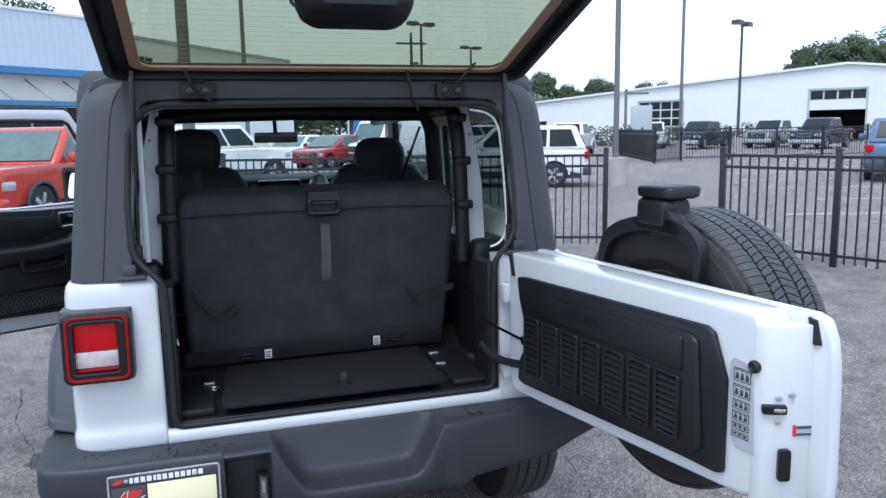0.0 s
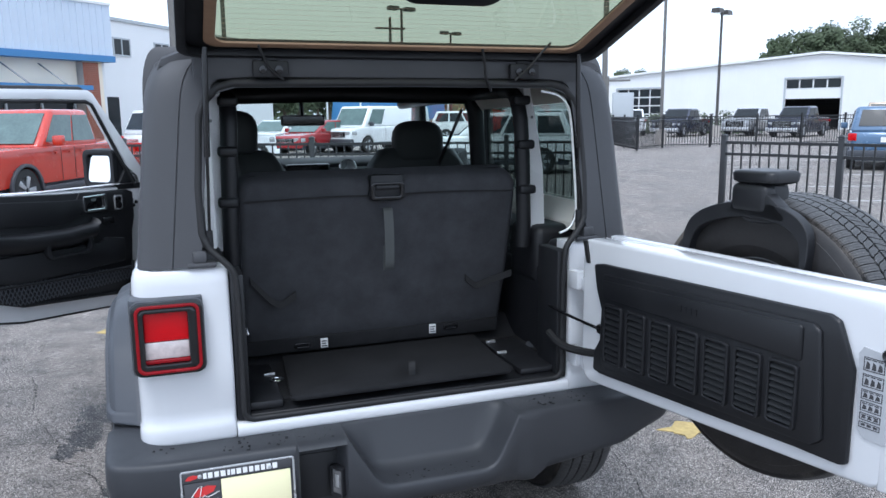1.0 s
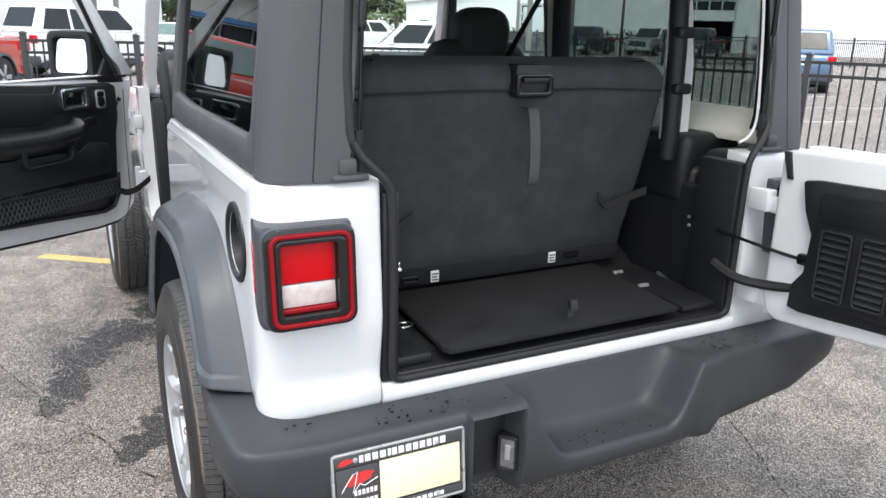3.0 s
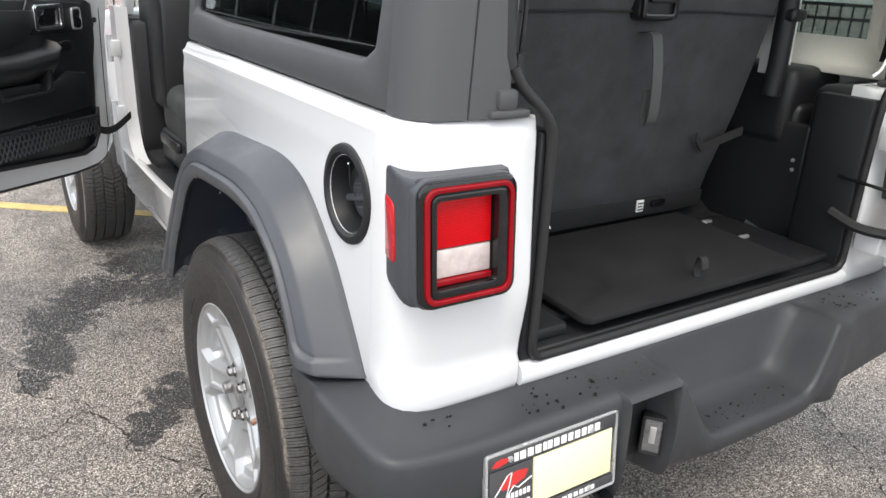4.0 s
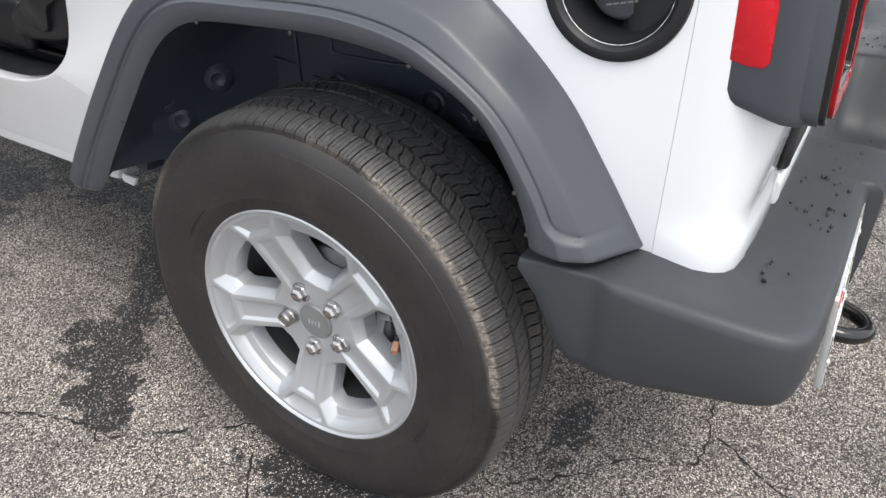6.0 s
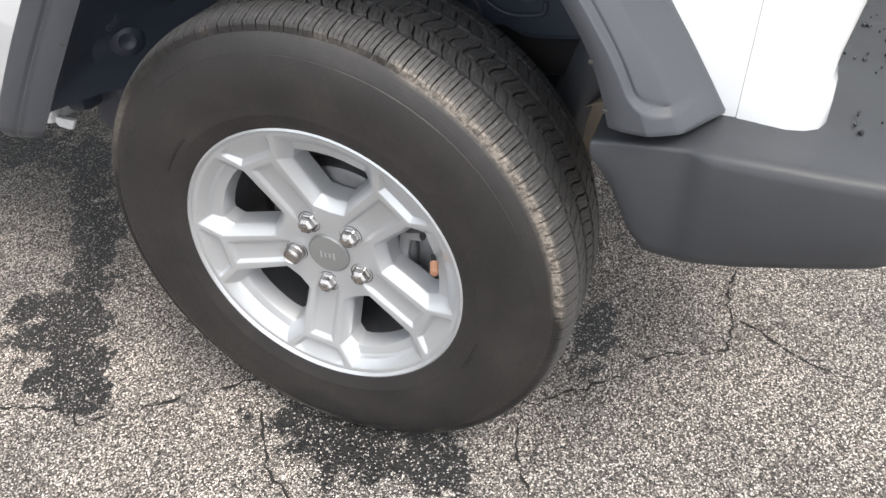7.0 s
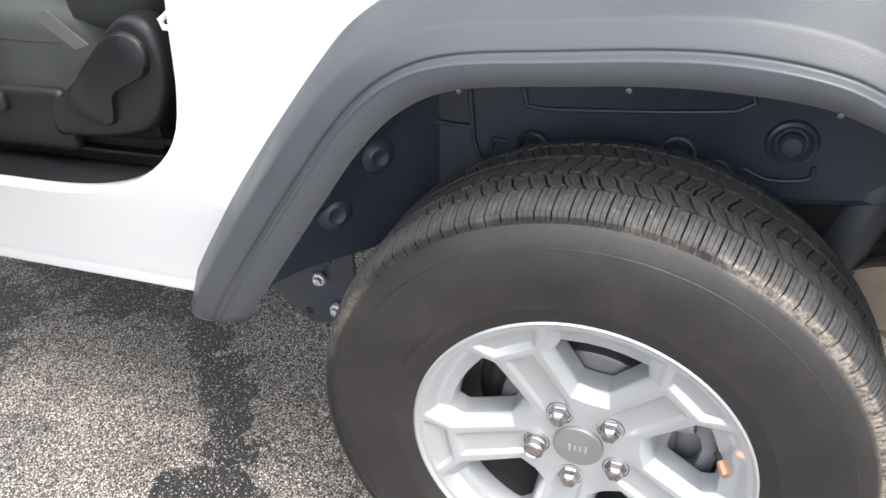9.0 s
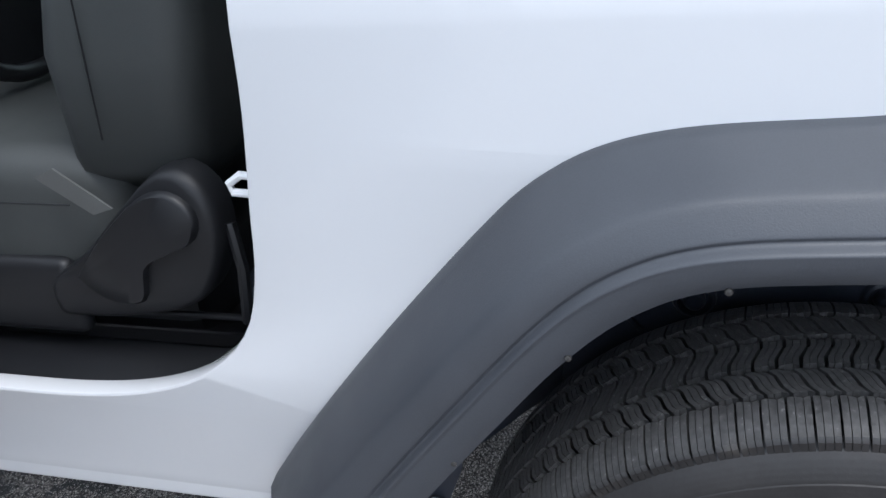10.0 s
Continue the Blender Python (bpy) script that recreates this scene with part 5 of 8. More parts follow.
# roll cage
for s in (-1, 1):
    part("roll_bar", tube([(s * 0.60, 1.50, 1.66), (s * 0.62, 0.62, 1.685), (s * 0.57, -0.05, 1.685), (s * 0.52, -0.24, 1.68), (s * 0.500, -0.325, 1.65), (s * 0.502, -0.355, 1.58), (s * 0.508, -0.36, 1.45), (s * 0.515, -0.36, 1.20), (s * 0.515, -0.355, 1.12)], 0.027, 12), BLACK, jeep, smooth=60)
    part("main_hoop", tube([(s * 0.66, 0.45, 1.10), (s * 0.655, 0.42, 1.3), (s * 0.63, 0.40, 1.60), (s * 0.58, 0.40, 1.68), (0, 0.40, 1.69)], 0.036, 12), BLACK, jeep, smooth=60)
    for z, x, y in ((1.645, 0.502, -0.345), (1.49, 0.511, -0.365), (1.33, 0.518, -0.365)):
        part("pad_buckle", box(s * x - 0.031, s * x + 0.031, y - 0.032, y + 0.02, z - 0.016, z + 0.016, 0.010, 3), BLACK, jeep)

# struts of the lifted glass
for s in (-1, 1):
    a, c = Vector((s * 0.590, -0.625, 1.25)), Vector((s * 0.572, -0.635, 1.80))
    st = part("gas_strut", tube([a, a.lerp(c, 0.45)], 0.0042, 8), GLOSS, jeep)
    part("strut_body", tube([a.lerp(c, 0.43), a.lerp(c, 0.97)], 0.0085, 10), GLOSS, st, "black gas strut")
    part("strut_end", tube([a - Vector((0, 0, 0.03)), a + Vector((0, 0, 0.03))], 0.010, 8), BLACK, st)

# ---- lifted rear glass ----
LIFT = pose(0, -0.575, 1.775, -20, 0, 0) @ pose(0, 0, 0, 0, 0, 180)
lg = part("liftglass", frame_prism(rounded(-0.645, 0.645, 0.012, 0.60, 0.05, 5), rounded(-0.555, 0.555, 0.062, 0.535, 0.04, 5), "z", 0.002, 0.014, 0.002), BLACK, jeep, "lifted rear glass with black border", at=LIFT)
for o_, i_ in (((-0.645, 0.645, 0.012, 0.60), (-0.62, 0.62, 0.03, 0.58)),):
    part("edge_trim", frame_prism(rounded(*o_, 0.05, 5), rounded(*i_, 0.04, 5), "z", -0.022, 0.002, 0.003), BLACK, lg)
part("primer_strip", frame_prism(rounded(-0.575, 0.575, 0.045, 0.555, 0.045, 5), rounded(-0.545, 0.545, 0.070, 0.527, 0.035, 5), "z", -0.005, 0.0015, 0.001), BROWN, lg, "tan strip along the glass edge")
gp = part("glass_pane", box(-0.555, 0.555, 0.06, 0.54, 0.004, 0.009), GLASS_LIFT, lg, "green tinted heated glass", smooth=0)
gp.visible_shadow = False
for i in range(16):
    part("heater_line", box(-0.53, 0.53, 0.085 + i * 0.028, 0.0857 + i * 0.028, 0.0036, 0.0038), BROWN, lg, smooth=0)
cov = loft([[(x * k, 0.525 + y * k, z) for x, y in rounded(-0.150, 0.150, -0.105, 0.055, 0.05, 5)] for z, k in ((0.003, 1.0), (-0.02, 0.99), (-0.05, 0.93), (-0.066, 0.82), (-0.070, 0.5), (-0.070, 0.02))])
part("wiper_cover", cov, BLACK, lg, "black wiper motor cover", smooth=50)
part("cover_ring", tube([(x, 0.525 + y, 0.0) for x, y in rounded(-0.157, 0.157, -0.110, 0.060, 0.055, 5)], 0.005, 6, closed=True), CHROMEW, lg)
for x in (-0.395, 0.395):
    hb = bmesh.new()
    box(x - 0.05, x + 0.05, -0.615, -0.595, 1.705, 1.752, 0.005, bm=hb)
    box(x - 0.022, x + 0.022, -0.60, -0.57, 1.74, 1.79, 0.008, bm=hb)
    hin = part("glass_hinge", hb, BLACK, jeep, "black hinge of the lifted glass")
    for dx in (-0.022, 0.022):
        part("hinge_bolt", lathe([(0, 0.012), (-0.005, 0.011), (-0.006, 0.001)], 12), GLOSS, hin, at=pose(x + dx, -0.616, 1.727, 0, 0, 90))
wire = smooth_line([(0.288, -0.592, 1.668), (0.275, -0.602, 1.690), (0.262, -0.615, 1.705), (0.255, -0.625, 1.730), (0.248, -0.632, 1.765), (0.24, -0.635, 1.80)], 24)
part("wiper_wire", tube(wire, 0.0045, 8), RUBBER, jeep)
wire = smooth_line([(0.36, -0.615, 1.70), (0.40, -0.635, 1.74), (0.44, -0.65, 1.79), (0.47, -0.64, 1.815)], 16)
part("washer_hose", tube(wire, 0.004, 6), RUBBER, jeep)
wire = smooth_line([(-0.36, -0.61, 1.70), (-0.40, -0.63, 1.73), (-0.43, -0.65, 1.79)], 12)
part("washer_hose", tube(wire, 0.004, 6), RUBBER, jeep)

# lower corners of the opening: rubber catches
for s in (-1, 1):
    cb = bmesh.new()
    box(s * 0.575, s * 0.655, -0.650, -0.60, 1.178, 1.192, 0.005, bm=cb)
    box(s * 0.600, s * 0.640, -0.648, -0.61, 1.190, 1.225, 0.008, bm=cb)
    part("corner_catch", cb, TOP, jeep)
part("side_striker", tube([(-0.53, -0.62, 0.985), (-0.50, -0.635, 0.985), (-0.498, -0.638, 0.972), (-0.53, -0.625, 0.970)], 0.005, 8), CHROME, jeep)

part("white_flange", box(-0.583, -0.566, -0.52, -0.47, 1.21, 1.66, 0.003), WHITE_IN, jeep, "white painted flange inside the opening")

# ---- cargo area ----
part("cargo_side_rail", box(-0.525, -0.405, -0.62, -0.26, 0.725, 0.752, 0.008), BLACK, jeep)
part("cargo_side_rail", box(0.385, 0.525, -0.62, -0.26, 0.725, 0.748, 0.008), BLACK, jeep)
rg = part("tie_down_ring", tube([(-0.405 + 0.022 * math.cos(a), -0.455 + 0.018 * math.sin(a), 0.758) for a in [i * math.pi / 8 for i in range(16)]], 0.0035, 8, closed=True), CHROME, jeep, "chrome cargo tie-down ring")
for x, y in ((-0.42, -0.38), (0.408, -0.305), (0.395, -0.44)):
    part("floor_clip", box(x - 0.018, x + 0.018, y - 0.006, y + 0.006, 0.748, 0.757, 0.002), CHROMEW, jeep)
for x, y, z in ((0.553, -0.437, 0.951), (0.553, -0.44, 0.925)):
    part("trim_screw", lathe([(0.004, 0.006), (-0.002, 0.005), (-0.003, 0.001)], 10, centre=(x, y, z)), CHROMEW, jeep)

cargo = thing("cargo_board", "black carpeted cargo floor board with a pull loop", "cargo board")
part("board", prism([(-0.372, -0.650), (-0.385, -0.63), (-0.36, -0.235), (0.37, -0.225), (0.335, -0.650)], "z", 0.748, 0.766, 0.006), CARPET, cargo)
loop = [(0.008 + 0.004 * math.cos(a), -0.602 + 0.014 * math.cos(a), 0.790 + 0.026 * math.sin(a)) for a in [radians(-100 + 20 * k) for k in range(15)]]
part("pull_loop", loft([[(x - 0.011, y, z), (x + 0.011, y, z), (x + 0.011, y - 0.002, z + 0.001), (x - 0.011, y - 0.002, z + 0.001)] for x, y, z in loop]), STRAP, cargo, "black webbing pull loop")

# ---- rear bench, its back to the tailgate ----
A, Bq = Vector((0, -0.215, 0.80)), Vector((0, -0.362, 1.386))


def seatback_bm():
    rings = []
    for f, hw, th in ((0.0, 0.475, 0.06), (0.03, 0.485, 0.09), (0.12, 0.488, 0.10), (0.45, 0.492, 0.11), (0.8, 0.492, 0.12), (0.90, 0.490, 0.125), (0.95, 0.484, 0.12), (0.985, 0.472, 0.105), (1.01, 0.455, 0.08), (1.02, 0.43, 0.05)):
        p = A.lerp(Bq, f)
        ring = []
        for x, y in rounded(-hw, hw, 0.0, th, 0.03, 4):
            ring.append((x, p.y + y + (0.012 if f == 0.0 else 0) + (0.010 if f == 0.985 else 0.024 if f == 1.01 else 0.042 if f == 1.02 else 0) - 0.006 * math.sin(f * 9) * math.sin(x * 7 + f * 4), p.z + y * 0.3))
        rings.append(ring)
    return loft(rings)


bench = part("rear_bench_back", seatback_bm(), CLOTH, jeep, "black cloth rear bench seen from behind", smooth=50)
part("top_seam", tube(smooth_line([(-0.47, -0.352, 1.325), (-0.2, -0.356, 1.332), (0.0, -0.356, 1.330), (0.2, -0.356, 1.333), (0.47, -0.352, 1.325)], 24), 0.0028, 6), STRAP, bench)
part("bench_cushion", box(-0.49, 0.49, -0.10, 0.42, 0.80, 0.98, 0.05, 3), CLOTH, jeep)
lt = part("seat_latch", prism([(-0.062, 1.326), (-0.055, 1.400), (0.055, 1.400), (0.062, 1.326), (0.05, 1.312), (-0.05, 1.312)], "y", -0.378, -0.327, 0.006), BLACK, bench, "black plastic seat latch")
part("latch_bezel", frame_prism(rounded(-0.058, 0.058, 1.317, 1.375, 0.01), rounded(-0.044, 0.044, 1.328, 1.366, 0.006), "y", -0.386, -0.372, 0.003), GLOSS, lt)
part("latch_handle", box(-0.040, 0.040, -0.392, -0.380, 1.352, 1.366, 0.004), BLACK, lt)
pts = [(0.0, -0.330, 1.282), (0.0, -0.372, 1.288), (-0.001, -0.388, 1.272), (-0.003, -0.404, 1.20), (-0.006, -0.412, 1.12), (-0.008, -0.408, 1.085), (-0.008, -0.398, 1.078), (-0.007, -0.390, 1.09), (-0.004, -0.385, 1.16)]
pts = smooth_line(pts, 40)
part("pull_strap", loft([[(x - 0.016, y, z), (x + 0.016, y, z), (x + 0.016, y + 0.003, z), (x - 0.016, y + 0.003, z)] for x, y, z in pts]), VINYL, bench, "dark grey webbing pull strap")
lm = smooth_line([(-0.46, -0.290, 1.055), (-0.40, -0.282, 0.985), (-0.375, -0.278, 0.965), (-0.355, -0.280, 0.962), (-0.310, -0.288, 0.995)], 14)
part("child_seat_tab", loft([[(x, y, z - 0.012), (x, y, z + 0.012), (x + 0.002, y - 0.005, z + 0.012), (x + 0.002, y - 0.005, z - 0.012)] for x, y, z in lm]), STRAP, bench)
lm = smooth_line([(0.310, -0.292, 1.005), (0.345, -0.284, 0.975), (0.362, -0.283, 0.970), (0.40, -0.290, 0.985), (0.488, -0.304, 1.012)], 14)
part("child_seat_tab", loft([[(x, y, z - 0.012), (x, y, z + 0.012), (x + 0.002, y - 0.005, z + 0.012), (x + 0.002, y - 0.005, z - 0.012)] for x, y, z in lm]), STRAP, bench)
part("seat_apron", prism([(-0.222, 0.768), (-0.228, 0.822), (-0.205, 0.825), (-0.16, 0.80), (-0.16, 0.76)], "x", -0.50, 0.47, 0.006), CARPET, jeep)
for x, z in ((-0.207, 0.793), (0.203, 0.803)):
    tg = part("seat_tag", box(x - 0.013, x + 0.013, -0.231, -0.226, z - 0.016, z + 0.018, 0.001), WINK, jeep, "small white seat label")
    tb = bmesh.new()
    for i in range(3):
        box(x - 0.010, x + 0.010 - 0.004 * (i % 2), -0.2325, -0.2305, z - 0.011 + i * 0.009, z - 0.007 + i * 0.009, bm=tb)
    part("tag_print", tb, INK, tg)
for x, z in ((-0.285, 0.792), (0.275, 0.805)):
    part("apron_slot", frame_prism(rounded(x - 0.028, x + 0.028, z - 0.010, z + 0.010, 0.006), rounded(x - 0.020, x + 0.020, z - 0.004, z + 0.004, 0.003), "y", -0.232, -0.222, 0.001), GLOSS, jeep)

# ---- front seats ----


def front_seat(cx, hr):
    seat = thing("front_seat", "dark grey cloth and vinyl front seat with headrest", "car seat", group="front seats", at=pose(cx, 0, 0))
    cush = loft([[(x, y, z) for x, z in rounded(-w, w, z0, z1, 0.05, 4)] for y, w, z0, z1 in ((0.86, 0.22, 0.76, 0.90), (0.90, 0.25, 0.73, 0.925), (1.10, 0.26, 0.72, 0.93), (1.30, 0.26, 0.73, 0.95), (1.38, 0.25, 0.75, 0.95), (1.40, 0.22, 0.79, 0.93))])
    part("seat_cushion", cush, VINYL, seat, smooth=50)
    part("cushion_seam", tube([(-0.262, 0.92, 0.86), (-0.270, 1.1, 0.865), (-0.268, 1.36, 0.88)], 0.0014, 6), BLACK, seat)
    rings = []
    for z, y, w, th in ((0.86, 0.84, 0.20, 0.15), (0.90, 0.83, 0.245, 0.19), (1.05, 0.805, 0.262, 0.21), (1.22, 0.765, 0.258, 0.19), (1.36, 0.735, 0.235, 0.16), (1.43, 0.725, 0.19, 0.12), (1.445, 0.725, 0.15, 0.08)):
        rings.append([(x, y + d, z) for x, d in rounded(-w, w, -th / 2, th / 2, 0.045, 4)])
    part("seat_back", loft(rings), VINYL, seat, smooth=50)
    part("back_seam", tube([(-0.262, 0.80, 1.43 - 0.1), (-0.268, 0.82, 1.15), (-0.264, 0.84, 0.95)], 0.0014, 6), BLACK, seat)
    rings = []
    for z, w, th in ((1.425, 0.075, 0.05), (1.435, 0.105, 0.08), (1.46, 0.118, 0.105), (1.54, 0.124, 0.112), (1.575, 0.118, 0.108), (1.60, 0.104, 0.096), (1.615, 0.085, 0.078), (1.624, 0.055, 0.05), (1.626, 0.02, 0.02)):
        rr = min(0.035, th * 0.45)
        rings.append([(x, 0.70 + d, z + hr) for x, d in rounded(-w, w, -th / 2, th / 2, min(rr, w * 0.9), 5)])
    part("headrest", loft(rings), VINYL, seat, smooth=50)
    for x in (-0.05, 0.05):
        part("headrest_post", tube([(x, 0.72, 1.40), (x, 0.705, 1.46 + hr)], 0.006, 8), CHROME, seat)
    out = smooth_line([(0, 1.06, 0.665), (0, 1.055, 0.715), (0, 0.98, 0.765), (0, 0.90, 0.835), (0, 0.83, 0.890), (0, 0.785, 0.893), (0, 0.752, 0.855), (0, 0.750, 0.79), (0, 0.785, 0.715), (0, 0.84, 0.68), (0, 0.95, 0.66), (0, 1.05, 0.657)], 40)
    out = [Vector((0, 0.705 + (p.y - 0.75) * 0.90, 0.915 + (p.z - 0.893) * 0.93)) for p in out]
    s = -1 if cx < 0 else 1
    rings = []
    for dx, k in ((0.0, 1.0), (0.030, 0.99), (0.042, 0.95), (0.046, 0.88), (0.046, 0.5), (0.047, 0.02)):
        rings.append([(s * (0.235 + dx), 0.83 + (p.y - 0.83) * k, 0.80 + (p.z - 0.80) * k) for p in out])
    cov = part("recliner_cover", loft(rings), BLACK, seat, "moulded black recliner cover", smooth=50)
    rise = smooth_line([(0, 0.93, 0.80), (0, 0.86, 0.855), (0, 0.81, 0.868), (0, 0.775, 0.84), (0, 0.785, 0.80), (0, 0.83, 0.778), (0, 0.87, 0.755), (0, 0.89, 0.70), (0, 0.95, 0.70), (0, 0.99, 0.735)], 36)
    rise = [Vector((0, 0.705 + (p.y - 0.75) * 0.90, 0.915 + (p.z - 0.893) * 0.93)) for p in rise]
    rings = [[(s * (0.275 + dx), 0.82 + (p.y - 0.82) * k, 0.815 + (p.z - 0.815) * k) for p in rise] for dx, k in ((0.0, 1.02), (0.012, 1.0), (0.017, 0.95), (0.017, 0.4), (0.017, 0.02))]
    part("cover_boss", loft(rings), BLACK, cov, smooth=50)
    part("seat_lever", box(s * 0.268, s * 0.292, 1.07, 1.30, 0.735, 0.775, 0.018, 3), BLACK, seat)
    part("seat_skirt", box(s * 0.24, s * 0.272, 0.95, 1.36, 0.66, 0.78, 0.02, 3), BLACK, seat)
    part("seat_rail", box(s * 0.20, s * 0.24, 0.72, 1.42, 0.635, 0.662, 0.004), GLOSS, seat)
    part("seat_base", box(-0.22, 0.22, 0.80, 1.36, 0.60, 0.74, 0.02), BLACK, seat)
    return seat


front_seat(-0.435, 0.0)
front_seat(0.445, -0.055)
blt = bmesh.new()
loft([[(-0.722, 0.935, 0.908), (-0.722, 0.905, 0.921), (-0.719, 0.905, 0.921), (-0.719, 0.935, 0.908)], [(-0.722, 0.866, 0.860), (-0.722, 0.837, 0.869), (-0.719, 0.837, 0.869), (-0.719, 0.866, 0.860)]], bm=blt)
part("lap_belt", blt, BELT, jeep, "grey lap belt")
part("belt_anchor", tube([(-0.70, 0.70, 0.70), (-0.70, 0.69, 0.78), (-0.69, 0.70, 0.84)], 0.008, 8), BLACK, jeep)
part("floor_pipe", tube([(-0.68, 0.68, 0.692), (-0.68, 1.05, 0.690)], 0.005, 8), BLACK, jeep)
part("seat_belt", loft([[(0.60, 0.48, 1.62), (0.60, 0.52, 1.62), (0.602, 0.52, 1.62), (0.602, 0.48, 1.62)], [(0.52, 0.66, 1.30), (0.52, 0.70, 1.30), (0.522, 0.70, 1.30), (0.522, 0.66, 1.30)]]), BLACK, jeep)
part("seat_belt", loft([[(-0.45, 0.66, 1.44), (-0.41, 0.66, 1.44), (-0.41, 0.664, 1.44), (-0.45, 0.664, 1.44)], [(-0.43, 0.62, 1.28), (-0.39, 0.62, 1.28), (-0.39, 0.624, 1.28), (-0.43, 0.624, 1.28)]]), BELT, jeep)
part("door_striker", tube([(-0.775, 0.600, 0.938), (-0.775, 0.622, 0.940), (-0.775, 0.637, 0.930), (-0.775, 0.634, 0.920), (-0.775, 0.603, 0.918)], 0.0048, 8), WHITE_IN, jeep, "white painted door striker")

# dashboard, wheel and inner mirror
part("dashboard", prism([(1.28, 0.85), (1.26, 1.22), (1.31, 1.335), (1.40, 1.372), (1.58, 1.350), (1.61, 1.20), (1.61, 0.85)], "x", -0.70, 0.70, 0.02), BLACK, jeep)
part("dash_panel", prism([(1.252, 1.222), (1.296, 1.322), (1.306, 1.317), (1.262, 1.217)], "x", -0.15, 0.68, 0.003), CHROMEW, jeep)
part("gauge_hood", box(-0.52, -0.22, 1.27, 1.45, 1.27, 1.345, 0.025, 3), BLACK, jeep)
part("centre_screen", box(-0.12, 0.12, 1.25, 1.30, 1.18, 1.345, 0.015), GLOSS, jeep)
for x in (0.22, 0.50, 0.60):
    part("air_vent", lathe([(0.0, 0.045), (-0.01, 0.05), (-0.014, 0.045), (-0.004, 0.036), (0.0, 0.001)], 24), CHROMEW, jeep, at=pose(x, 1.278, 1.318, 0, 0, 90))
part("steering_wheel", tube([(-0.40 + 0.185 * math.cos(a), 1.10 - 0.07 * math.sin(a), 1.13 + 0.17 * math.sin(a)) for a in [i * math.pi / 14 for i in range(28)]], 0.014, 8, closed=True), BLACK, jeep, smooth=60)
mi = part("inner_mirror", box(-0.11, 0.135, 1.43, 1.46, 1.545, 1.605, 0.014, 3), BLACK, jeep, "black inner rear-view mirror")
part("mirror_stem", tube([(0.012, 1.46, 1.60), (0.012, 1.50, 1.68)], 0.012, 8), BLACK, mi)
part("mirror_glass", box(-0.10, 0.125, 1.4265, 1.429, 1.553, 1.597), GLASS_TINT, mi)

# closed passenger door
rd = part("passenger_door", prism([(1.60, 0.66), (1.60, 1.176), (0.588, 1.176), (0.605, 0.95), (0.62, 0.80), (0.70, 0.70), (0.82, 0.66)], "x", 0.79, 0.755, 0.006), WHITE, jeep, "closed white passenger door")
part("door_frame", lean(frame_prism([(1.62, 1.18), (1.50, 1.70), (0.60, 1.70), (0.602, 1.18)], [(1.54, 1.21), (1.45, 1.655), (0.65, 1.655), (0.65, 1.21)], "x", 0.785, 0.755, 0.004)), BLACK, rd)
pg = lean(prism([(1.55, 1.205), (1.455, 1.66), (0.645, 1.66), (0.645, 1.205)], "x", 0.772, 0.768))
pgo = part("door_glass", pg, GLASS_CLEAR, rd, smooth=0)
pgo.visible_shadow = False
part("door_card", box(0.70, 0.752, 0.65, 1.58, 0.70, 1.19, 0.015), BLACK, rd)
part("door_mirror", box(0.80, 1.00, 1.44, 1.54, 1.22, 1.40, 0.03, 3), BLACK, rd)

# ---- driver's door, swung open ----
DOOR = pose(-0.80, 1.55, 0, 0, 0, 0) @ Matrix(((-0.69, 0.727, 0, 0), (-0.727, -0.69, 0, 0), (0, 0, 1, 0), (0, 0, 0, 1)))
# local: x runs from the hinges to the free edge, y out of the inner face, z up
dl = [(0.06, 0.70), (0.045, 1.10), (0.01, 1.24), (1.06, 1.28), (1.08, 0.90), (1.05, 0.78), (0.95, 0.695), (0.82, 0.668), (0.30, 0.628), (0.14, 0.632)]
dr = part("driver_door", prism([(u, v) for u, v in dl], "y", -0.075, -0.012, 0.012), WHITE, jeep, "open white driver's door with black inner trim", at=DOOR)
fo = [(0.00, 1.26), (0.33, 1.72), (0.36, 1.735), (0.60, 1.733), (1.03, 1.725), (1.065, 1.70), (1.065, 1.30), (1.05, 1.26)]
fi = [(0.10, 1.265), (0.335, 1.672), (0.37, 1.688), (0.60, 1.688), (1.00, 1.683), (1.02, 1.668), (1.02, 1.30), (1.01, 1.262)]
part("window_frame", frame_prism(fo, fi, "y", -0.060, -0.012, 0.006), WHITE_IN, dr, "white window frame")
part("frame_seal", tube([(u, -0.066, v) for u, v in [(-0.005, 1.25), (0.16, 1.49), (0.325, 1.722), (0.36, 1.74), (0.60, 1.738), (1.03, 1.73), (1.068, 1.71)]], 0.013, 8), RUBBER, dr)
part("inner_seal", tube([(u, -0.012, v) for u, v in [(0.115, 1.25), (0.34, 1.662), (0.375, 1.678), (0.6, 1.678), (1.0, 1.673), (1.012, 1.64), (1.012, 1.29)]], 0.009, 8), RUBBER, dr)
card = [(0.195, 0.80), (0.175, 1.02), (0.155, 1.09), (0.155, 1.22), (0.19, 1.235), (0.56, 1.245), (1.03, 1.275), (1.04, 0.92), (1.02, 0.84), (0.94, 0.79), (0.84, 0.758), (0.30, 0.702), (0.22, 0.73)]
part("door_trim", prism(card, "y", -0.012, 0.018, 0.008), BLACK, dr, "black moulded door trim")
part("door_top_pad", prism([(0.42, 1.21), (0.58, 1.215), (0.98, 1.245), (0.985, 1.17), (0.92, 1.13), (0.60, 1.10), (0.52, 1.12)], "y", 0.018, 0.030, 0.010), BLACK, dr)
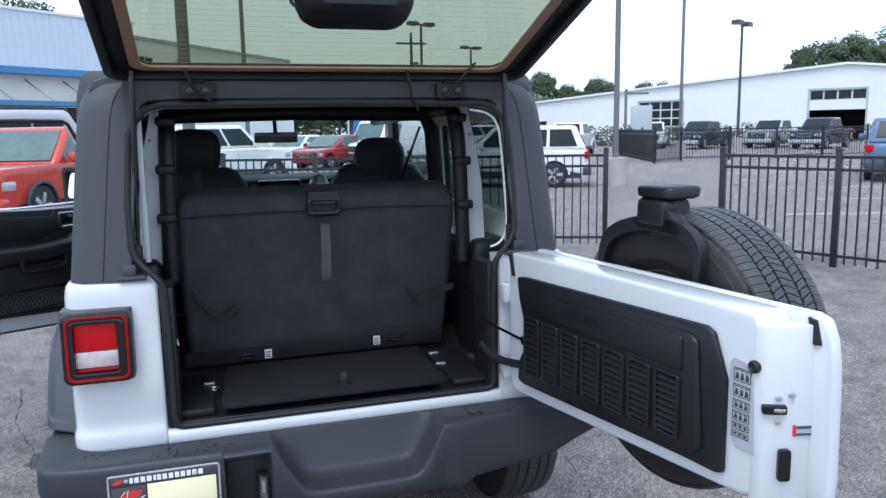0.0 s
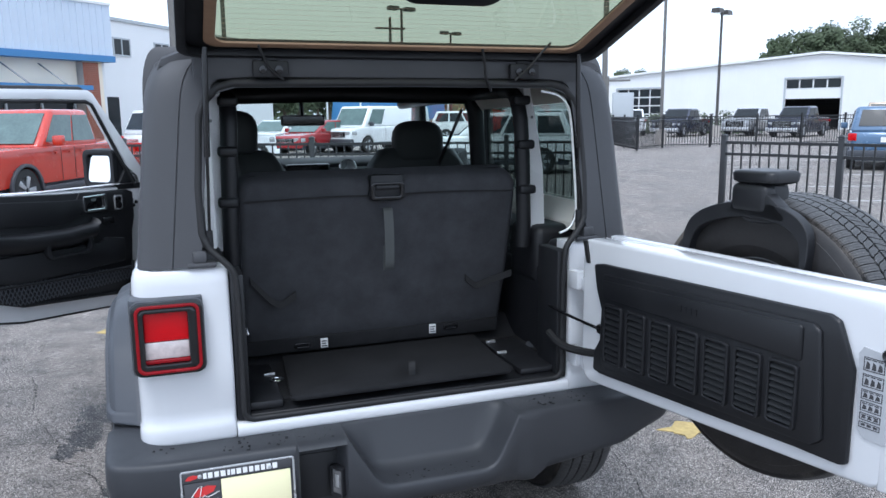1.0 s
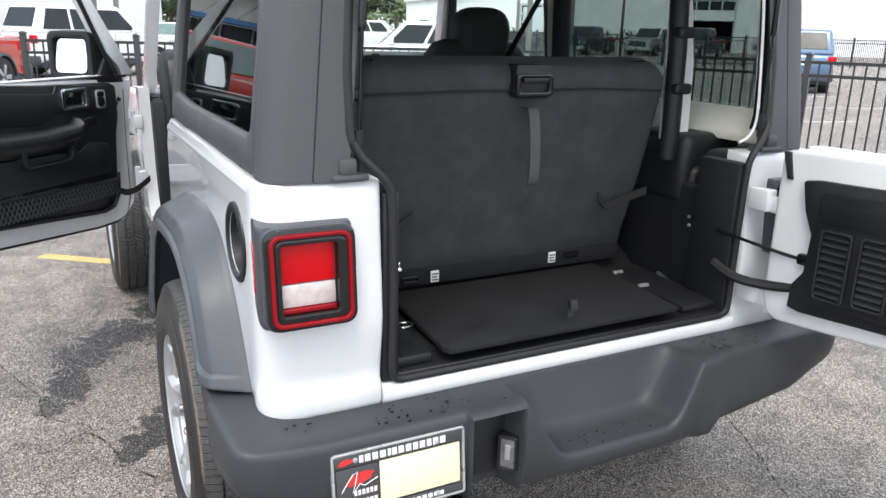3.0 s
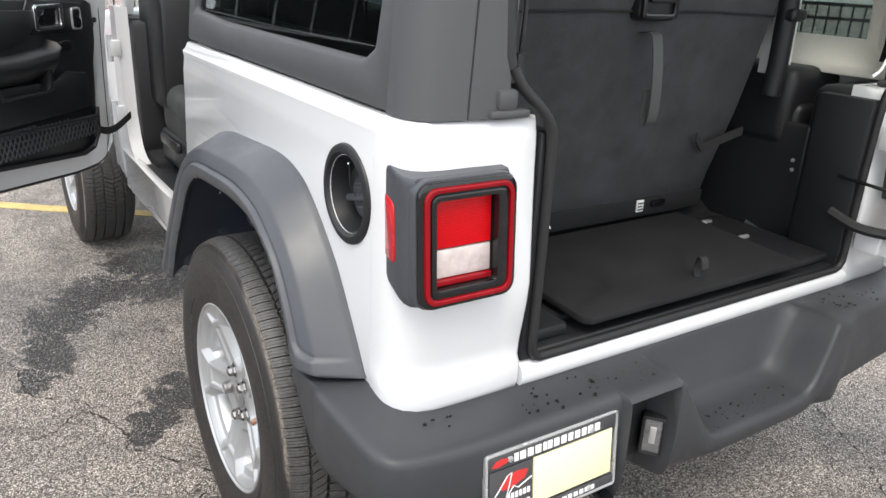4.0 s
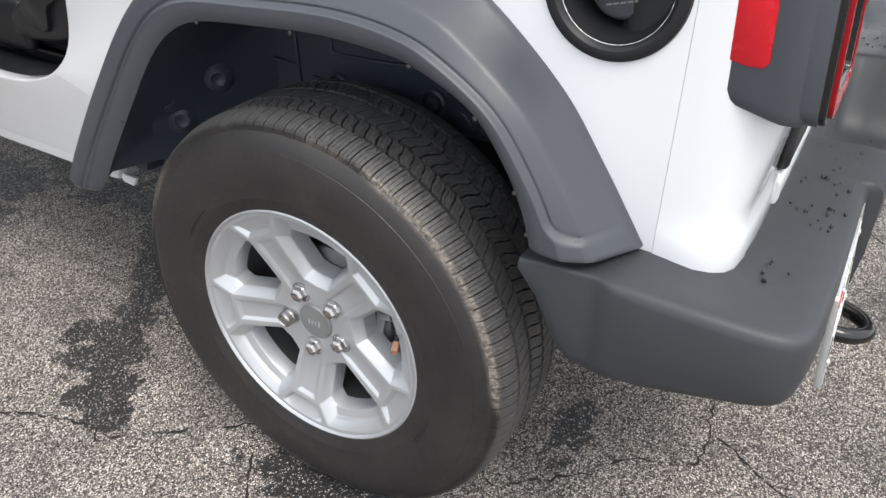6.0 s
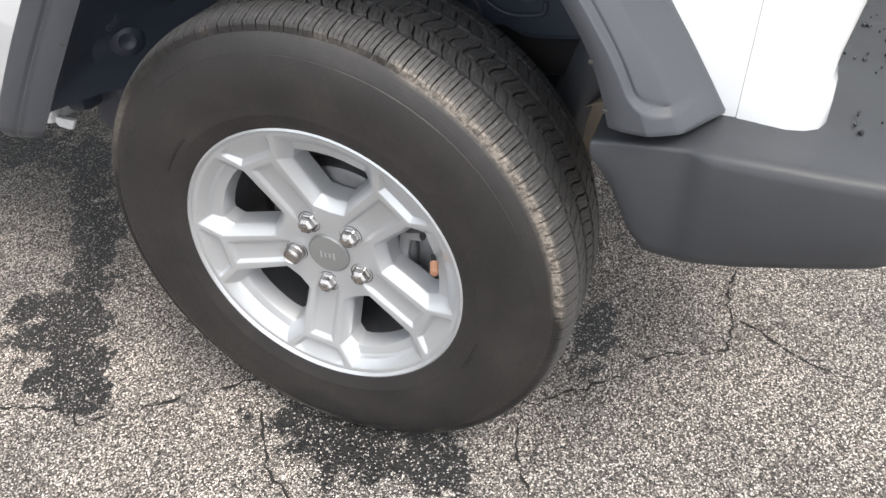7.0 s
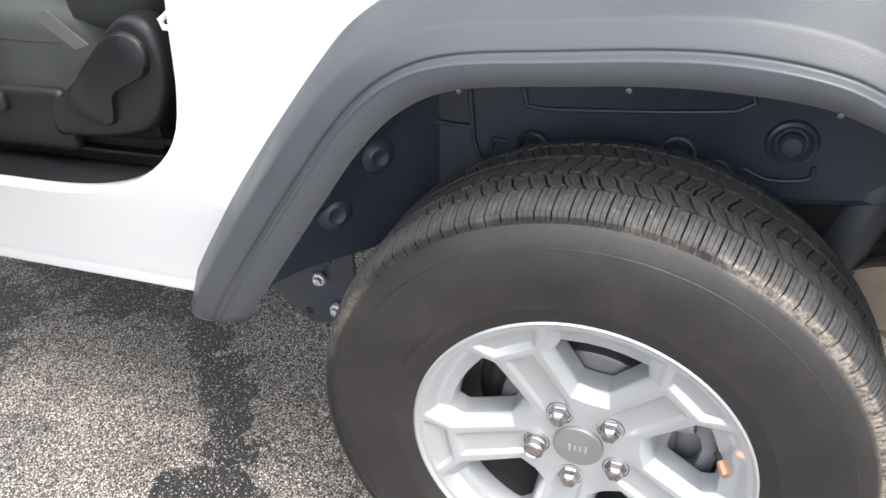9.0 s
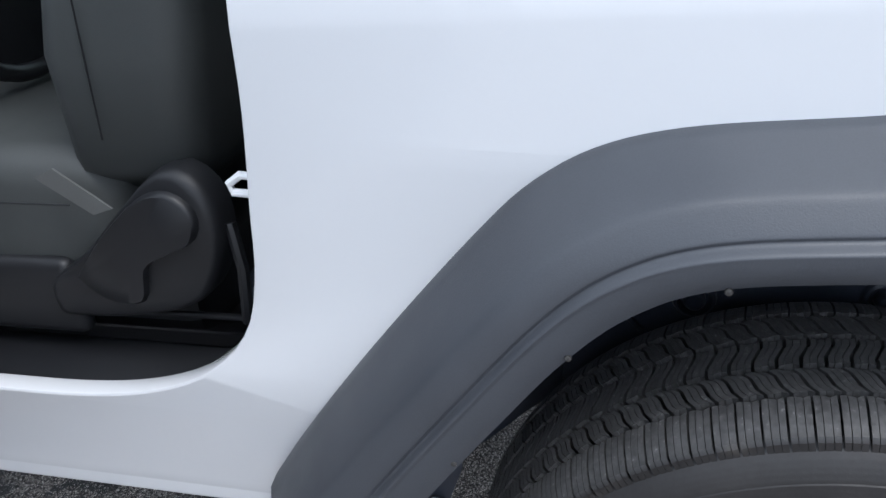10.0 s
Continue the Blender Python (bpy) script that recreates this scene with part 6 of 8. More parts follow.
part("armrest", loft([[(u, y, z) for y, z in ((0.015, z0), (0.045, z0 + 0.015), (0.072, z0 + 0.05), (0.074, z0 + 0.075), (0.060, z0 + 0.09), (0.015, z0 + 0.10))] for u, z0 in ((0.42, 1.02), (0.44, 0.995), (0.60, 0.985), (0.80, 0.99), (0.96, 1.01), (0.975, 1.03))]), BLACK, dr, smooth=50)
part("pull_pocket", frame_prism(rounded(0.46, 0.72, 0.955, 1.045, 0.03), rounded(0.48, 0.70, 0.965, 1.03, 0.025), "y", 0.02, 0.062, 0.006), BLACK, dr)
part("lower_pad", prism([(0.25, 0.87), (0.24, 0.99), (0.36, 1.01), (0.40, 0.985), (0.98, 1.0), (0.99, 0.90), (0.86, 0.865)], "y", 0.018, 0.036, 0.012), BLACK, dr)
hb = part("handle_bezel", prism([(0.20, 1.165), (0.22, 1.225), (0.49, 1.245), (0.515, 1.20), (0.49, 1.135), (0.24, 1.125)], "y", 0.016, 0.026, 0.006), BLACK, dr)
part("inner_handle", frame_prism(rounded(0.338, 0.478, 1.145, 1.228, 0.014), rounded(0.354, 0.462, 1.160, 1.214, 0.010), "y", 0.024, 0.036, 0.003), CHROME, hb, "chrome inner door handle")
part("handle_cup", box(0.356, 0.460, 0.022, 0.028, 1.162, 1.212, 0.002), GLOSS, hb)
part("lock_button", frame_prism(rounded(0.238, 0.290, 1.138, 1.212, 0.012), rounded(0.245, 0.283, 1.146, 1.204, 0.010), "y", 0.024, 0.032, 0.002), CHROMEW, hb)
part("mirror_dial", lathe([(0, 0.019), (-0.008, 0.018), (-0.009, 0.001)], 20), GLOSS, hb, at=pose(0.264, 0.026, 1.162, 0, 0, -90))
part("lock_switch", box(0.248, 0.280, 0.024, 0.033, 1.186, 1.203, 0.003), GLOSS, hb)
part("memory_switch", box(0.295, 0.365, 0.016, 0.028, 1.072, 1.108, 0.012, 3), GLOSS, dr)
net = bmesh.new()


def pocket_top(u):
    return 0.842 + 0.048 * (u - 0.2)


def pocket_foot(u):
    return max(0.712 + 0.10 * max(0.0, u - 0.30), 0.712 + 0.5 * max(0.0, 0.27 - u), 0.764 + 0.55 * max(0.0, u - 0.88))


for k in range(-9, 42):
    for d in (-1, 1):
        run = []
        for i in range(25):
            z = 0.70 + 0.19 * i / 24
            u = 0.2 + k * 0.021 + (d * 0.55 * (z - 0.79))
            if 0.215 < u < 0.975 and pocket_foot(u) < z < pocket_top(u):
                run.append((u, 0.031 + 0.006 * math.sin(math.pi * i / 24), z))
        if len(run) > 1:
            tube([run[0], run[len(run) // 2], run[-1]] if len(run) > 2 else run, 0.0024, 4, bm=net)
part("map_net", net, TRIM, dr, "black mesh map pocket")
part("net_rim", tube([(0.215, 0.034, 0.83), (0.4, 0.036, 0.838), (0.7, 0.036, 0.852), (0.985, 0.034, 0.868)], 0.006, 8), BLACK, dr)
part("net_rim", tube([(0.195, 0.022, 0.86), (0.205, 0.026, 0.77), (0.24, 0.026, 0.722), (0.30, 0.026, 0.710), (0.84, 0.026, 0.764), (0.93, 0.026, 0.795), (0.985, 0.026, 0.85)], 0.008, 8), BLACK, dr)
part("door_seal", tube([(u, -0.020, v) for u, v in [(0.075, 1.20), (0.085, 0.95), (0.09, 0.73), (0.12, 0.655), (0.18, 0.638), (0.30, 0.638), (0.82, 0.680), (0.95, 0.707), (1.04, 0.79), (1.065, 0.90)]], 0.009, 8), RUBBER, dr)
for u, v in ((0.145, 1.175), (0.115, 1.160), (0.135, 1.145)):
    part("hinge_screw", lathe([(0, 0.010), (-0.006, 0.009), (-0.007, 0.001)], 12), BLACK, dr, at=pose(u, -0.008, v, 0, 0, -90))
mr = part("door_mirror", box(0.09, 0.205, -0.245, -0.025, 1.235, 1.440, 0.03, 3), BLACK, dr, "black door mirror")
part("mirror_foot", prism([(0.06, 1.22), (0.08, 1.30), (0.15, 1.36), (0.20, 1.28), (0.24, 1.225)], "y", -0.05, -0.012, 0.008), BLACK, dr)
mg = prism(rounded(-0.212, -0.058, 1.270, 1.406, 0.022), "x", 0.2150, 0.2175)
for v in mg.verts:
    v.co.x -= 0.13 * (v.co.z - 1.338)
part("mirror_glass", mg, MIRROR, mr, "mirror showing the pale sky", smooth=0)
part("mirror_rim", frame_prism(rounded(-0.243, -0.027, 1.238, 1.438, 0.034), rounded(-0.218, -0.052, 1.264, 1.412, 0.025), "x", 0.19, 0.228, 0.004), BLACK, mr)
part("check_strap", loft([[(x, y, z - 0.014), (x, y, z + 0.014), (x + 0.002, y + 0.002, z + 0.014), (x + 0.002, y + 0.002, z - 0.014)] for x, y, z in smooth_line([(-0.78, 1.52, 0.80), (-0.85, 1.46, 0.765), (-0.90, 1.425, 0.765), (-0.945, 1.405, 0.80)], 16)]), STRAP, jeep, "black fabric door check strap")
for z in (0.80, 1.05):
    hg = part("door_hinge", box(-0.825, -0.785, 1.545, 1.595, z - 0.03, z + 0.03, 0.006), WHITE, jeep)
    part("hinge_pin", tube([(-0.825, 1.565, z - 0.05), (-0.825, 1.565, z + 0.05)], 0.012, 10), WHITE, hg)
part("door_post", loft([[(-0.795, y, z), (-0.748, y, z), (-0.748, 1.66, z), (-0.795, 1.66, z)] for y, z in ((1.38, 0.632), (1.44, 0.645), (1.49, 0.67), (1.52, 0.72), (1.55, 0.80), (1.565, 1.20))]), WHITE, jeep)
part("kick_panel", box(-0.747, -0.30, 1.50, 1.66, 0.60, 1.15, 0.02), BLACK, jeep)
part("footwell_mat", box(-0.74, -0.10, 1.30, 1.60, 0.60, 0.66, 0.02), CARPET, jeep)

# ---- tailgate, swung open past square ----
GATE = Matrix(((0.148, 0.989, 0, 0.545), (-0.989, 0.148, 0, -0.76), (0, 0, 1, 0), (0, 0, 0, 1)))
# local: x along the gate from its hinges, y outward, z up
tg = part("tailgate", prism([(0.0, 0.755), (-0.015, 0.80), (-0.015, 1.19), (0.0, 1.205), (0.30, 1.21), (0.80, 1.212), (0.98, 1.212), (0.995, 1.19), (1.00, 0.90), (0.995, 0.810), (0.97, 0.797), (0.03, 0.740)], "y", 0.0, 0.10, 0.014, 3), WHITE, jeep, "open white tailgate with black ribbed inner panel", at=GATE)
part("gate_skin", prism([(-0.02, 0.715), (-0.02, 1.195), (0.0, 1.209), (0.5, 1.2125), (1.045, 1.2125), (1.072, 1.203), (1.088, 1.165), (1.096, 1.12), (1.100, 1.05), (1.104, 0.85), (1.102, 0.80), (1.085, 0.785)], "y", 0.10, 0.135, 0.010, 2), WHITE, tg, smooth=40)
part("gate_end", prism([(0.99, 0.0), (1.01, 0.004), (1.03, 0.03), (1.045, 0.08), (1.055, 0.105), (0.985, 0.105), (0.985, 0.0)], "z", 0.80, 1.190, 0.005), WHITE, tg, smooth=50)
panel = [(0.06, 1.135), (0.10, 1.142), (0.86, 1.160), (0.885, 1.150), (0.905, 1.10), (0.925, 1.05), (0.925, 0.835), (0.905, 0.828), (0.80, 0.826), (0.10, 0.790), (0.065, 0.797), (0.068, 0.86), (0.095, 0.90), (0.10, 1.0), (0.075, 1.06)]
gpn = part("trim_panel", prism(panel, "y", -0.018, 0.0, 0.007), BLACK, tg, "black moulded tailgate trim panel")
part("panel_frame", prism([(0.115, 1.115), (0.83, 1.135), (0.85, 1.12), (0.87, 0.872), (0.845, 0.852), (0.13, 0.818), (0.115, 0.84)], "y", -0.030, -0.014, 0.007), BLACK, gpn)
part("upper_band", prism([(0.125, 1.098), (0.805, 1.125), (0.812, 1.118), (0.812, 1.046), (0.805, 1.040), (0.125, 1.045)], "y", -0.037, -0.025, 0.005), BLACK, gpn)
mk = bmesh.new()
for i in range(4):
    box(0.44 + i * 0.018, 0.45 + i * 0.018, -0.039, -0.036, 1.075, 1.092, bm=mk)
part("panel_mark", mk, BLACK, gpn)
for k in range(7):
    u0 = 0.135 + k * 0.0985
    zt, zb = 1.030, 0.846 + 0.0042 * k
    part("vent_surround", frame_prism(rounded(u0, u0 + 0.082, zb, zt, 0.012), rounded(u0 + 0.008, u0 + 0.074, zb + 0.008, zt - 0.008, 0.008), "y", -0.040, -0.024, 0.003), BLACK, gpn)
    sl = bmesh.new()
    m = 9
    for i in range(m):
        z = zb + 0.018 + (zt - zb - 0.036) * i / (m - 1)
        prism([(-0.039, z - 0.004), (-0.030, z + 0.006), (-0.026, z + 0.004), (-0.034, z - 0.007)], "x", u0 + 0.009, u0 + 0.073, bm=sl)
    part("vent_slat", sl, BLACK, gpn, smooth=0)
# label, latch and small fittings on the gate's inner end
lab = part("gate_label", prism([(0.926, 1.09), (0.936, 1.105), (0.972, 1.10), (0.989, 1.065), (0.998, 0.905), (0.952, 0.905), (0.934, 0.925)], "y", -0.0035, 0.002, 0.0), STICK, tg, "silver label with small dark diagrams")
for z0, z1 in ((1.055, 1.085), (1.020, 1.048), (0.992, 1.014), (0.966, 0.988), (0.946, 0.962), (0.929, 0.942)):
    part("label_diagram", frame_prism([(0.938, z0), (0.984, z0 + 0.001), (0.984, z1), (0.938, z1)], [(0.9395, z0 + 0.0015), (0.9825, z0 + 0.0025), (0.9825, z1 - 0.0015), (0.9395, z1 - 0.0015)], "y", -0.0045, -0.0025), INK, lab, smooth=0)
    fine_print = bmesh.new()
    for k in range(3):
        u = 0.942 + 0.0135 * k
        prism([(u, z0 + 0.004), (u + 0.010, z0 + 0.005), (u + 0.009, z0 + 0.55 * (z1 - z0)), (u + 0.003, z0 + 0.7 * (z1 - z0))], "y", -0.0043, -0.0025, bm=fine_print)
        box(u, u + 0.010, -0.0043, -0.0025, z1 - 0.0055, z1 - 0.0035, bm=fine_print)
    tagged(part("label_print", fine_print, INK, lab, smooth=0), kind="stuff")
part("gate_bumper", lathe([(0.02, 0.014), (-0.004, 0.014), (-0.008, 0.010), (-0.004, 0.006), (-0.004, 0.001)], 16), RUBBER, tg, at=pose(0.990, -0.002, 1.098, 0, 0, 90))
part("gate_latch", prism(rounded(-0.026, 0.024, -0.010, 0.010, 0.005), "y", -0.007, 0.01, 0.002), GLOSS, tg, "black latch with chrome jaw", at=pose(1.027, 0.021, 1.012, 0, 0, 56))
part("latch_jaw", box(-0.004, 0.020, -0.010, -0.005, -0.004, 0.004, 0.0015), CHROME, tg, at=pose(1.027, 0.021, 1.012, 0, 0, 56))
for x, y, z in ((1.031, 0.027, 1.037), (1.042, 0.053, 1.043), (1.031, 0.027, 0.985)):
    part("latch_screw", lathe([(0.004, 0.007), (-0.004, 0.006), (-0.005, 0.001)], 12), CHROMEW, tg, at=pose(x, y, z, 0, 0, 150))
part("lower_slot", prism(rounded(-0.013, 0.013, -0.035, 0.035, 0.006), "y", -0.008, 0.01, 0.001), GLOSS, tg, at=pose(1.038, 0.042, 0.889, 0, 0, 66))
part("warning_tag", box(-0.02, 0.02, -0.004, 0.004, -0.012, 0.012, 0.001), STICK, tg, "small red and grey warning label", at=pose(1.046, 0.082, 0.962, 0, 0, 66))
part("tag_bar", box(-0.020, -0.014, -0.006, 0.003, -0.012, 0.012), REDINK, tg, at=pose(1.046, 0.082, 0.962, 0, 0, 66))
part("tag_bar", box(-0.012, 0.018, -0.006, 0.003, 0.005, 0.010), INK, tg, at=pose(1.046, 0.082, 0.962, 0, 0, 66))
part("tag_bar", box(-0.012, 0.018, -0.006, 0.003, -0.010, -0.006), INK, tg, at=pose(1.046, 0.082, 0.962, 0, 0, 66))
part("foam_pad", prism([(1.036, 1.204), (1.056, 1.200), (1.070, 1.150), (1.052, 1.148)], "y", 0.094, 0.1005), RUBBER, tg)
part("foam_pad", prism([(-0.01, 1.20), (0.01, 1.20), (0.025, 1.13), (0.01, 1.13)], "y", -0.006, 0.004, 0.001), RUBBER, tg)
for z in (1.06, 0.80):
    hg = bmesh.new()
    box(0.535, 0.572, -0.725, -0.66, z - 0.030, z + 0.030, 0.006, bm=hg)
    box(0.550, 0.590, -0.785, -0.722, z - 0.032, z + 0.014, 0.006, bm=hg)
    h_ = part("gate_hinge", hg, WHITE, jeep, "white painted tailgate hinge")
    part("hinge_pin", tube([(0.575, -0.74, z - 0.055), (0.575, -0.74, z + 0.055)], 0.012, 12), WHITE, h_)
    part("pin_cap", tube([(0.575, -0.74, z + 0.05), (0.575, -0.74, z + 0.062)], 0.010, 10), ALLOY_IN, h_)
part("gate_check", tube(smooth_line([(0.50, -0.60, 0.955), (0.515, -0.70, 0.945), (0.545, -0.79, 0.932), (0.560, -0.845, 0.928)], 14), 0.005, 6), GLOSS, jeep)
part("check_end", box(0.545, 0.575, -0.865, -0.83, 0.915, 0.945, 0.006), GLOSS, jeep)
part("gate_harness", tube(smooth_line([(0.50, -0.60, 0.86), (0.51, -0.68, 0.835), (0.545, -0.77, 0.835), (0.565, -0.85, 0.85)], 14), 0.014, 8), RUBBER, jeep, "black corrugated wiring sleeve")

# spare wheel on the outside of the gate
sp = copy_part(first, GATE @ pose(0.497, 0.300, 0.980, 12, 0, -90))
for o in list(sp.children):
    if o.name.startswith(("brake", "dust")):
        bpy.data.objects.remove(o)
sp.name = "spare_wheel"
sp["label"] = "spare wheel with black tyre on the tailgate"
cr = bmesh.new()
arch = smooth_line([(0.262, 0, 1.10), (0.262, 0, 1.22), (0.29, 0, 1.295), (0.37, 0, 1.340), (0.49, 0, 1.362), (0.60, 0, 1.352), (0.665, 0, 1.31), (0.675, 0, 1.24), (0.655, 0, 1.12)], 40)
loft([[(p.x, 0.145, p.z), (p.x, 0.175, p.z), (0.485 + (p.x - 0.485) * 0.88, 0.178, 1.10 + (p.z - 1.10) * 0.84), (0.485 + (p.x - 0.485) * 0.88, 0.145, 1.10 + (p.z - 1.10) * 0.84)] for p in arch], bm=cr)
box(0.43, 0.55, 0.14, 0.19, 1.33, 1.41, 0.02, 3, bm=cr)
prism([(0.40, 1.32), (0.46, 1.40), (0.53, 1.40), (0.62, 1.33), (0.60, 1.31)], "y", 0.145, 0.19, 0.01, bm=cr)
carrier = part("spare_carrier", round_edges(cr, 0.002, 1, 60), BLACK, tg, "black plastic spare wheel carrier")
part("brake_lamp_housing", loft([[(u, y, z) for u, y in rounded(0.425 + e, 0.566 - e, 0.140 + e, 0.265 - e, 0.025, 4)] for z, e in ((1.408, 0.012), (1.414, 0.002), (1.434, 0.0), (1.441, 0.004), (1.444, 0.02))]), BLACK, tg, "black third brake lamp housing", smooth=50)
part("carrier_neck", box(0.45, 0.55, 0.16, 0.24, 1.30, 1.41, 0.02), BLACK, tg)
part("carrier_plate", prism([(0.28, 0.85), (0.28, 1.06), (0.36, 1.13), (0.58, 1.13), (0.66, 1.06), (0.66, 0.85)], "y", 0.13, 0.165, 0.01), BLACK, tg)
part("camera_pod", box(0.46, 0.56, 0.165, 0.22, 1.14, 1.19, 0.015), CHROMEW, tg)

# ---- fences ----
FENCE = surface("black_fence_paint", (0.016, 0.017, 0.019), 0.4, 0, 0.15, 200, 5, 0.05)


def fence_run(name, a, c, h, panel=1.37, spacing=0.114, post=0.032, label="black steel picket fence", ends=True):
    """A picket fence from a to c on the ground: posts, two upper rails, one lower rail, pickets."""
    a, c = Vector((*a, 0)), Vector((*c, 0))
    d = (c - a)
    L = d.length
    at = Matrix.Translation(a) @ Matrix.Rotation(math.atan2(d.y, d.x), 4, "Z")
    f = thing(name, label, "fence", at)
    n = max(1, round(L / panel))
    step = L / n
    post_ob = None
    for i in range(n + 1):
        if post_ob is None:
            b = box(-post, post, -post, post, 0, h + 0.05, 0.004)
            loft([[(x * k, y * k, z) for x, y in ((-post * 1.15, -post * 1.15), (post * 1.15, -post * 1.15), (post * 1.15, post * 1.15), (-post * 1.15, post * 1.15))] for z, k in ((h + 0.05, 1), (h + 0.065, 1), (h + 0.085, 0.4))], bm=b)
            post_ob = part("post", b, FENCE, f)
        else:
            share(post_ob, pose(i * step, 0, 0), f)
    for z in (h - 0.02, h - 0.16, 0.13):
        part("rail", box(post, L - post, -0.014, 0.014, z - 0.017, z + 0.017), FENCE, f, smooth=0)
    per = max(1, round(step / spacing))
    pick = None
    for i in range(n):
        for k in range(1, per):
            x = i * step + k * step / per
            if pick is None:
                pick = part("picket", box(-0.0085, 0.0085, -0.0085, 0.0085, 0.04, h - 0.003), FENCE, f, at=pose(x, 0, 0), smooth=0)
            else:
                share(pick, pose(x, 0, 0), f)
    return f


fence_run("fence", (5.77, 4.95), (7.85, -0.2), 1.25)
fence_run("fence", (4.72, 6.00), (-1.35, 8.55), 1.25)

# ---- generic parked vehicles ----
GLASSV = surface("dark_vehicle_glass", (0.018, 0.022, 0.025), 0.10, 0, 0.2, 20, 3, 0.0, spec=0.28)
GLASSG = surface("pale_green_vehicle_glass", (0.10, 0.15, 0.145), 0.08, 0, 0.25, 20, 3, 0.0, spec=0.5)
VTYRE = surface("vehicle_tyre", (0.02, 0.02, 0.02), 0.8, 0, 0.2, 60, 6, 0.1)
LAMPW = surface("headlamp_lens", (0.40, 0.41, 0.42), 0.15, 0.2, 0.1, 60, 8, 0.0, coat=1.0)
PAINTS = {}


def paint(name, colour, metal=0.0):
    if name not in PAINTS:
        PAINTS[name] = surface(name, colour, 0.25, metal, 0.03, 400, 3, 0.0, coat=0.8, rough_vary=0.04)
    return PAINTS[name]


def quad_on(face, u0, u1, v0, v1, off):
    """A pane on a four-cornered face (low-left, low-right, top-right, top-left), as a thin slab."""
    a, b, c, d = [Vector(p) for p in face]

    def at(u, v):
        return a.lerp(b, u).lerp(d.lerp(c, u), v)
    q = [at(u0, v0), at(u1, v0), at(u1, v1), at(u0, v1)]
    nrm = (q[1] - q[0]).cross(q[3] - q[0]).normalized()
    return loft([[tuple(p + nrm * off) for p in q], [tuple(p - nrm * 0.01) for p in q]])


def vehicle(name, label, category, col, at, L=4.7, W=1.85, H=1.7, kind="suv", glass=None, group=""):
    """A parked car, facing local -y, standing at its middle."""
    glass = glass or GLASSV
    v = thing(name, label, category, at, group)
    belt = {"suv": 0.62, "pickup": 0.62, "van": 0.56, "sedan": 0.63}[kind] * H
    r = 0.21 * H if kind != "van" else 0.17 * H
    y0, y1 = -L / 2, L / 2
    wf, wr = y0 + 0.19 * L, y1 - 0.21 * L
    zb = 0.16 * H + 0.06

    def archy(yc):
        return [(yc + (r + 0.06) * math.cos(radians(a)), r + (r + 0.06) * math.sin(radians(a))) for a in (170, 140, 110, 90, 70, 40, 10)]
    hood = {"suv": 0.60, "pickup": 0.61, "van": 0.53, "sedan": 0.58}[kind] * H
    nose = hood - 0.10
    cab0 = y0 + {"suv": 0.26, "pickup": 0.28, "van": 0.14, "sedan": 0.24}[kind] * L
    side = [(y0 + 0.02, zb + 0.05), (y0, 0.5 * (zb + nose)), (y0 + 0.04, nose), (y0 + 0.14, hood - 0.02), (cab0, belt)]
    if kind == "pickup":
        cab1 = y0 + 0.66 * L
        side += [(cab1, belt), (y1 - 0.02, belt + 0.03), (y1, belt), (y1, zb + 0.15)]
    else:
        cab1 = y1 - (0.06 if kind != "sedan" else 0.12 * L)
        side += [(y1 - 0.10, belt), (y1 - 0.02, belt - 0.12), (y1, zb + 0.12)]
    side += [(y1 - 0.03, zb)] + archy(wr)[::-1] + archy(wf)[::-1]
    shell = prism(side, "x", -W / 2, W / 2, 0.06, 3)
    for vert in shell.verts:
        # the nose and tail draw in a little in plan, the sills tuck under
        far_ = max(0.0, (abs(vert.co.y) - 0.36 * L) / (0.14 * L))
        vert.co.x *= (1 - 0.10 * far_ ** 2) * (1 - 0.05 * max(0.0, (belt - 0.25 - vert.co.z) / belt))
    body = part("body", shell, col, v, smooth=50)
    fs = {"suv": 0.16, "pickup": 0.13, "van": 0.10, "sedan": 0.22}[kind] * L
    rs = {"suv": 0.07, "pickup": 0.03, "van": 0.02, "sedan": 0.16}[kind] * L
    lo = [(-W / 2 + 0.03, cab0), (W / 2 - 0.03, cab0), (W / 2 - 0.03, cab1), (-W / 2 + 0.03, cab1)]
    tin = 0.16 if kind != "van" else 0.10
    hi = [(-W / 2 + tin, cab0 + fs), (W / 2 - tin, cab0 + fs), (W / 2 - tin, cab1 - rs), (-W / 2 + tin, cab1 - rs)]
    cabin = loft([[(x, y, belt - 0.03) for x, y in lo], [(x, y, H) for x, y in hi]])
    part("cabin", round_edges(cabin, 0.09, 4), col, v, smooth=50)
    P = [(x, y, belt) for x, y in lo]
    Q = [(x, y, H) for x, y in hi]
    part("windscreen", quad_on((P[0], P[1], Q[1], Q[0]), 0.07, 0.93, 0.08, 0.88, 0.012), glass, v, smooth=0)
    if kind != "van":
        part("rear_window", quad_on((P[2], P[3], Q[3], Q[2]), 0.1, 0.9, 0.2, 0.86, 0.012), glass, v, smooth=0)
    spans = {"suv": ((0.07, 0.36), (0.39, 0.66), (0.69, 0.93)), "pickup": ((0.08, 0.50), (0.54, 0.93)), "van": ((0.05, 0.24),), "sedan": ((0.10, 0.48), (0.52, 0.90))}[kind]
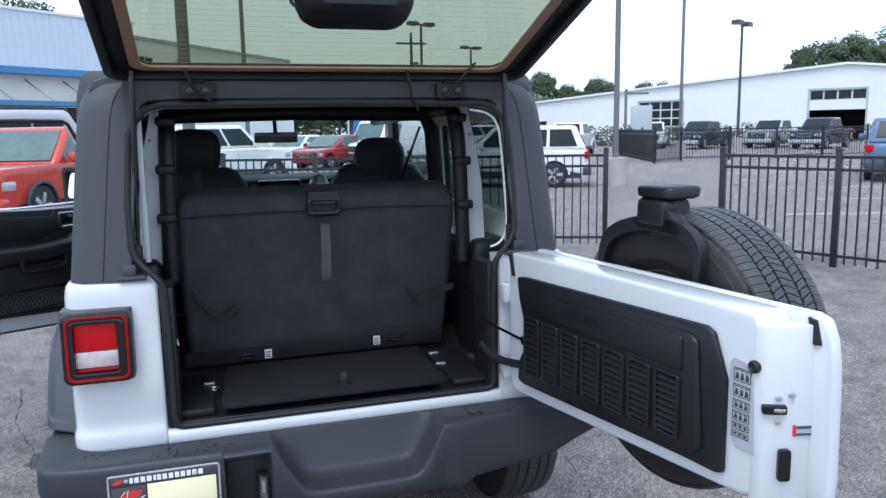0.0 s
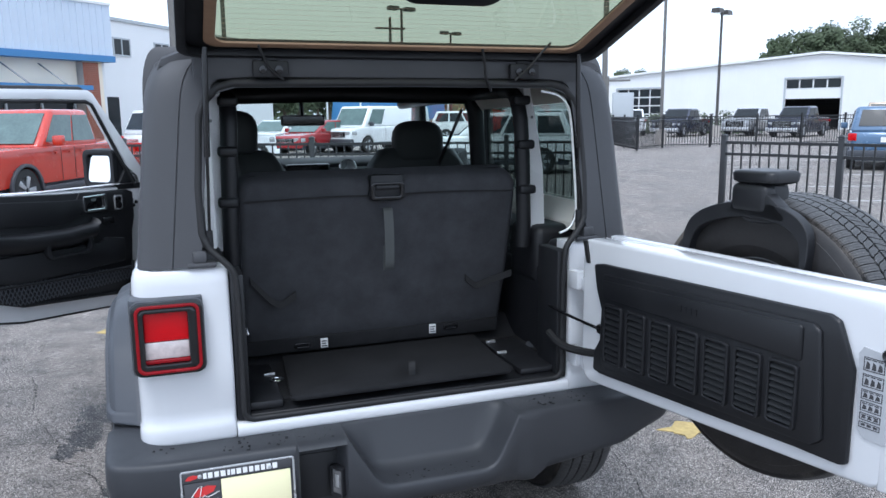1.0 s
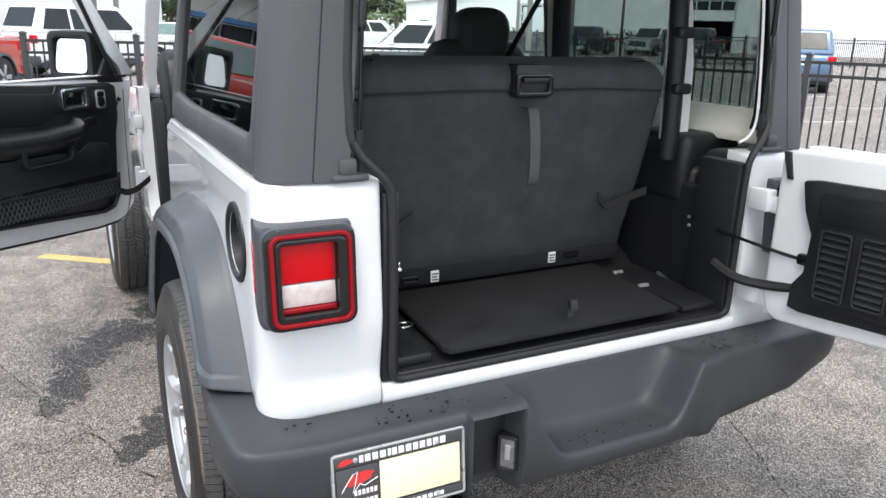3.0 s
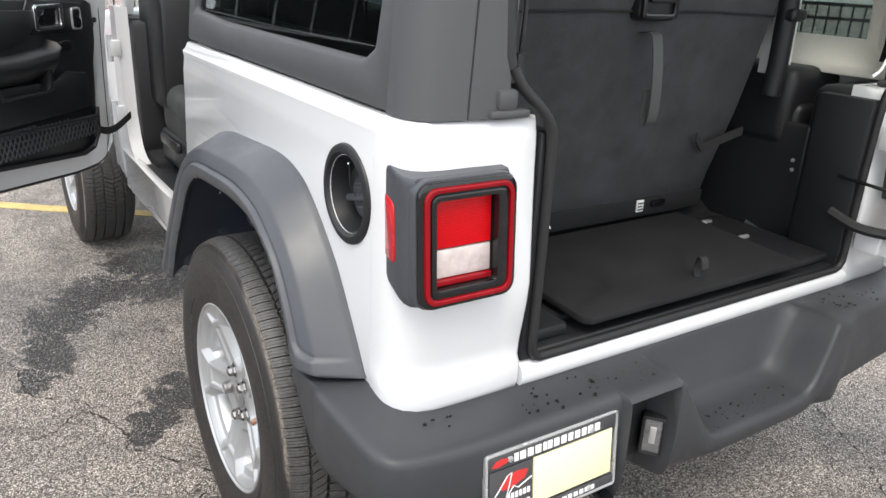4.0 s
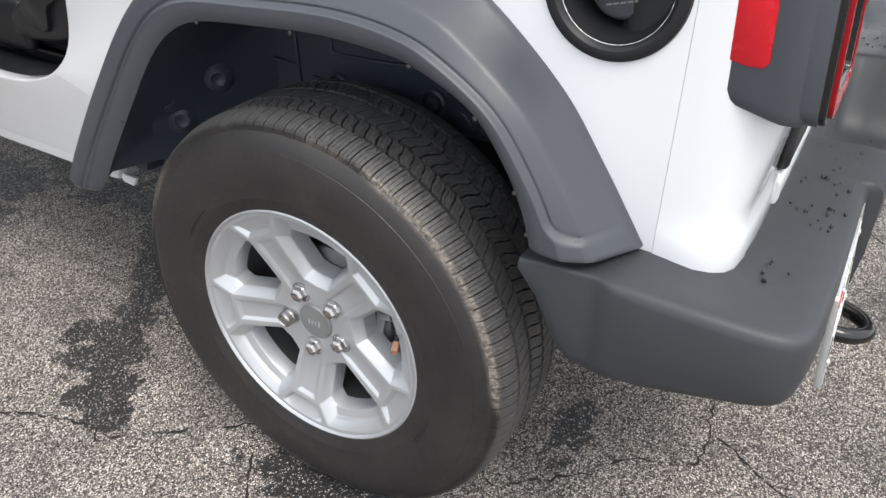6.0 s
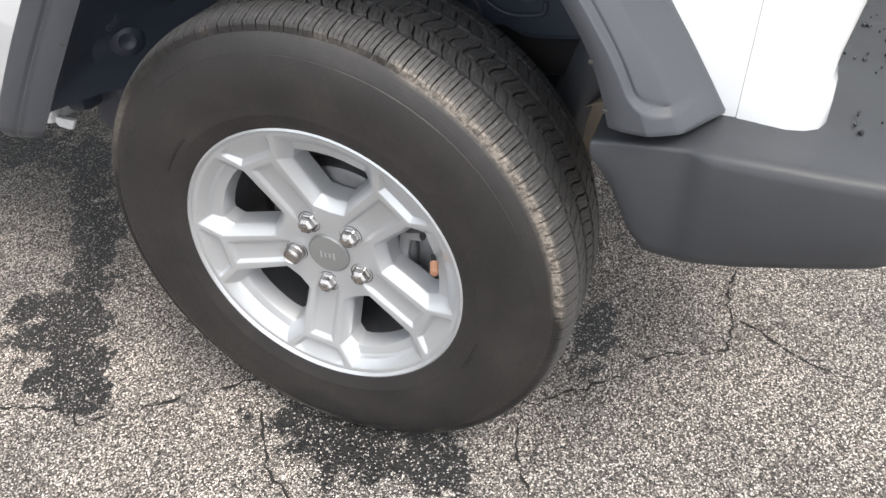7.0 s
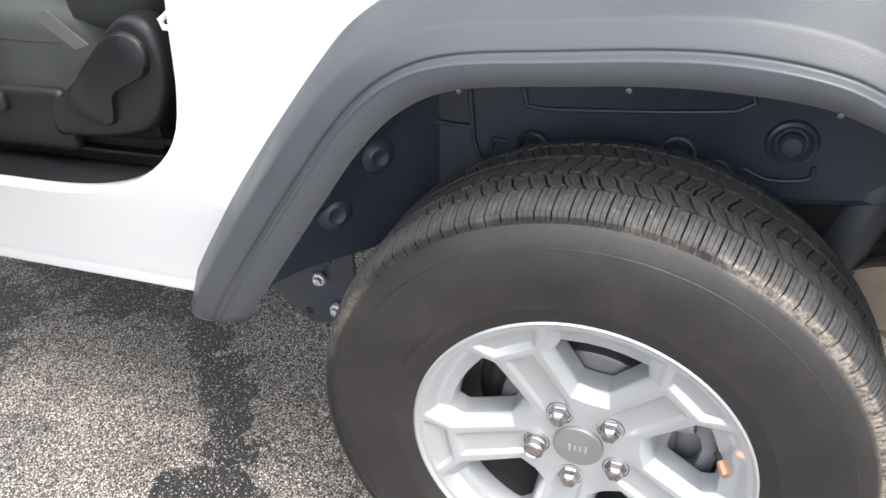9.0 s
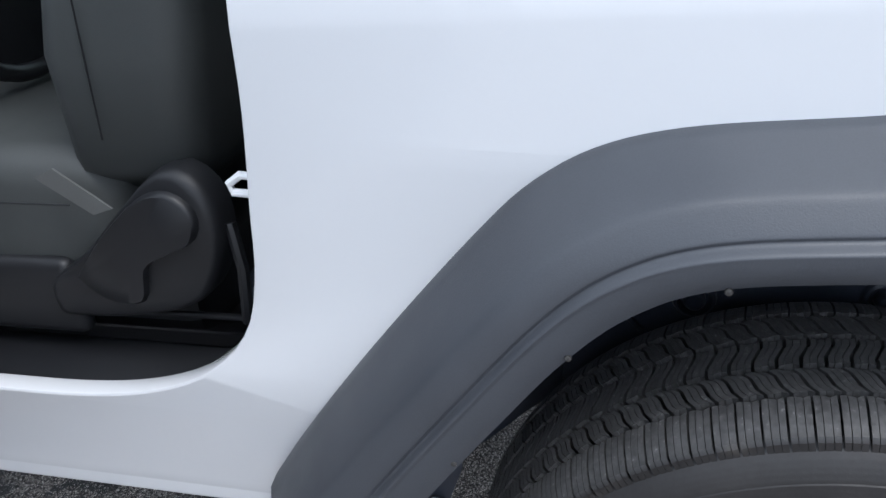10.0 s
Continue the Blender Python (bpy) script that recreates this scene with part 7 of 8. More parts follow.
    for u0, u1 in spans:
        part("side_window", quad_on((P[3], P[0], Q[0], Q[3]), 1 - u1, 1 - u0, 0.12, 0.84, 0.012), glass, v, smooth=0)
        part("side_window", quad_on((P[1], P[2], Q[2], Q[1]), u0, u1, 0.12, 0.84, 0.012), glass, v, smooth=0)
    low_ = 0.10 if kind == "pickup" else 0.0
    # door joints, handles and sill
    for s in (-1, 1):
        for u in (0.30, 0.52, 0.72)[: 3 if kind != "van" else 2]:
            y = cab0 + (cab1 - cab0) * u
            part("door_gap", box(s * (W / 2 - 0.004), s * (W / 2 + 0.003), y - 0.003, y + 0.003, zb + 0.12, belt - 0.02), RUBBER, v, smooth=0)
            part("door_handle", box(s * (W / 2 - 0.01), s * (W / 2 + 0.03), y - 0.20, y - 0.06, belt - 0.14, belt - 0.10, 0.012), col, v)
        part("sill_trim", box(s * (W / 2 - 0.05), s * (W / 2 + 0.012), wf + r + 0.08, wr - r - 0.08, zb - 0.04, zb + 0.06, 0.015), TRIM, v)
        mb = part("door_mirror", box(s * (W / 2 + 0.02), s * (W / 2 + 0.22), cab0 + 0.32, cab0 + 0.44, belt + 0.02, belt + 0.20, 0.03), col if kind != "van" else TRIM, v)
        part("headlamp", prism([(s * (W / 2 - 0.46), y0 - 0.006), (s * (W / 2 - 0.14), y0 + 0.02), (s * (W / 2 - 0.035), y0 + 0.16), (s * (W / 2 - 0.012), y0 + 0.36), (s * (W / 2 - 0.10), y0 + 0.30), (s * (W / 2 - 0.40), y0 + 0.15)], "z", nose - 0.19 - low_, nose - 0.03 - low_, 0.02), LAMPW, v)
        part("tail_light", box(s * (W / 2 - 0.20), s * (W / 2 + 0.006), y1 - 0.12, y1 + 0.008, belt - 0.26, belt - 0.06, 0.02), RED, v)
        for yc in (wf, wr):
            wh = part("wheel", lathe([(-0.11, 0.02), (-0.11, r * 0.98), (0.10, r), (0.115, r * 0.93), (0.118, r * 0.70)], 28), VTYRE, v, at=pose(s * (W / 2 - 0.115), yc, r, 0, 0, 0 if s > 0 else 180))
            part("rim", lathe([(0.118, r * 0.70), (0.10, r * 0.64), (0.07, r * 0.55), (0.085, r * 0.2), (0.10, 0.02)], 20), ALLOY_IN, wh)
            for k in range(5):
                part("spoke", prism([(r * 0.12, -0.03), (r * 0.66, -0.05), (r * 0.66, 0.05), (r * 0.12, 0.03)], "x", 0.08, 0.112, 0.006), ALLOY, wh, at=pose(0, 0, 0, 72 * k))
            if kind == "pickup" or kind == "suv":
                arch = [(yc + (r + 0.09) * math.cos(radians(a)), r + (r + 0.09) * math.sin(radians(a))) for a in range(0, 181, 15)]
                inn = [(yc + (r + 0.03) * math.cos(radians(a)), r + (r + 0.03) * math.sin(radians(a))) for a in range(180, -1, -15)]
                part("arch_trim", prism(arch + inn, "x", s * (W / 2 - 0.03), s * (W / 2 + 0.03), 0.008), TRIM if col is not paint("white_vehicle_paint", (0.78, 0.79, 0.80)) else col, v)
    deep = 0.44 if kind == "pickup" and H > 1.85 else 0.30
    gr = part("grille", box(-W * 0.30, W * 0.30, y0 - 0.012, y0 + 0.08, nose - deep, nose - 0.04, 0.02), GLOSS, v)
    for i in range(4):
        z = nose - deep + 0.04 + i * (deep - 0.06) / 4
        part("grille_bar", box(-W * 0.25, W * 0.25, y0 - 0.022, y0, z, z + 0.018, 0.004), CHROMEW, gr)
    part("front_bumper", box(-W / 2 + 0.01, W / 2 - 0.01, y0 - 0.07, y0 + 0.16, zb, zb + 0.24, 0.04), TRIM if kind in ("van",) else CHROMEW if kind == "pickup" and H > 1.85 else col, v)
    part("rear_bumper", box(-W / 2 + 0.01, W / 2 - 0.01, y1 - 0.16, y1 + 0.07, zb, zb + 0.22, 0.04), TRIM, v)
    part("rear_plate", box(-0.15, 0.15, y1 + 0.002, y1 + 0.012, belt - 0.30, belt - 0.16), WINK, v, smooth=0)
    part("underside", box(-W / 2 + 0.12, W / 2 - 0.12, y0 + 0.2, y1 - 0.2, zb - 0.08, zb + 0.15), LINER, v, smooth=0)
    return v


W_ = paint("white_vehicle_paint", (0.78, 0.79, 0.80))
REDP = paint("orange_red_vehicle_paint", (0.50, 0.034, 0.016))
DRED = paint("dark_red_vehicle_paint", (0.32, 0.02, 0.025))
BLUEP = paint("grey_blue_vehicle_paint", (0.075, 0.14, 0.24), 0.2)
SILV = paint("silver_vehicle_paint", (0.45, 0.46, 0.47), 0.5)
NAVY = paint("navy_vehicle_paint", (0.03, 0.035, 0.06), 0.2)
TAN = paint("tan_vehicle_paint", (0.45, 0.36, 0.26), 0.2)


def facing(x, y, deg):
    """Standing at x, y with the front turned to the compass angle deg, counter-clockwise from -y."""
    return pose(x, y, 0, 0, 0, deg)


vehicle("pickup_truck", "orange-red crew cab pickup truck with grey wheel arches", "pickup truck", REDP, facing(-3.36, 13.96, -24), 5.4, 1.9, 1.79, "pickup", GLASSG)
vehicle("suv", "white large sport utility vehicle behind the fence", "car", W_, facing(0.1, 21.8, 118), 4.3, 1.9, 1.85, "suv")
vehicle("suv", "white compact crossover parked behind the fence", "car", W_, facing(7.9, 17.0, -118), 4.4, 1.84, 1.66, "suv")
vehicle("suv", "grey-blue crossover parked behind the fence", "car", BLUEP, facing(18.9, 14.0, 133), 4.5, 1.85, 1.72, "suv")
vehicle("panel_van", "white panel van with black grille", "van", W_, facing(8.3, 32.0, -56), 5.7, 2.0, 2.05, "van", GLASSG)
vehicle("sedan", "white saloon car parked beside a red one", "car", W_, facing(4.0, 34.6, -35), 4.6, 1.8, 1.46, "sedan", GLASSG)
vehicle("sedan", "dark red saloon car parked by the van", "car", DRED, facing(5.3, 31.4, -48), 4.5, 1.8, 1.45, "sedan", GLASSG)
vehicle("pickup_truck", "white pickup truck parked far off", "pickup truck", W_, facing(31.5, 46.5, -35), 5.8, 2.0, 1.9, "pickup")
vehicle("pickup_truck", "dark blue pickup truck parked far off", "pickup truck", NAVY, facing(33.0, 42.5, -60), 5.8, 2.0, 1.9, "pickup")
vehicle("pickup_truck", "silver pickup truck parked in a row", "pickup truck", SILV, facing(37.7, 41.0, -62), 5.8, 2.0, 1.92, "pickup")
vehicle("pickup_truck", "dark grey pickup truck parked in a row", "pickup truck", NAVY, facing(38.0, 36.9, -64), 5.8, 2.0, 1.95, "pickup")
vehicle("panel_van", "tan van parked by the building", "van", TAN, facing(46.5, 38.0, -48), 5.4, 2.0, 2.2, "van")
vehicle("pickup_truck", "white pickup truck behind the inner fence", "pickup truck", W_, facing(20.5, 38.0, 140), 5.6, 2.0, 1.9, "pickup")
vehicle("suv", "silver sport utility vehicle behind the inner fence", "car", SILV, facing(22.5, 47.5, 130), 4.8, 1.9, 1.8, "suv")
vehicle("suv", "white sport utility vehicle in the far lot", "car", W_, facing(16.5, 41.0, 60), 4.8, 1.9, 1.85, "suv")

# ---- buildings ----
METALW = surface("white_metal_siding", (0.76, 0.77, 0.77), 0.5, 0, 0.04, 20, 0.4, 0.02)
BLUEW = surface("pale_blue_siding", (0.58, 0.65, 0.74), 0.5, 0, 0.05, 20, 0.4, 0.02)
BLUET = surface("bright_blue_trim", (0.06, 0.20, 0.42), 0.45, 0, 0.06, 20, 1, 0.02)
CREAMW = surface("cream_stucco", (0.82, 0.74, 0.60), 0.9, 0, 0.06, 60, 0.6, 0.2, 0.002)
BRICK = surface("red_brick", (0.27, 0.085, 0.05), 0.9, 0, 0.3, 60, 3, 0.3, 0.003)
MORTAR = surface("mortar", (0.42, 0.38, 0.34), 0.95, 0, 0.1, 60, 2, 0.2, 0.002)
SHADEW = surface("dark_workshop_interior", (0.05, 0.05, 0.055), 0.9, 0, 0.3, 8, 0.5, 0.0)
CONC = surface("concrete_base", (0.40, 0.37, 0.34), 0.9, 0, 0.12, 60, 2, 0.3, 0.003)
GALV = surface("galvanised_pole", (0.17, 0.165, 0.155), 0.55, 0.3, 0.12, 30, 1, 0.05)
DARKPOLE = surface("bronze_lamp_pole", (0.075, 0.07, 0.065), 0.5, 0.2, 0.15, 30, 1, 0.05)
SHEDW = surface("pale_steel_cabinet", (0.42, 0.45, 0.47), 0.5, 0, 0.06, 40, 1, 0.02)

# long white workshop across the inner lot: gable end toward the fence
a, c = Vector((34.5, 76.2)), Vector((53.4, 50.4))
d = (c - a).normalized()
WORK = Matrix.Translation((a.x, a.y, 0)) @ Matrix.Rotation(math.atan2(d.y, d.x), 4, "Z")
span = (c - a).length
ws_ = thing("workshop_building", "long white metal workshop with two roller doors", "building", WORK)
bays = [(13.1, 17.6, 4.0), (span - 2.95, span + 1.55, 4.5)]


def wall_z(u):
    return 4.15 + 2.43 * max(0.0, u / span) ** 0.93 if u <= span else 6.58 - 0.115 * (u - span)


cuts = [0.0]
for b0, b1, h in bays:
    cuts += [b0, b1]
cuts += [span, span + 22]
us = sorted(set(cuts))
for u0, u1 in zip(us, us[1:]):
    z0 = 0.0
    for b0, b1, h in bays:
        if u0 >= b0 - 0.01 and u1 <= b1 + 0.01:
            z0 = h
    part("wall", prism([(u0, z0), (u1, z0), (u1, wall_z(u1)), (u0, wall_z(u0))], "y", 0.0, 0.3), METALW, ws_, smooth=0)
part("roof", prism([(-0.3, 4.17), (span * 0.5, 5.44), (span, 6.60), (span + 22, 4.07), (span + 22, 4.25), (span, 6.80), (span * 0.5, 5.64), (-0.3, 4.37)], "y", -0.3, 30), METALW, ws_, smooth=0)
part("side_wall", box(-0.2, 0.0, 0.0, 30, 0, 4.4), METALW, ws_, smooth=0)
# back wall coloured near black, the indoor shade painted in
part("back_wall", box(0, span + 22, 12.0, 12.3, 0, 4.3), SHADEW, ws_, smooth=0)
for b0, b1, h in bays:
    dz = 1.75
    rd_ = part("roller_door", box(b0, b1, 0.10, 0.16, h - dz, h), METALW, ws_, smooth=0)
    nx, nz = 4, 2
    if b0 < 20:
        dz = 3.3
    for i in range(nx):
        for k in range(2 if b0 > 20 else 4):
            if b0 > 20 and k == 0:
                continue
            p0 = b0 + (b1 - b0) * (i + 0.06) / nx
            p1 = b0 + (b1 - b0) * (i + 0.94) / nx
            q0 = h - dz + dz * (k + 0.08) / (2 if b0 > 20 else 4)
            q1 = h - dz + dz * (k + 0.92) / (2 if b0 > 20 else 4)
            part("door_pane", box(p0, p1, 0.06, 0.11, q0, q1), GLASSV, rd_, smooth=0)
    part("door_surround", frame_prism([(b0 - 0.15, 0), (b0 - 0.15, h + 0.15), (b1 + 0.15, h + 0.15), (b1 + 0.15, 0)], [(b0, 0.0), (b0, h), (b1, h), (b1, 0.0)], "y", -0.05, 0.05), SHEDW, ws_, smooth=0)
part("roller_door", box(13.1, 17.6, 0.10, 0.16, 0, 2.3), METALW, ws_, smooth=0)
for u in (1.5,):
    wn_ = part("window", box(u, u + 1.0, -0.03, 0.05, 1.4, 2.3), GLASSV, ws_, smooth=0)
    part("window_frame", frame_prism([(u - 0.08, 1.32), (u - 0.08, 2.38), (u + 1.08, 2.38), (u + 1.08, 1.32)], [(u, 1.4), (u, 2.3), (u + 1, 2.3), (u + 1, 1.4)], "y", -0.06, 0.02), SHEDW, wn_, smooth=0)
part("vent_pipe", tube([(9.0, 8, 5.0), (9.0, 8, 7.6)], 0.35, 12), METALW, ws_)
sg = bmesh.new()
for i in range(60):
    u = 0.4 + i * (span + 20) / 60
    if not any(b0 - 0.3 < u < b1 + 0.3 for b0, b1, _ in bays):
        box(u, u + 0.03, -0.02, 0.0, 0.0, wall_z(u) - 0.05, bm=sg)
tagged(part("siding_rib", sg, METALW, ws_, smooth=0), kind="stuff")

# showroom with blue fascia
a, c = Vector((-3.4, 32.9)), Vector((-26.0, 12.0))
d = (a - c).normalized()
L_ = (a - c).length
SHOW = Matrix.Translation((c.x, c.y, 0)) @ Matrix.Rotation(math.atan2(d.y, d.x), 4, "Z")
sr = thing("showroom_building", "showroom with pale blue ribbed fascia, blue trim and brick pier", "building", SHOW)
part("fascia", box(0, L_ + 0.57, 0.0, 0.4, 4.2, 6.32), BLUEW, sr, smooth=0)
rb = bmesh.new()
for i in range(100):
    u = i * (L_ + 0.5) / 100
    box(u, u + 0.05, -0.035, 0.0, 4.22, 6.30, bm=rb)
tagged(part("fascia_rib", rb, BLUEW, sr, smooth=0), kind="stuff")
part("fascia_trim", box(0, L_ + 0.62, -0.08, 0.5, 3.98, 4.24), BLUET, sr, smooth=0)
part("fascia_cap", box(0, L_ + 0.60, -0.06, 0.5, 6.32, 6.42), METALW, sr, smooth=0)
part("wall", box(0, L_ - 0.9, 0.5, 0.8, 2.95, 4.0), CREAMW, sr, smooth=0)
part("canopy_band", box(0, L_ - 1.0, -0.6, 0.5, 2.77, 2.96), BLUET, sr, smooth=0)
for i in range(14):
    u = L_ - 2.6 - i * 1.6
    part("canopy_rod", tube([(u, 0.48, 3.80), (u + 0.5, -0.5, 2.96)], 0.03, 6), STEEL, sr)
part("shopfront", box(0, L_ - 0.9, 0.75, 0.85, 0.0, 2.77), GLASSV, sr, smooth=0)
for i in range(16):
    part("mullion", box(L_ - 1.0 - i * 1.5, L_ - 0.92 - i * 1.5, 0.66, 0.78, 0, 2.77), SHEDW, sr, smooth=0)
pier = part("brick_pier", box(L_ - 0.87, L_ - 0.13, 0.12, 1.2, 0, 3.98), MORTAR, sr, "red brick pier")
part("stone_edge", box(L_ - 0.12, L_ + 0.12, 0.2, 1.0, 0, 3.98), CREAMW, sr, smooth=0)
part("side_wall", box(L_ + 0.13, L_ + 0.4, 0.4, 18, 0, 6.2), METALW, sr, smooth=0)

# two-storey white block behind it
OFF = Matrix.Translation((-4.2, 34.6, 0)) @ Matrix.Rotation(math.atan2(6.6, 4.8), 4, "Z")
ob_ = thing("office_block", "white rendered two-storey block with small windows", "building", OFF)
part("wall", box(-1.0, 16.0, 0.0, 0.3, 0, 6.05), METALW, ob_, smooth=0)
part("parapet", box(-1.0, 16.1, -0.08, 0.4, 6.05, 6.2), SHEDW, ob_, smooth=0)
part("side_wall", box(16.0, 16.3, 0.0, 14, 0, 6.05), METALW, ob_, smooth=0)
for u in (1.85, 4.80, 7.75, 10.7, 13.6):
    w_ = part("window", box(u, u + 1.05, -0.02, 0.06, 4.55, 5.25), GLASSV, ob_, smooth=0)
    part("window_frame", frame_prism([(u - 0.07, 4.48), (u - 0.07, 5.32), (u + 1.12, 5.32), (u + 1.12, 4.48)], [(u, 4.55), (u, 5.25), (u + 1.05, 5.25), (u + 1.05, 4.55)], "y", -0.05, 0.03), SHEDW, w_, smooth=0)
    part("mullion", box(u + 0.49, u + 0.56, -0.045, 0.03, 4.55, 5.25), SHEDW, w_, smooth=0)
part("doorway", box(0.6, 1.9, -0.03, 0.05, 0.0, 2.6), GLASSV, ob_, smooth=0)

# blue canopy tent roof far ahead
tent = thing("blue_canopy", "bright blue canopy roof beyond the parked cars", "canopy", pose(17, 62, 0, 0, 0, 20))
part("canopy_roof", prism([(-4.0, 1.3), (-3.5, 5.0), (3.5, 5.0), (4.0, 1.3)], "y", -3, 3), BLUET, tent, smooth=0)
for x in (-4.6, 4.6):
    for y in (-2.6, 2.6):
        part("canopy_leg", tube([(x, y, 0), (x, y, 3.3)], 0.08, 8), METALW, tent)
shop = thing("low_white_building", "low white building seen through the windscreen", "building", pose(-1.5, 60, 0, 0, 0, 0))
part("wall", box(-9, 2.2, 0, 8, 0, 4.6), METALW, shop, smooth=0)
part("roof_edge", box(-9.2, 2.4, -0.2, 8.2, 4.6, 4.9), SHEDW, shop, smooth=0)
part("sign", box(1.4, 2.3, -0.35, -0.1, 1.6, 3.8), BLUET, shop, smooth=0)

# ---- poles ----


def lamp_post(x, y, h, lamps, label, r=0.09, turn=0):
    lp = thing("lamp_post", label, "lamp post", pose(x, y, 0, 0, 0, turn))
    part("pole", tube([(0, 0, 0.0), (0, 0, h)], [r, r * 0.75], 12), DARKPOLE if lamps else GALV, lp, smooth=60)
    part("base", tube([(0, 0, 0), (0, 0, 0.75), (0, 0, 0.76)], [0.3, 0.3, 0.24], 16), CONC, lp, "round concrete base")
    if lamps:
        part("arm", box(-0.75, 0.75, -0.04, 0.04, h - 0.12, h - 0.04), DARKPOLE, lp)
        for s in (-1, 1):
            hd = part("lamp_head", loft([[(s * (0.35 + 0.75 * f), w, z) for w, z in ((-0.28, h - 0.16), (0.28, h - 0.16), (0.24, h + 0.10), (-0.24, h + 0.10))] for f in (0.0, 0.1, 0.9, 1.0)]), DARKPOLE, lp)
            part("lens", box(s * 0.45, s * 1.0, -0.2, 0.2, h - 0.18, h - 0.155), LAMPW, hd)
    return lp


lamp_post(10.5, 15.65, 12.0, False, "tall grey steel pole on a concrete base", 0.082)
lamp_post(23.2, 31.0, 13.0, False, "tall thin steel pole on a concrete base", 0.09)
lamp_post(32.9, 38.7, 8.0, True, "parking lot lamp post with two square heads", 0.10, 30)
lamp_post(15.4, 52.0, 9.3, True, "parking lot lamp post with two square heads", 0.12, 20)
lamp_post(23.9, 65.0, 9.1, True, "parking lot lamp post with two square heads", 0.12, 20)
lamp_post(-0.57, 8.95, 11.0, False, "tall grey steel pole by the fence", 0.095)
lamp_post(1.45, 30.0, 12.0, False, "tall thin steel pole", 0.10)

up = thing("utility_pole", "wooden utility pole with crossarm and transformer", "utility pole", pose(20.9, 75, 0))
part("pole", tube([(0, 0, 0), (0, 0, 11.6)], [0.2, 0.14], 10), DARKPOLE, up)
part("crossarm", box(-1.6, 1.6, -0.08, 0.08, 10.4, 10.6), DARKPOLE, up)
part("transformer", tube([(0.45, 0, 7.5), (0.45, 0, 8.6)], 0.3, 12), GALV, up)

# steel cabinet and far inner fence
cab = thing("steel_cabinet", "pale steel equipment cabinet beside a post", "cabinet", pose(22.2, 33.2, 0, 0, 0, -30))
part("cabinet_body", box(-0.5, 0.6, -0.4, 0.4, 0, 2.7, 0.02), SHEDW, cab)
part("cabinet_post", box(-0.85, -0.7, -0.08, 0.08, 0, 3.6), GALV, cab)
part("cabinet_arm", box(-0.85, 0.4, -0.05, 0.05, 3.3, 3.4), GALV, cab)
part("cabinet_door", box(-0.42, 0.52, -0.43, -0.40, 0.15, 2.55, 0.01), SHEDW, cab)


def far_fence(a, c, label):
    a, c = Vector((*a, 0)), Vector((*c, 0))
    d = c - a
    f = thing("fence", label, "fence", Matrix.Translation(a) @ Matrix.Rotation(math.atan2(d.y, d.x), 4, "Z"))
    L = d.length
    vs, fs = [], []

    def slab(x0, x1, w, z0, z1):
        b = len(vs)
        vs.extend([(x, y, z) for x in (x0, x1) for y in (-w, w) for z in (z0, z1)])
        fs.extend([tuple(b + i for i in q) for q in ((0, 1, 3, 2), (4, 6, 7, 5), (0, 4, 5, 1), (2, 3, 7, 6), (0, 2, 6, 4), (1, 5, 7, 3))])
    for i in range(int(L / 0.14)):
        slab(i * 0.14, i * 0.14 + 0.022, 0.011, 0.05, 1.45)
    pk = pydata("far_picket", vs, fs, FENCE, f)
    tagged(pk, kind="stuff")
    for z in (0.15, 1.25, 1.42):
        part("rail", box(0, L, -0.02, 0.02, z - 0.02, z + 0.02), FENCE, f, smooth=0)
    n = int(L / 2.4)
    p0 = part("post", box(-0.04, 0.04, -0.04, 0.04, 0, 1.55), FENCE, f, smooth=0)
    for i in range(1, n + 1):
        share(p0, pose(i * L / n, 0, 0), f)


far_fence((20.5, 27.0), (40.0, 25.0), "black steel picket fence across the inner lot")
far_fence((20.5, 27.0), (18.2, 25.6), "short return of the inner black fence")
far_fence((18.2, 25.6), (22.5, 36.5), "black steel picket fence round the inner lot")

# painted bay lines in the inner lot
LINE = surface("worn_white_paint_line", (0.45, 0.44, 0.42), 0.8, 0, 0.4, 30, 6, 0.1)
YELL = surface("worn_yellow_paint", (0.44, 0.33, 0.13), 0.9, 0, 0.3, 40, 8, 0.1)
for i, (x, y, ang, L2) in enumerate(((12.0, 10.0, -20, 4.5), (13.2, 12.8, -20, 4.5), (14.6, 15.6, -20, 4.5), (16.0, 18.4, -20, 4.5), (9.5, 8.0, -20, 3.0), (20, 20, -20, 4), (12, 20, 60, 4))):
    ln_ = part("bay_line", box(0, L2, -0.05, 0.05, 0.0, 0.004), LINE, smooth=0, at=pose(x, y, 0, 0, 0, ang))
    tagged(ln_, "worn white painted parking bay line", "road marking", kind="structure")
ln_ = part("bay_line", prism([(0, -0.05), (0.5, -0.06), (1.1, -0.035), (1.36, -0.04), (1.36, 0.04), (0.9, 0.05), (0.4, 0.03), (0, 0.045)], "z", 0.0, 0.004), YELL, smooth=0, at=pose(-1.3, 3.28, 0, 0, 0, -36))
tagged(ln_, "worn yellow painted line on the asphalt", "road marking", kind="structure")
blob = [(1.70 + 0.11 * (1 + 0.35 * math.sin(3.1 * a) + 0.2 * math.sin(7.3 * a + 1)) * math.cos(a), 0.19 + 0.085 * (1 + 0.3 * math.sin(4.3 * a + 2)) * math.sin(a)) for a in [i * math.pi / 12 for i in range(24)]]
ln_ = part("paint_patch", prism(blob, "z", 0.0, 0.004), YELL, smooth=0)
tagged(ln_, "patch of worn yellow paint on the asphalt", "road marking", kind="structure")

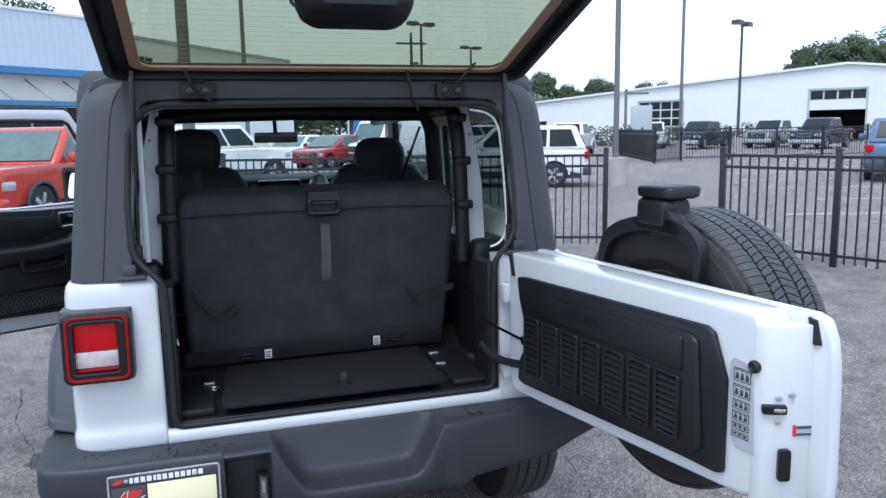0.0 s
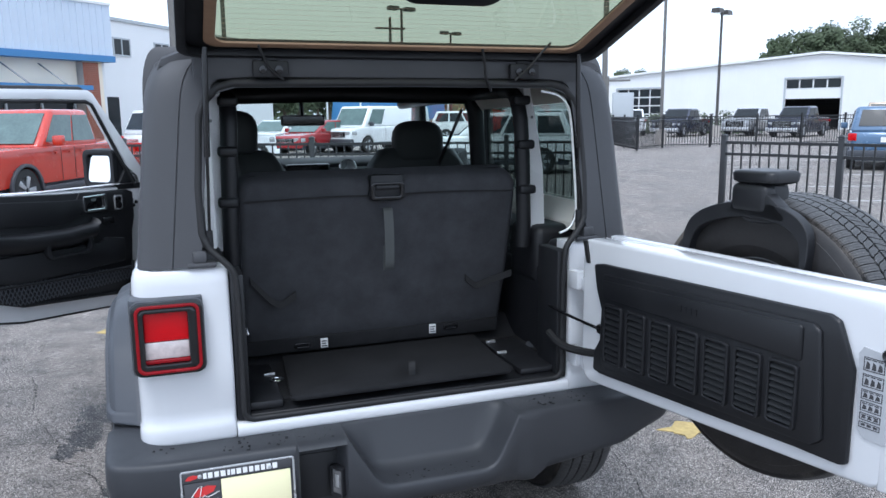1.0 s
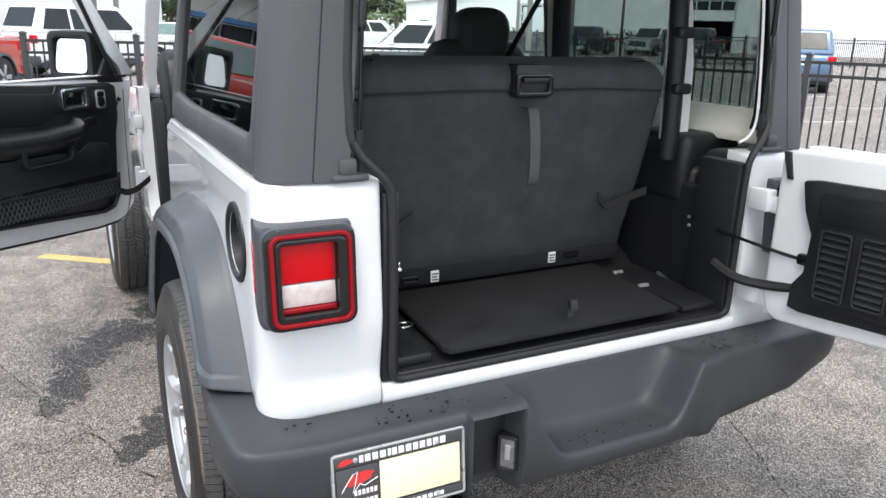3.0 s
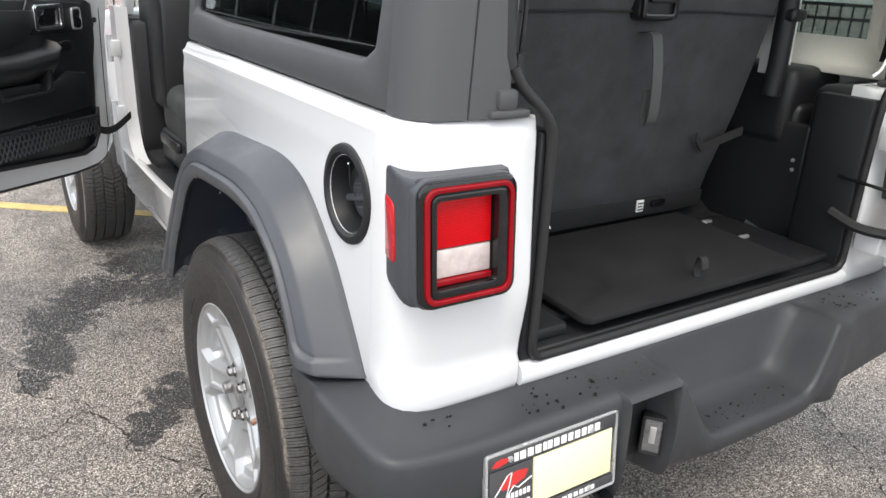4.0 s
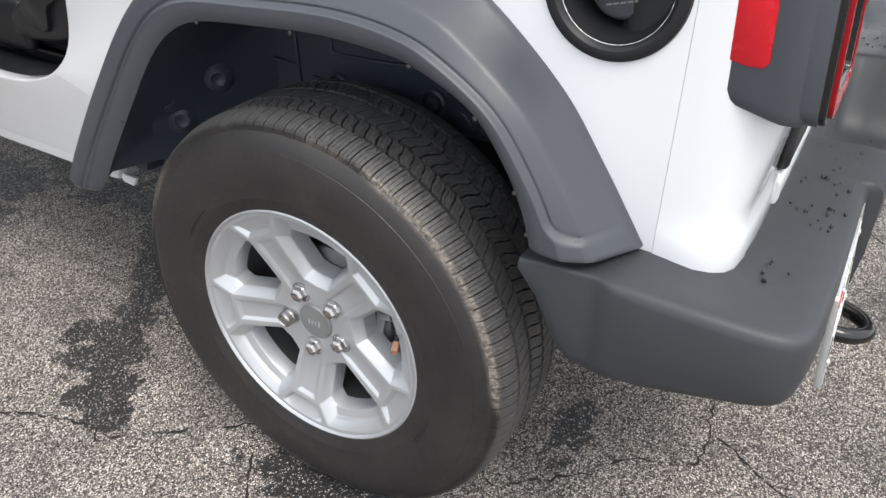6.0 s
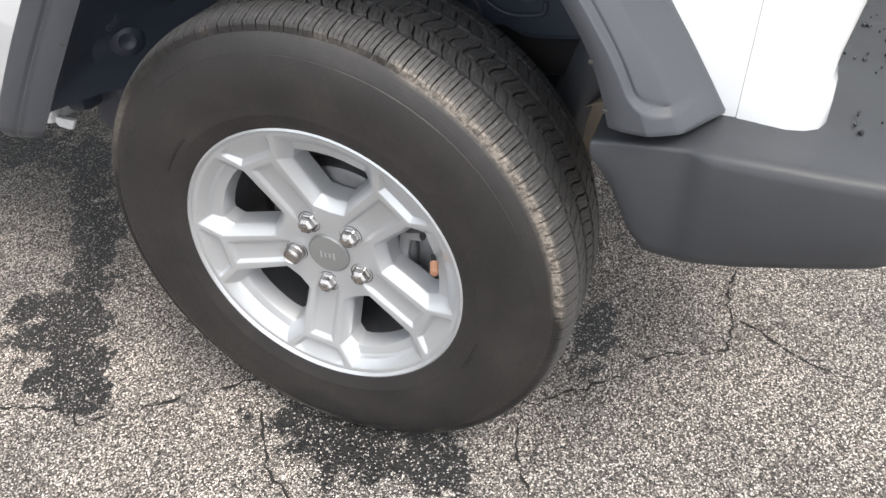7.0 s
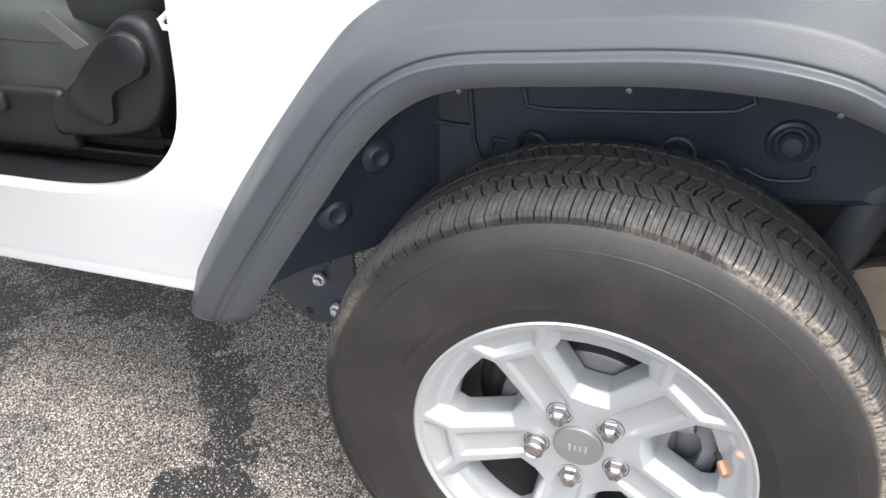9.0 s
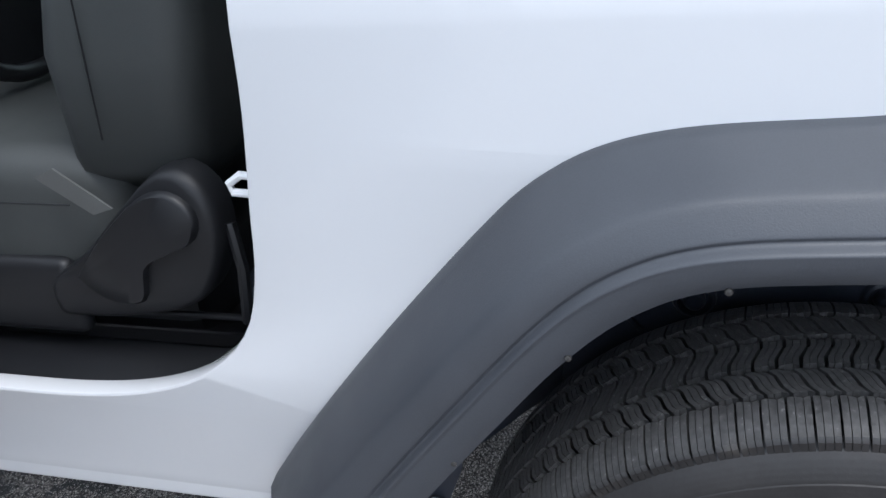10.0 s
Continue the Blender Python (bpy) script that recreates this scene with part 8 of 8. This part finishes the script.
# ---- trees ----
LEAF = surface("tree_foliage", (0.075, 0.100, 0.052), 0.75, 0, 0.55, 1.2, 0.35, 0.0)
BARK = surface("tree_bark", (0.13, 0.10, 0.075), 0.95, 0, 0.3, 12, 2, 0.4, 0.02)


def tree(seed, h, spread):
    rng = random.Random(seed)
    t = thing("tree", "tall leafy green tree beyond the buildings", "tree", group="trees beyond the lot")
    tb = bmesh.new()
    tube([(0, 0, 0), (0.1, 0, h * 0.3), (0.0, 0.1, h * 0.6), (0.1, 0.1, h * 0.9)], [0.30, 0.24, 0.15, 0.04], 8, bm=tb)
    tips = []
    for i in range(14):
        z = h * rng.uniform(0.3, 0.85)
        a = rng.uniform(0, 2 * math.pi)
        ln2 = spread * rng.uniform(0.5, 1.0) * (1.15 - z / h)
        e = Vector((ln2 * math.cos(a), ln2 * math.sin(a), z + ln2 * rng.uniform(0.2, 0.5)))
        tube([(0, 0, z), tuple(e * 0.5 + Vector((0, 0, z * 0.5 + 0.1))), tuple(e)], [0.10, 0.06, 0.02], 5, bm=tb)
        tips.append(e)
    tips.append(Vector((0, 0, h)))
    tips += [Vector((rng.gauss(0, spread * 0.3), rng.gauss(0, spread * 0.3), h * rng.uniform(0.5, 1.0))) for _ in range(16)]
    part("trunk", tb, BARK, t)
    vs, fs = [], []
    for e in tips:
        rad = spread * rng.uniform(0.22, 0.4)
        for _ in range(230):
            d3 = Vector((rng.gauss(0, 1), rng.gauss(0, 1), rng.gauss(0, 0.75))).normalized() * rad * rng.uniform(0.5, 1.05)
            p = e + d3
            s = rng.uniform(0.09, 0.24)
            u = Vector((rng.gauss(0, 1), rng.gauss(0, 1), rng.gauss(0, 1))).normalized() * s
            w = u.orthogonal().normalized() * s * 0.7
            b = len(vs)
            vs += [tuple(p - u), tuple(p + w), tuple(p + u), tuple(p - w)]
            fs.append((b, b + 1, b + 2, b + 3))
    cr2 = pydata("crown", vs, fs, LEAF, t)
    return t


T = [tree(1, 11, 3.4), tree(2, 9, 3.0), tree(3, 13, 3.8)]
place = random.Random(5)
spots = [(69.5, 77, 1, 0.82), (71, 76, 0, 0.80), (77.8, 72, 1, 1.02), (74, 73.5, 0, 0.98), (72, 75.5, 0, 0.95), (76, 72.5, 0, 1.04), (79.5, 71, 2, 0.92), (83, 70.5, 0, 1.0), (87, 69, 1, 1.14), (91, 68, 0, 1.0), (95, 66, 1, 1.1), (81, 75, 0, 1.04), (99, 64, 0, 0.9), (103, 62, 2, 0.80), (85.5, 73, 1, 1.0), (74, 76, 1, 0.86),
         (41.5, 103, 0, 0.78), (45, 101.5, 1, 0.75), (48, 100, 0, 0.80), (52, 98.5, 1, 0.72), (54.8, 97, 0, 0.70), (57.5, 96, 1, 0.70), (60.5, 94.5, 0, 0.66), (40, 101, 1, 0.85), (43.5, 100, 0, 0.75), (46.5, 99, 1, 0.9), (50, 97.5, 1, 0.8), (53.5, 96, 0, 0.72), (37, 102, 0, 0.8), (56, 95, 1, 0.8), (59, 94, 1, 0.75), (62, 92, 0, 0.65),
         (-4, 78, 0, 0.62), (2, 76, 1, 0.7), (8, 78, 2, 0.5), (14, 80, 0, 0.6), (20, 84, 1, 0.72), (-10, 74, 2, 0.5), (5, 72, 1, 0.62), (11, 74, 0, 0.56), (-1, 72, 1, 0.65), (17, 76, 1, 0.66), (23, 78, 2, 0.5), (26, 82, 1, 0.7), (7.5, 70, 1, 0.6), (13.5, 71, 1, 0.62), (9.5, 73, 0, 0.55), (3, 70, 0, 0.5)]
for i, (x, y, k, s) in enumerate(spots):
    copy_thing(T[k], pose(x, y, 0, 0, 0, place.uniform(0, 360)) @ Matrix.Scale(s, 4))
for t_, (x, y) in zip(T, ((97, 76), (48, 102), (-16, 76))):
    t_.matrix_basis = pose(x, y, 0)
wood_v, wood_f = [], []
wr_ = random.Random(12)
for i in range(15000):
    f = wr_.random()
    top = 4.6 + 1.1 * math.sin(f * 41) + 0.7 * math.sin(f * 97 + 1) + 0.5 * math.sin(f * 230)
    p = Vector((-24 + 66 * f, 84 + 2.5 * math.sin(f * 60) + wr_.gauss(0, 0.8), top * wr_.random() ** 0.8))
    s = wr_.uniform(0.12, 0.34)
    u = Vector((wr_.gauss(0, 1), wr_.gauss(0, 1), wr_.gauss(0, 1))).normalized() * s
    w = u.orthogonal().normalized() * s * 0.8
    b = len(wood_v)
    wood_v += [tuple(p - u), tuple(p + w), tuple(p + u), tuple(p - w)]
    wood_f.append((b, b + 1, b + 2, b + 3))
# distance haze is put into this leaf colour, paler than LEAF
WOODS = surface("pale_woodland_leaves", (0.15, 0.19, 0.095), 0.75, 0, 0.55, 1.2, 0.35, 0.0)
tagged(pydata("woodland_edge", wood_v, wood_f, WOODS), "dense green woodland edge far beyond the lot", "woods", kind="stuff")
hedge_v, hedge_f = [], []
hr = random.Random(9)
for i in range(5200):
    f = hr.random()
    p = Vector((29 + 12 * f, 56 - 12 * f, 0)) + Vector((hr.gauss(0, 0.35), hr.gauss(0, 0.35), hr.uniform(0.0, 1.75) * (0.85 + 0.15 * math.sin(f * 60))))
    s = hr.uniform(0.06, 0.13)
    u = Vector((hr.gauss(0, 1), hr.gauss(0, 1), hr.gauss(0, 1))).normalized() * s
    w = u.orthogonal().normalized() * s
    b = len(hedge_v)
    hedge_v += [tuple(p - u), tuple(p + w), tuple(p + u), tuple(p - w)]
    hedge_f.append((b, b + 1, b + 2, b + 3))
tagged(pydata("hedge", hedge_v, hedge_f, LEAF), "clipped green hedge along the workshop", "hedge", kind="stuff")

# ---- cracks in the asphalt ----
CRACK = surface("open_crack", (0.016, 0.015, 0.014), 0.95, 0, 0.3, 200, 6, 0.0)
CRACKS = [((-1.35, 0.66), (-1.27, 0.66), (-1.18, 0.74), (-1.124, 0.709), (-1.08, 0.59), (-1.067, 0.51), (-1.09, 0.474), (-1.043, 0.44), (-0.99, 0.364), (-0.95, 0.326), (-0.88, 0.241), (-0.75, 0.16), (-0.5, 0.12)), ((-0.90, 0.21), (-0.979, 0.139), (-1.052, 0.087), (-1.08, 0.03), (-1.2, -0.04)),
          ((-0.60, -0.20), (-0.746, -0.288), (-0.707, -0.347), (-0.66, -0.405), (-0.605, -0.464), (-0.534, -0.514), (-0.504, -0.589), (-0.474, -0.638), (-0.383, -0.644), (-0.291, -0.627), (-0.18, -0.64)), ((-0.366, -0.638), (-0.395, -0.70), (-0.419, -0.742), (-0.461, -0.803), (-0.466, -0.872), (-0.5, -1.1), (-0.42, -1.5)), ((-0.744, -0.294), (-0.80, -0.30), (-0.86, -0.315), (-0.95, -0.36)),
          ((-1.31, 1.14), (-1.296, 0.94), (-1.163, 0.82), (-1.124, 0.72)), ((-1.9, 2.34), (-1.7, 2.30), (-1.53, 2.36), (-1.22, 2.46), (-0.95, 2.5)), ((-1.62, 2.32), (-1.55, 2.0), (-1.5, 1.62), (-1.31, 1.14)), ((-2.6, 1.9), (-2.0, 1.75), (-1.5, 1.62)), ((0.9, -0.7), (1.15, -0.2), (1.3, 0.4), (1.8, 0.9)), ((1.3, 0.4), (1.0, 0.9), (0.9, 1.6)), ((-2.4, 4.1), (-1.6, 3.7), (-0.9, 3.5)), ((-0.6, -1.6), (0.2, -1.3), (0.9, -0.7)), ((-1.6, -0.2), (-1.2, 0.02)), ((-1.75, 1.2), (-1.5, 1.2), (-1.31, 1.14))]
cr_rng = random.Random(3)
cv, cf = [], []
for line in CRACKS:
    pts = smooth_line([(x, y, 0) for x, y in line], max(16, int(60 * sum(math.dist(p, q) for p, q in zip(line, line[1:])))))
    for i, p in enumerate(pts):
        a, c = pts[max(0, i - 1)], pts[min(len(pts) - 1, i + 1)]
        t = (c - a).normalized()
        n_ = Vector((-t.y, t.x, 0))
        wv = 0.0028 * (0.1 + 1.5 * cr_rng.random() ** 1.5) * min(1.0, 0.3 + min(i, len(pts) - 1 - i) / 4)
        off = n_ * cr_rng.gauss(0, 0.0035)
        cv += [tuple(p + off + n_ * wv + Vector((0, 0, 0.0012))), tuple(p + off - n_ * wv + Vector((0, 0, 0.0012)))]
        if i:
            b = len(cv) - 4
            cf.append((b, b + 1, b + 3, b + 2))
tagged(pydata("asphalt_cracks", cv, cf, CRACK), "narrow dark cracks in the asphalt", "cracks", kind="stuff")

# ---- rain drops on the bumper ----
DR = random.Random(4)
dv = bmesh.new()
for i in range(105):
    k = DR.random()
    if k < 0.30:
        x, y, z = DR.uniform(-0.60, -0.28), DR.uniform(-0.755, -0.67), 0.667
    elif k < 0.35:
        x, y, z = DR.uniform(-0.86, -0.70), DR.uniform(-0.73, -0.68), 0.672
    elif k < 0.75:
        x = DR.gauss(0.02, 0.09)
        y = DR.uniform(-0.80, -0.745)
        z = 0.5126 + max(0.0, y + 0.788) * 0.04
    else:
        x, y, z = DR.uniform(0.36, 0.62), DR.uniform(-0.76, -0.67), 0.667
    r = DR.choice((0.0010, 0.0014, 0.0018, 0.0024, 0.0034)) * DR.uniform(0.8, 1.2)
    n_ = 8
    st_ = DR.uniform(0.9, 1.9)
    a0 = DR.uniform(0, 3)
    ring0 = [(x + r * st_ * math.cos(a0 + 2 * math.pi * j / n_), y + r * math.sin(a0 + 2 * math.pi * j / n_), z - 0.002) for j in range(n_)]
    ring1 = [(x + 0.75 * r * st_ * math.cos(a0 + 2 * math.pi * j / n_), y + 0.75 * r * math.sin(a0 + 2 * math.pi * j / n_), z + r * 0.35) for j in range(n_)]
    ring2 = [(x + 0.1 * r * math.cos(2 * math.pi * j / n_), y + 0.1 * r * math.sin(2 * math.pi * j / n_), z + r * 0.48) for j in range(n_)]
    loft([ring0, ring1, ring2], bm=dv)
drops = part("rain_drop", dv, GLOSS, bp, "dark rain drops")
tagged(drops, kind="stuff")

# ---- bricks of the pier ----
bk = None
for row in range(50):
    for k in range(4):
        u = L_ - 0.87 + 0.005 + k * 0.256 - (0.128 if row % 2 else 0)
        u0, u1 = max(u, L_ - 0.869), min(u + 0.244, L_ - 0.131)
        if u1 - u0 < 0.06:
            continue
        z = row * 0.0785 + 0.006
        if abs((u1 - u0) - 0.244) < 1e-3:
            if bk is None:
                bk = part("brick", box(0, 0.244, -0.012, 0.02, 0, 0.066, 0.004, 1), BRICK, pier, smooth=0)
                bk.matrix_basis = pose(u0, 0.12, z)
            else:
                share(bk, pose(u0, 0.12, z), pier)
        else:
            share(bk, pose(u0, 0.12, z) @ Matrix.Diagonal(((u1 - u0) / 0.244, 1, 1, 1)), pier)
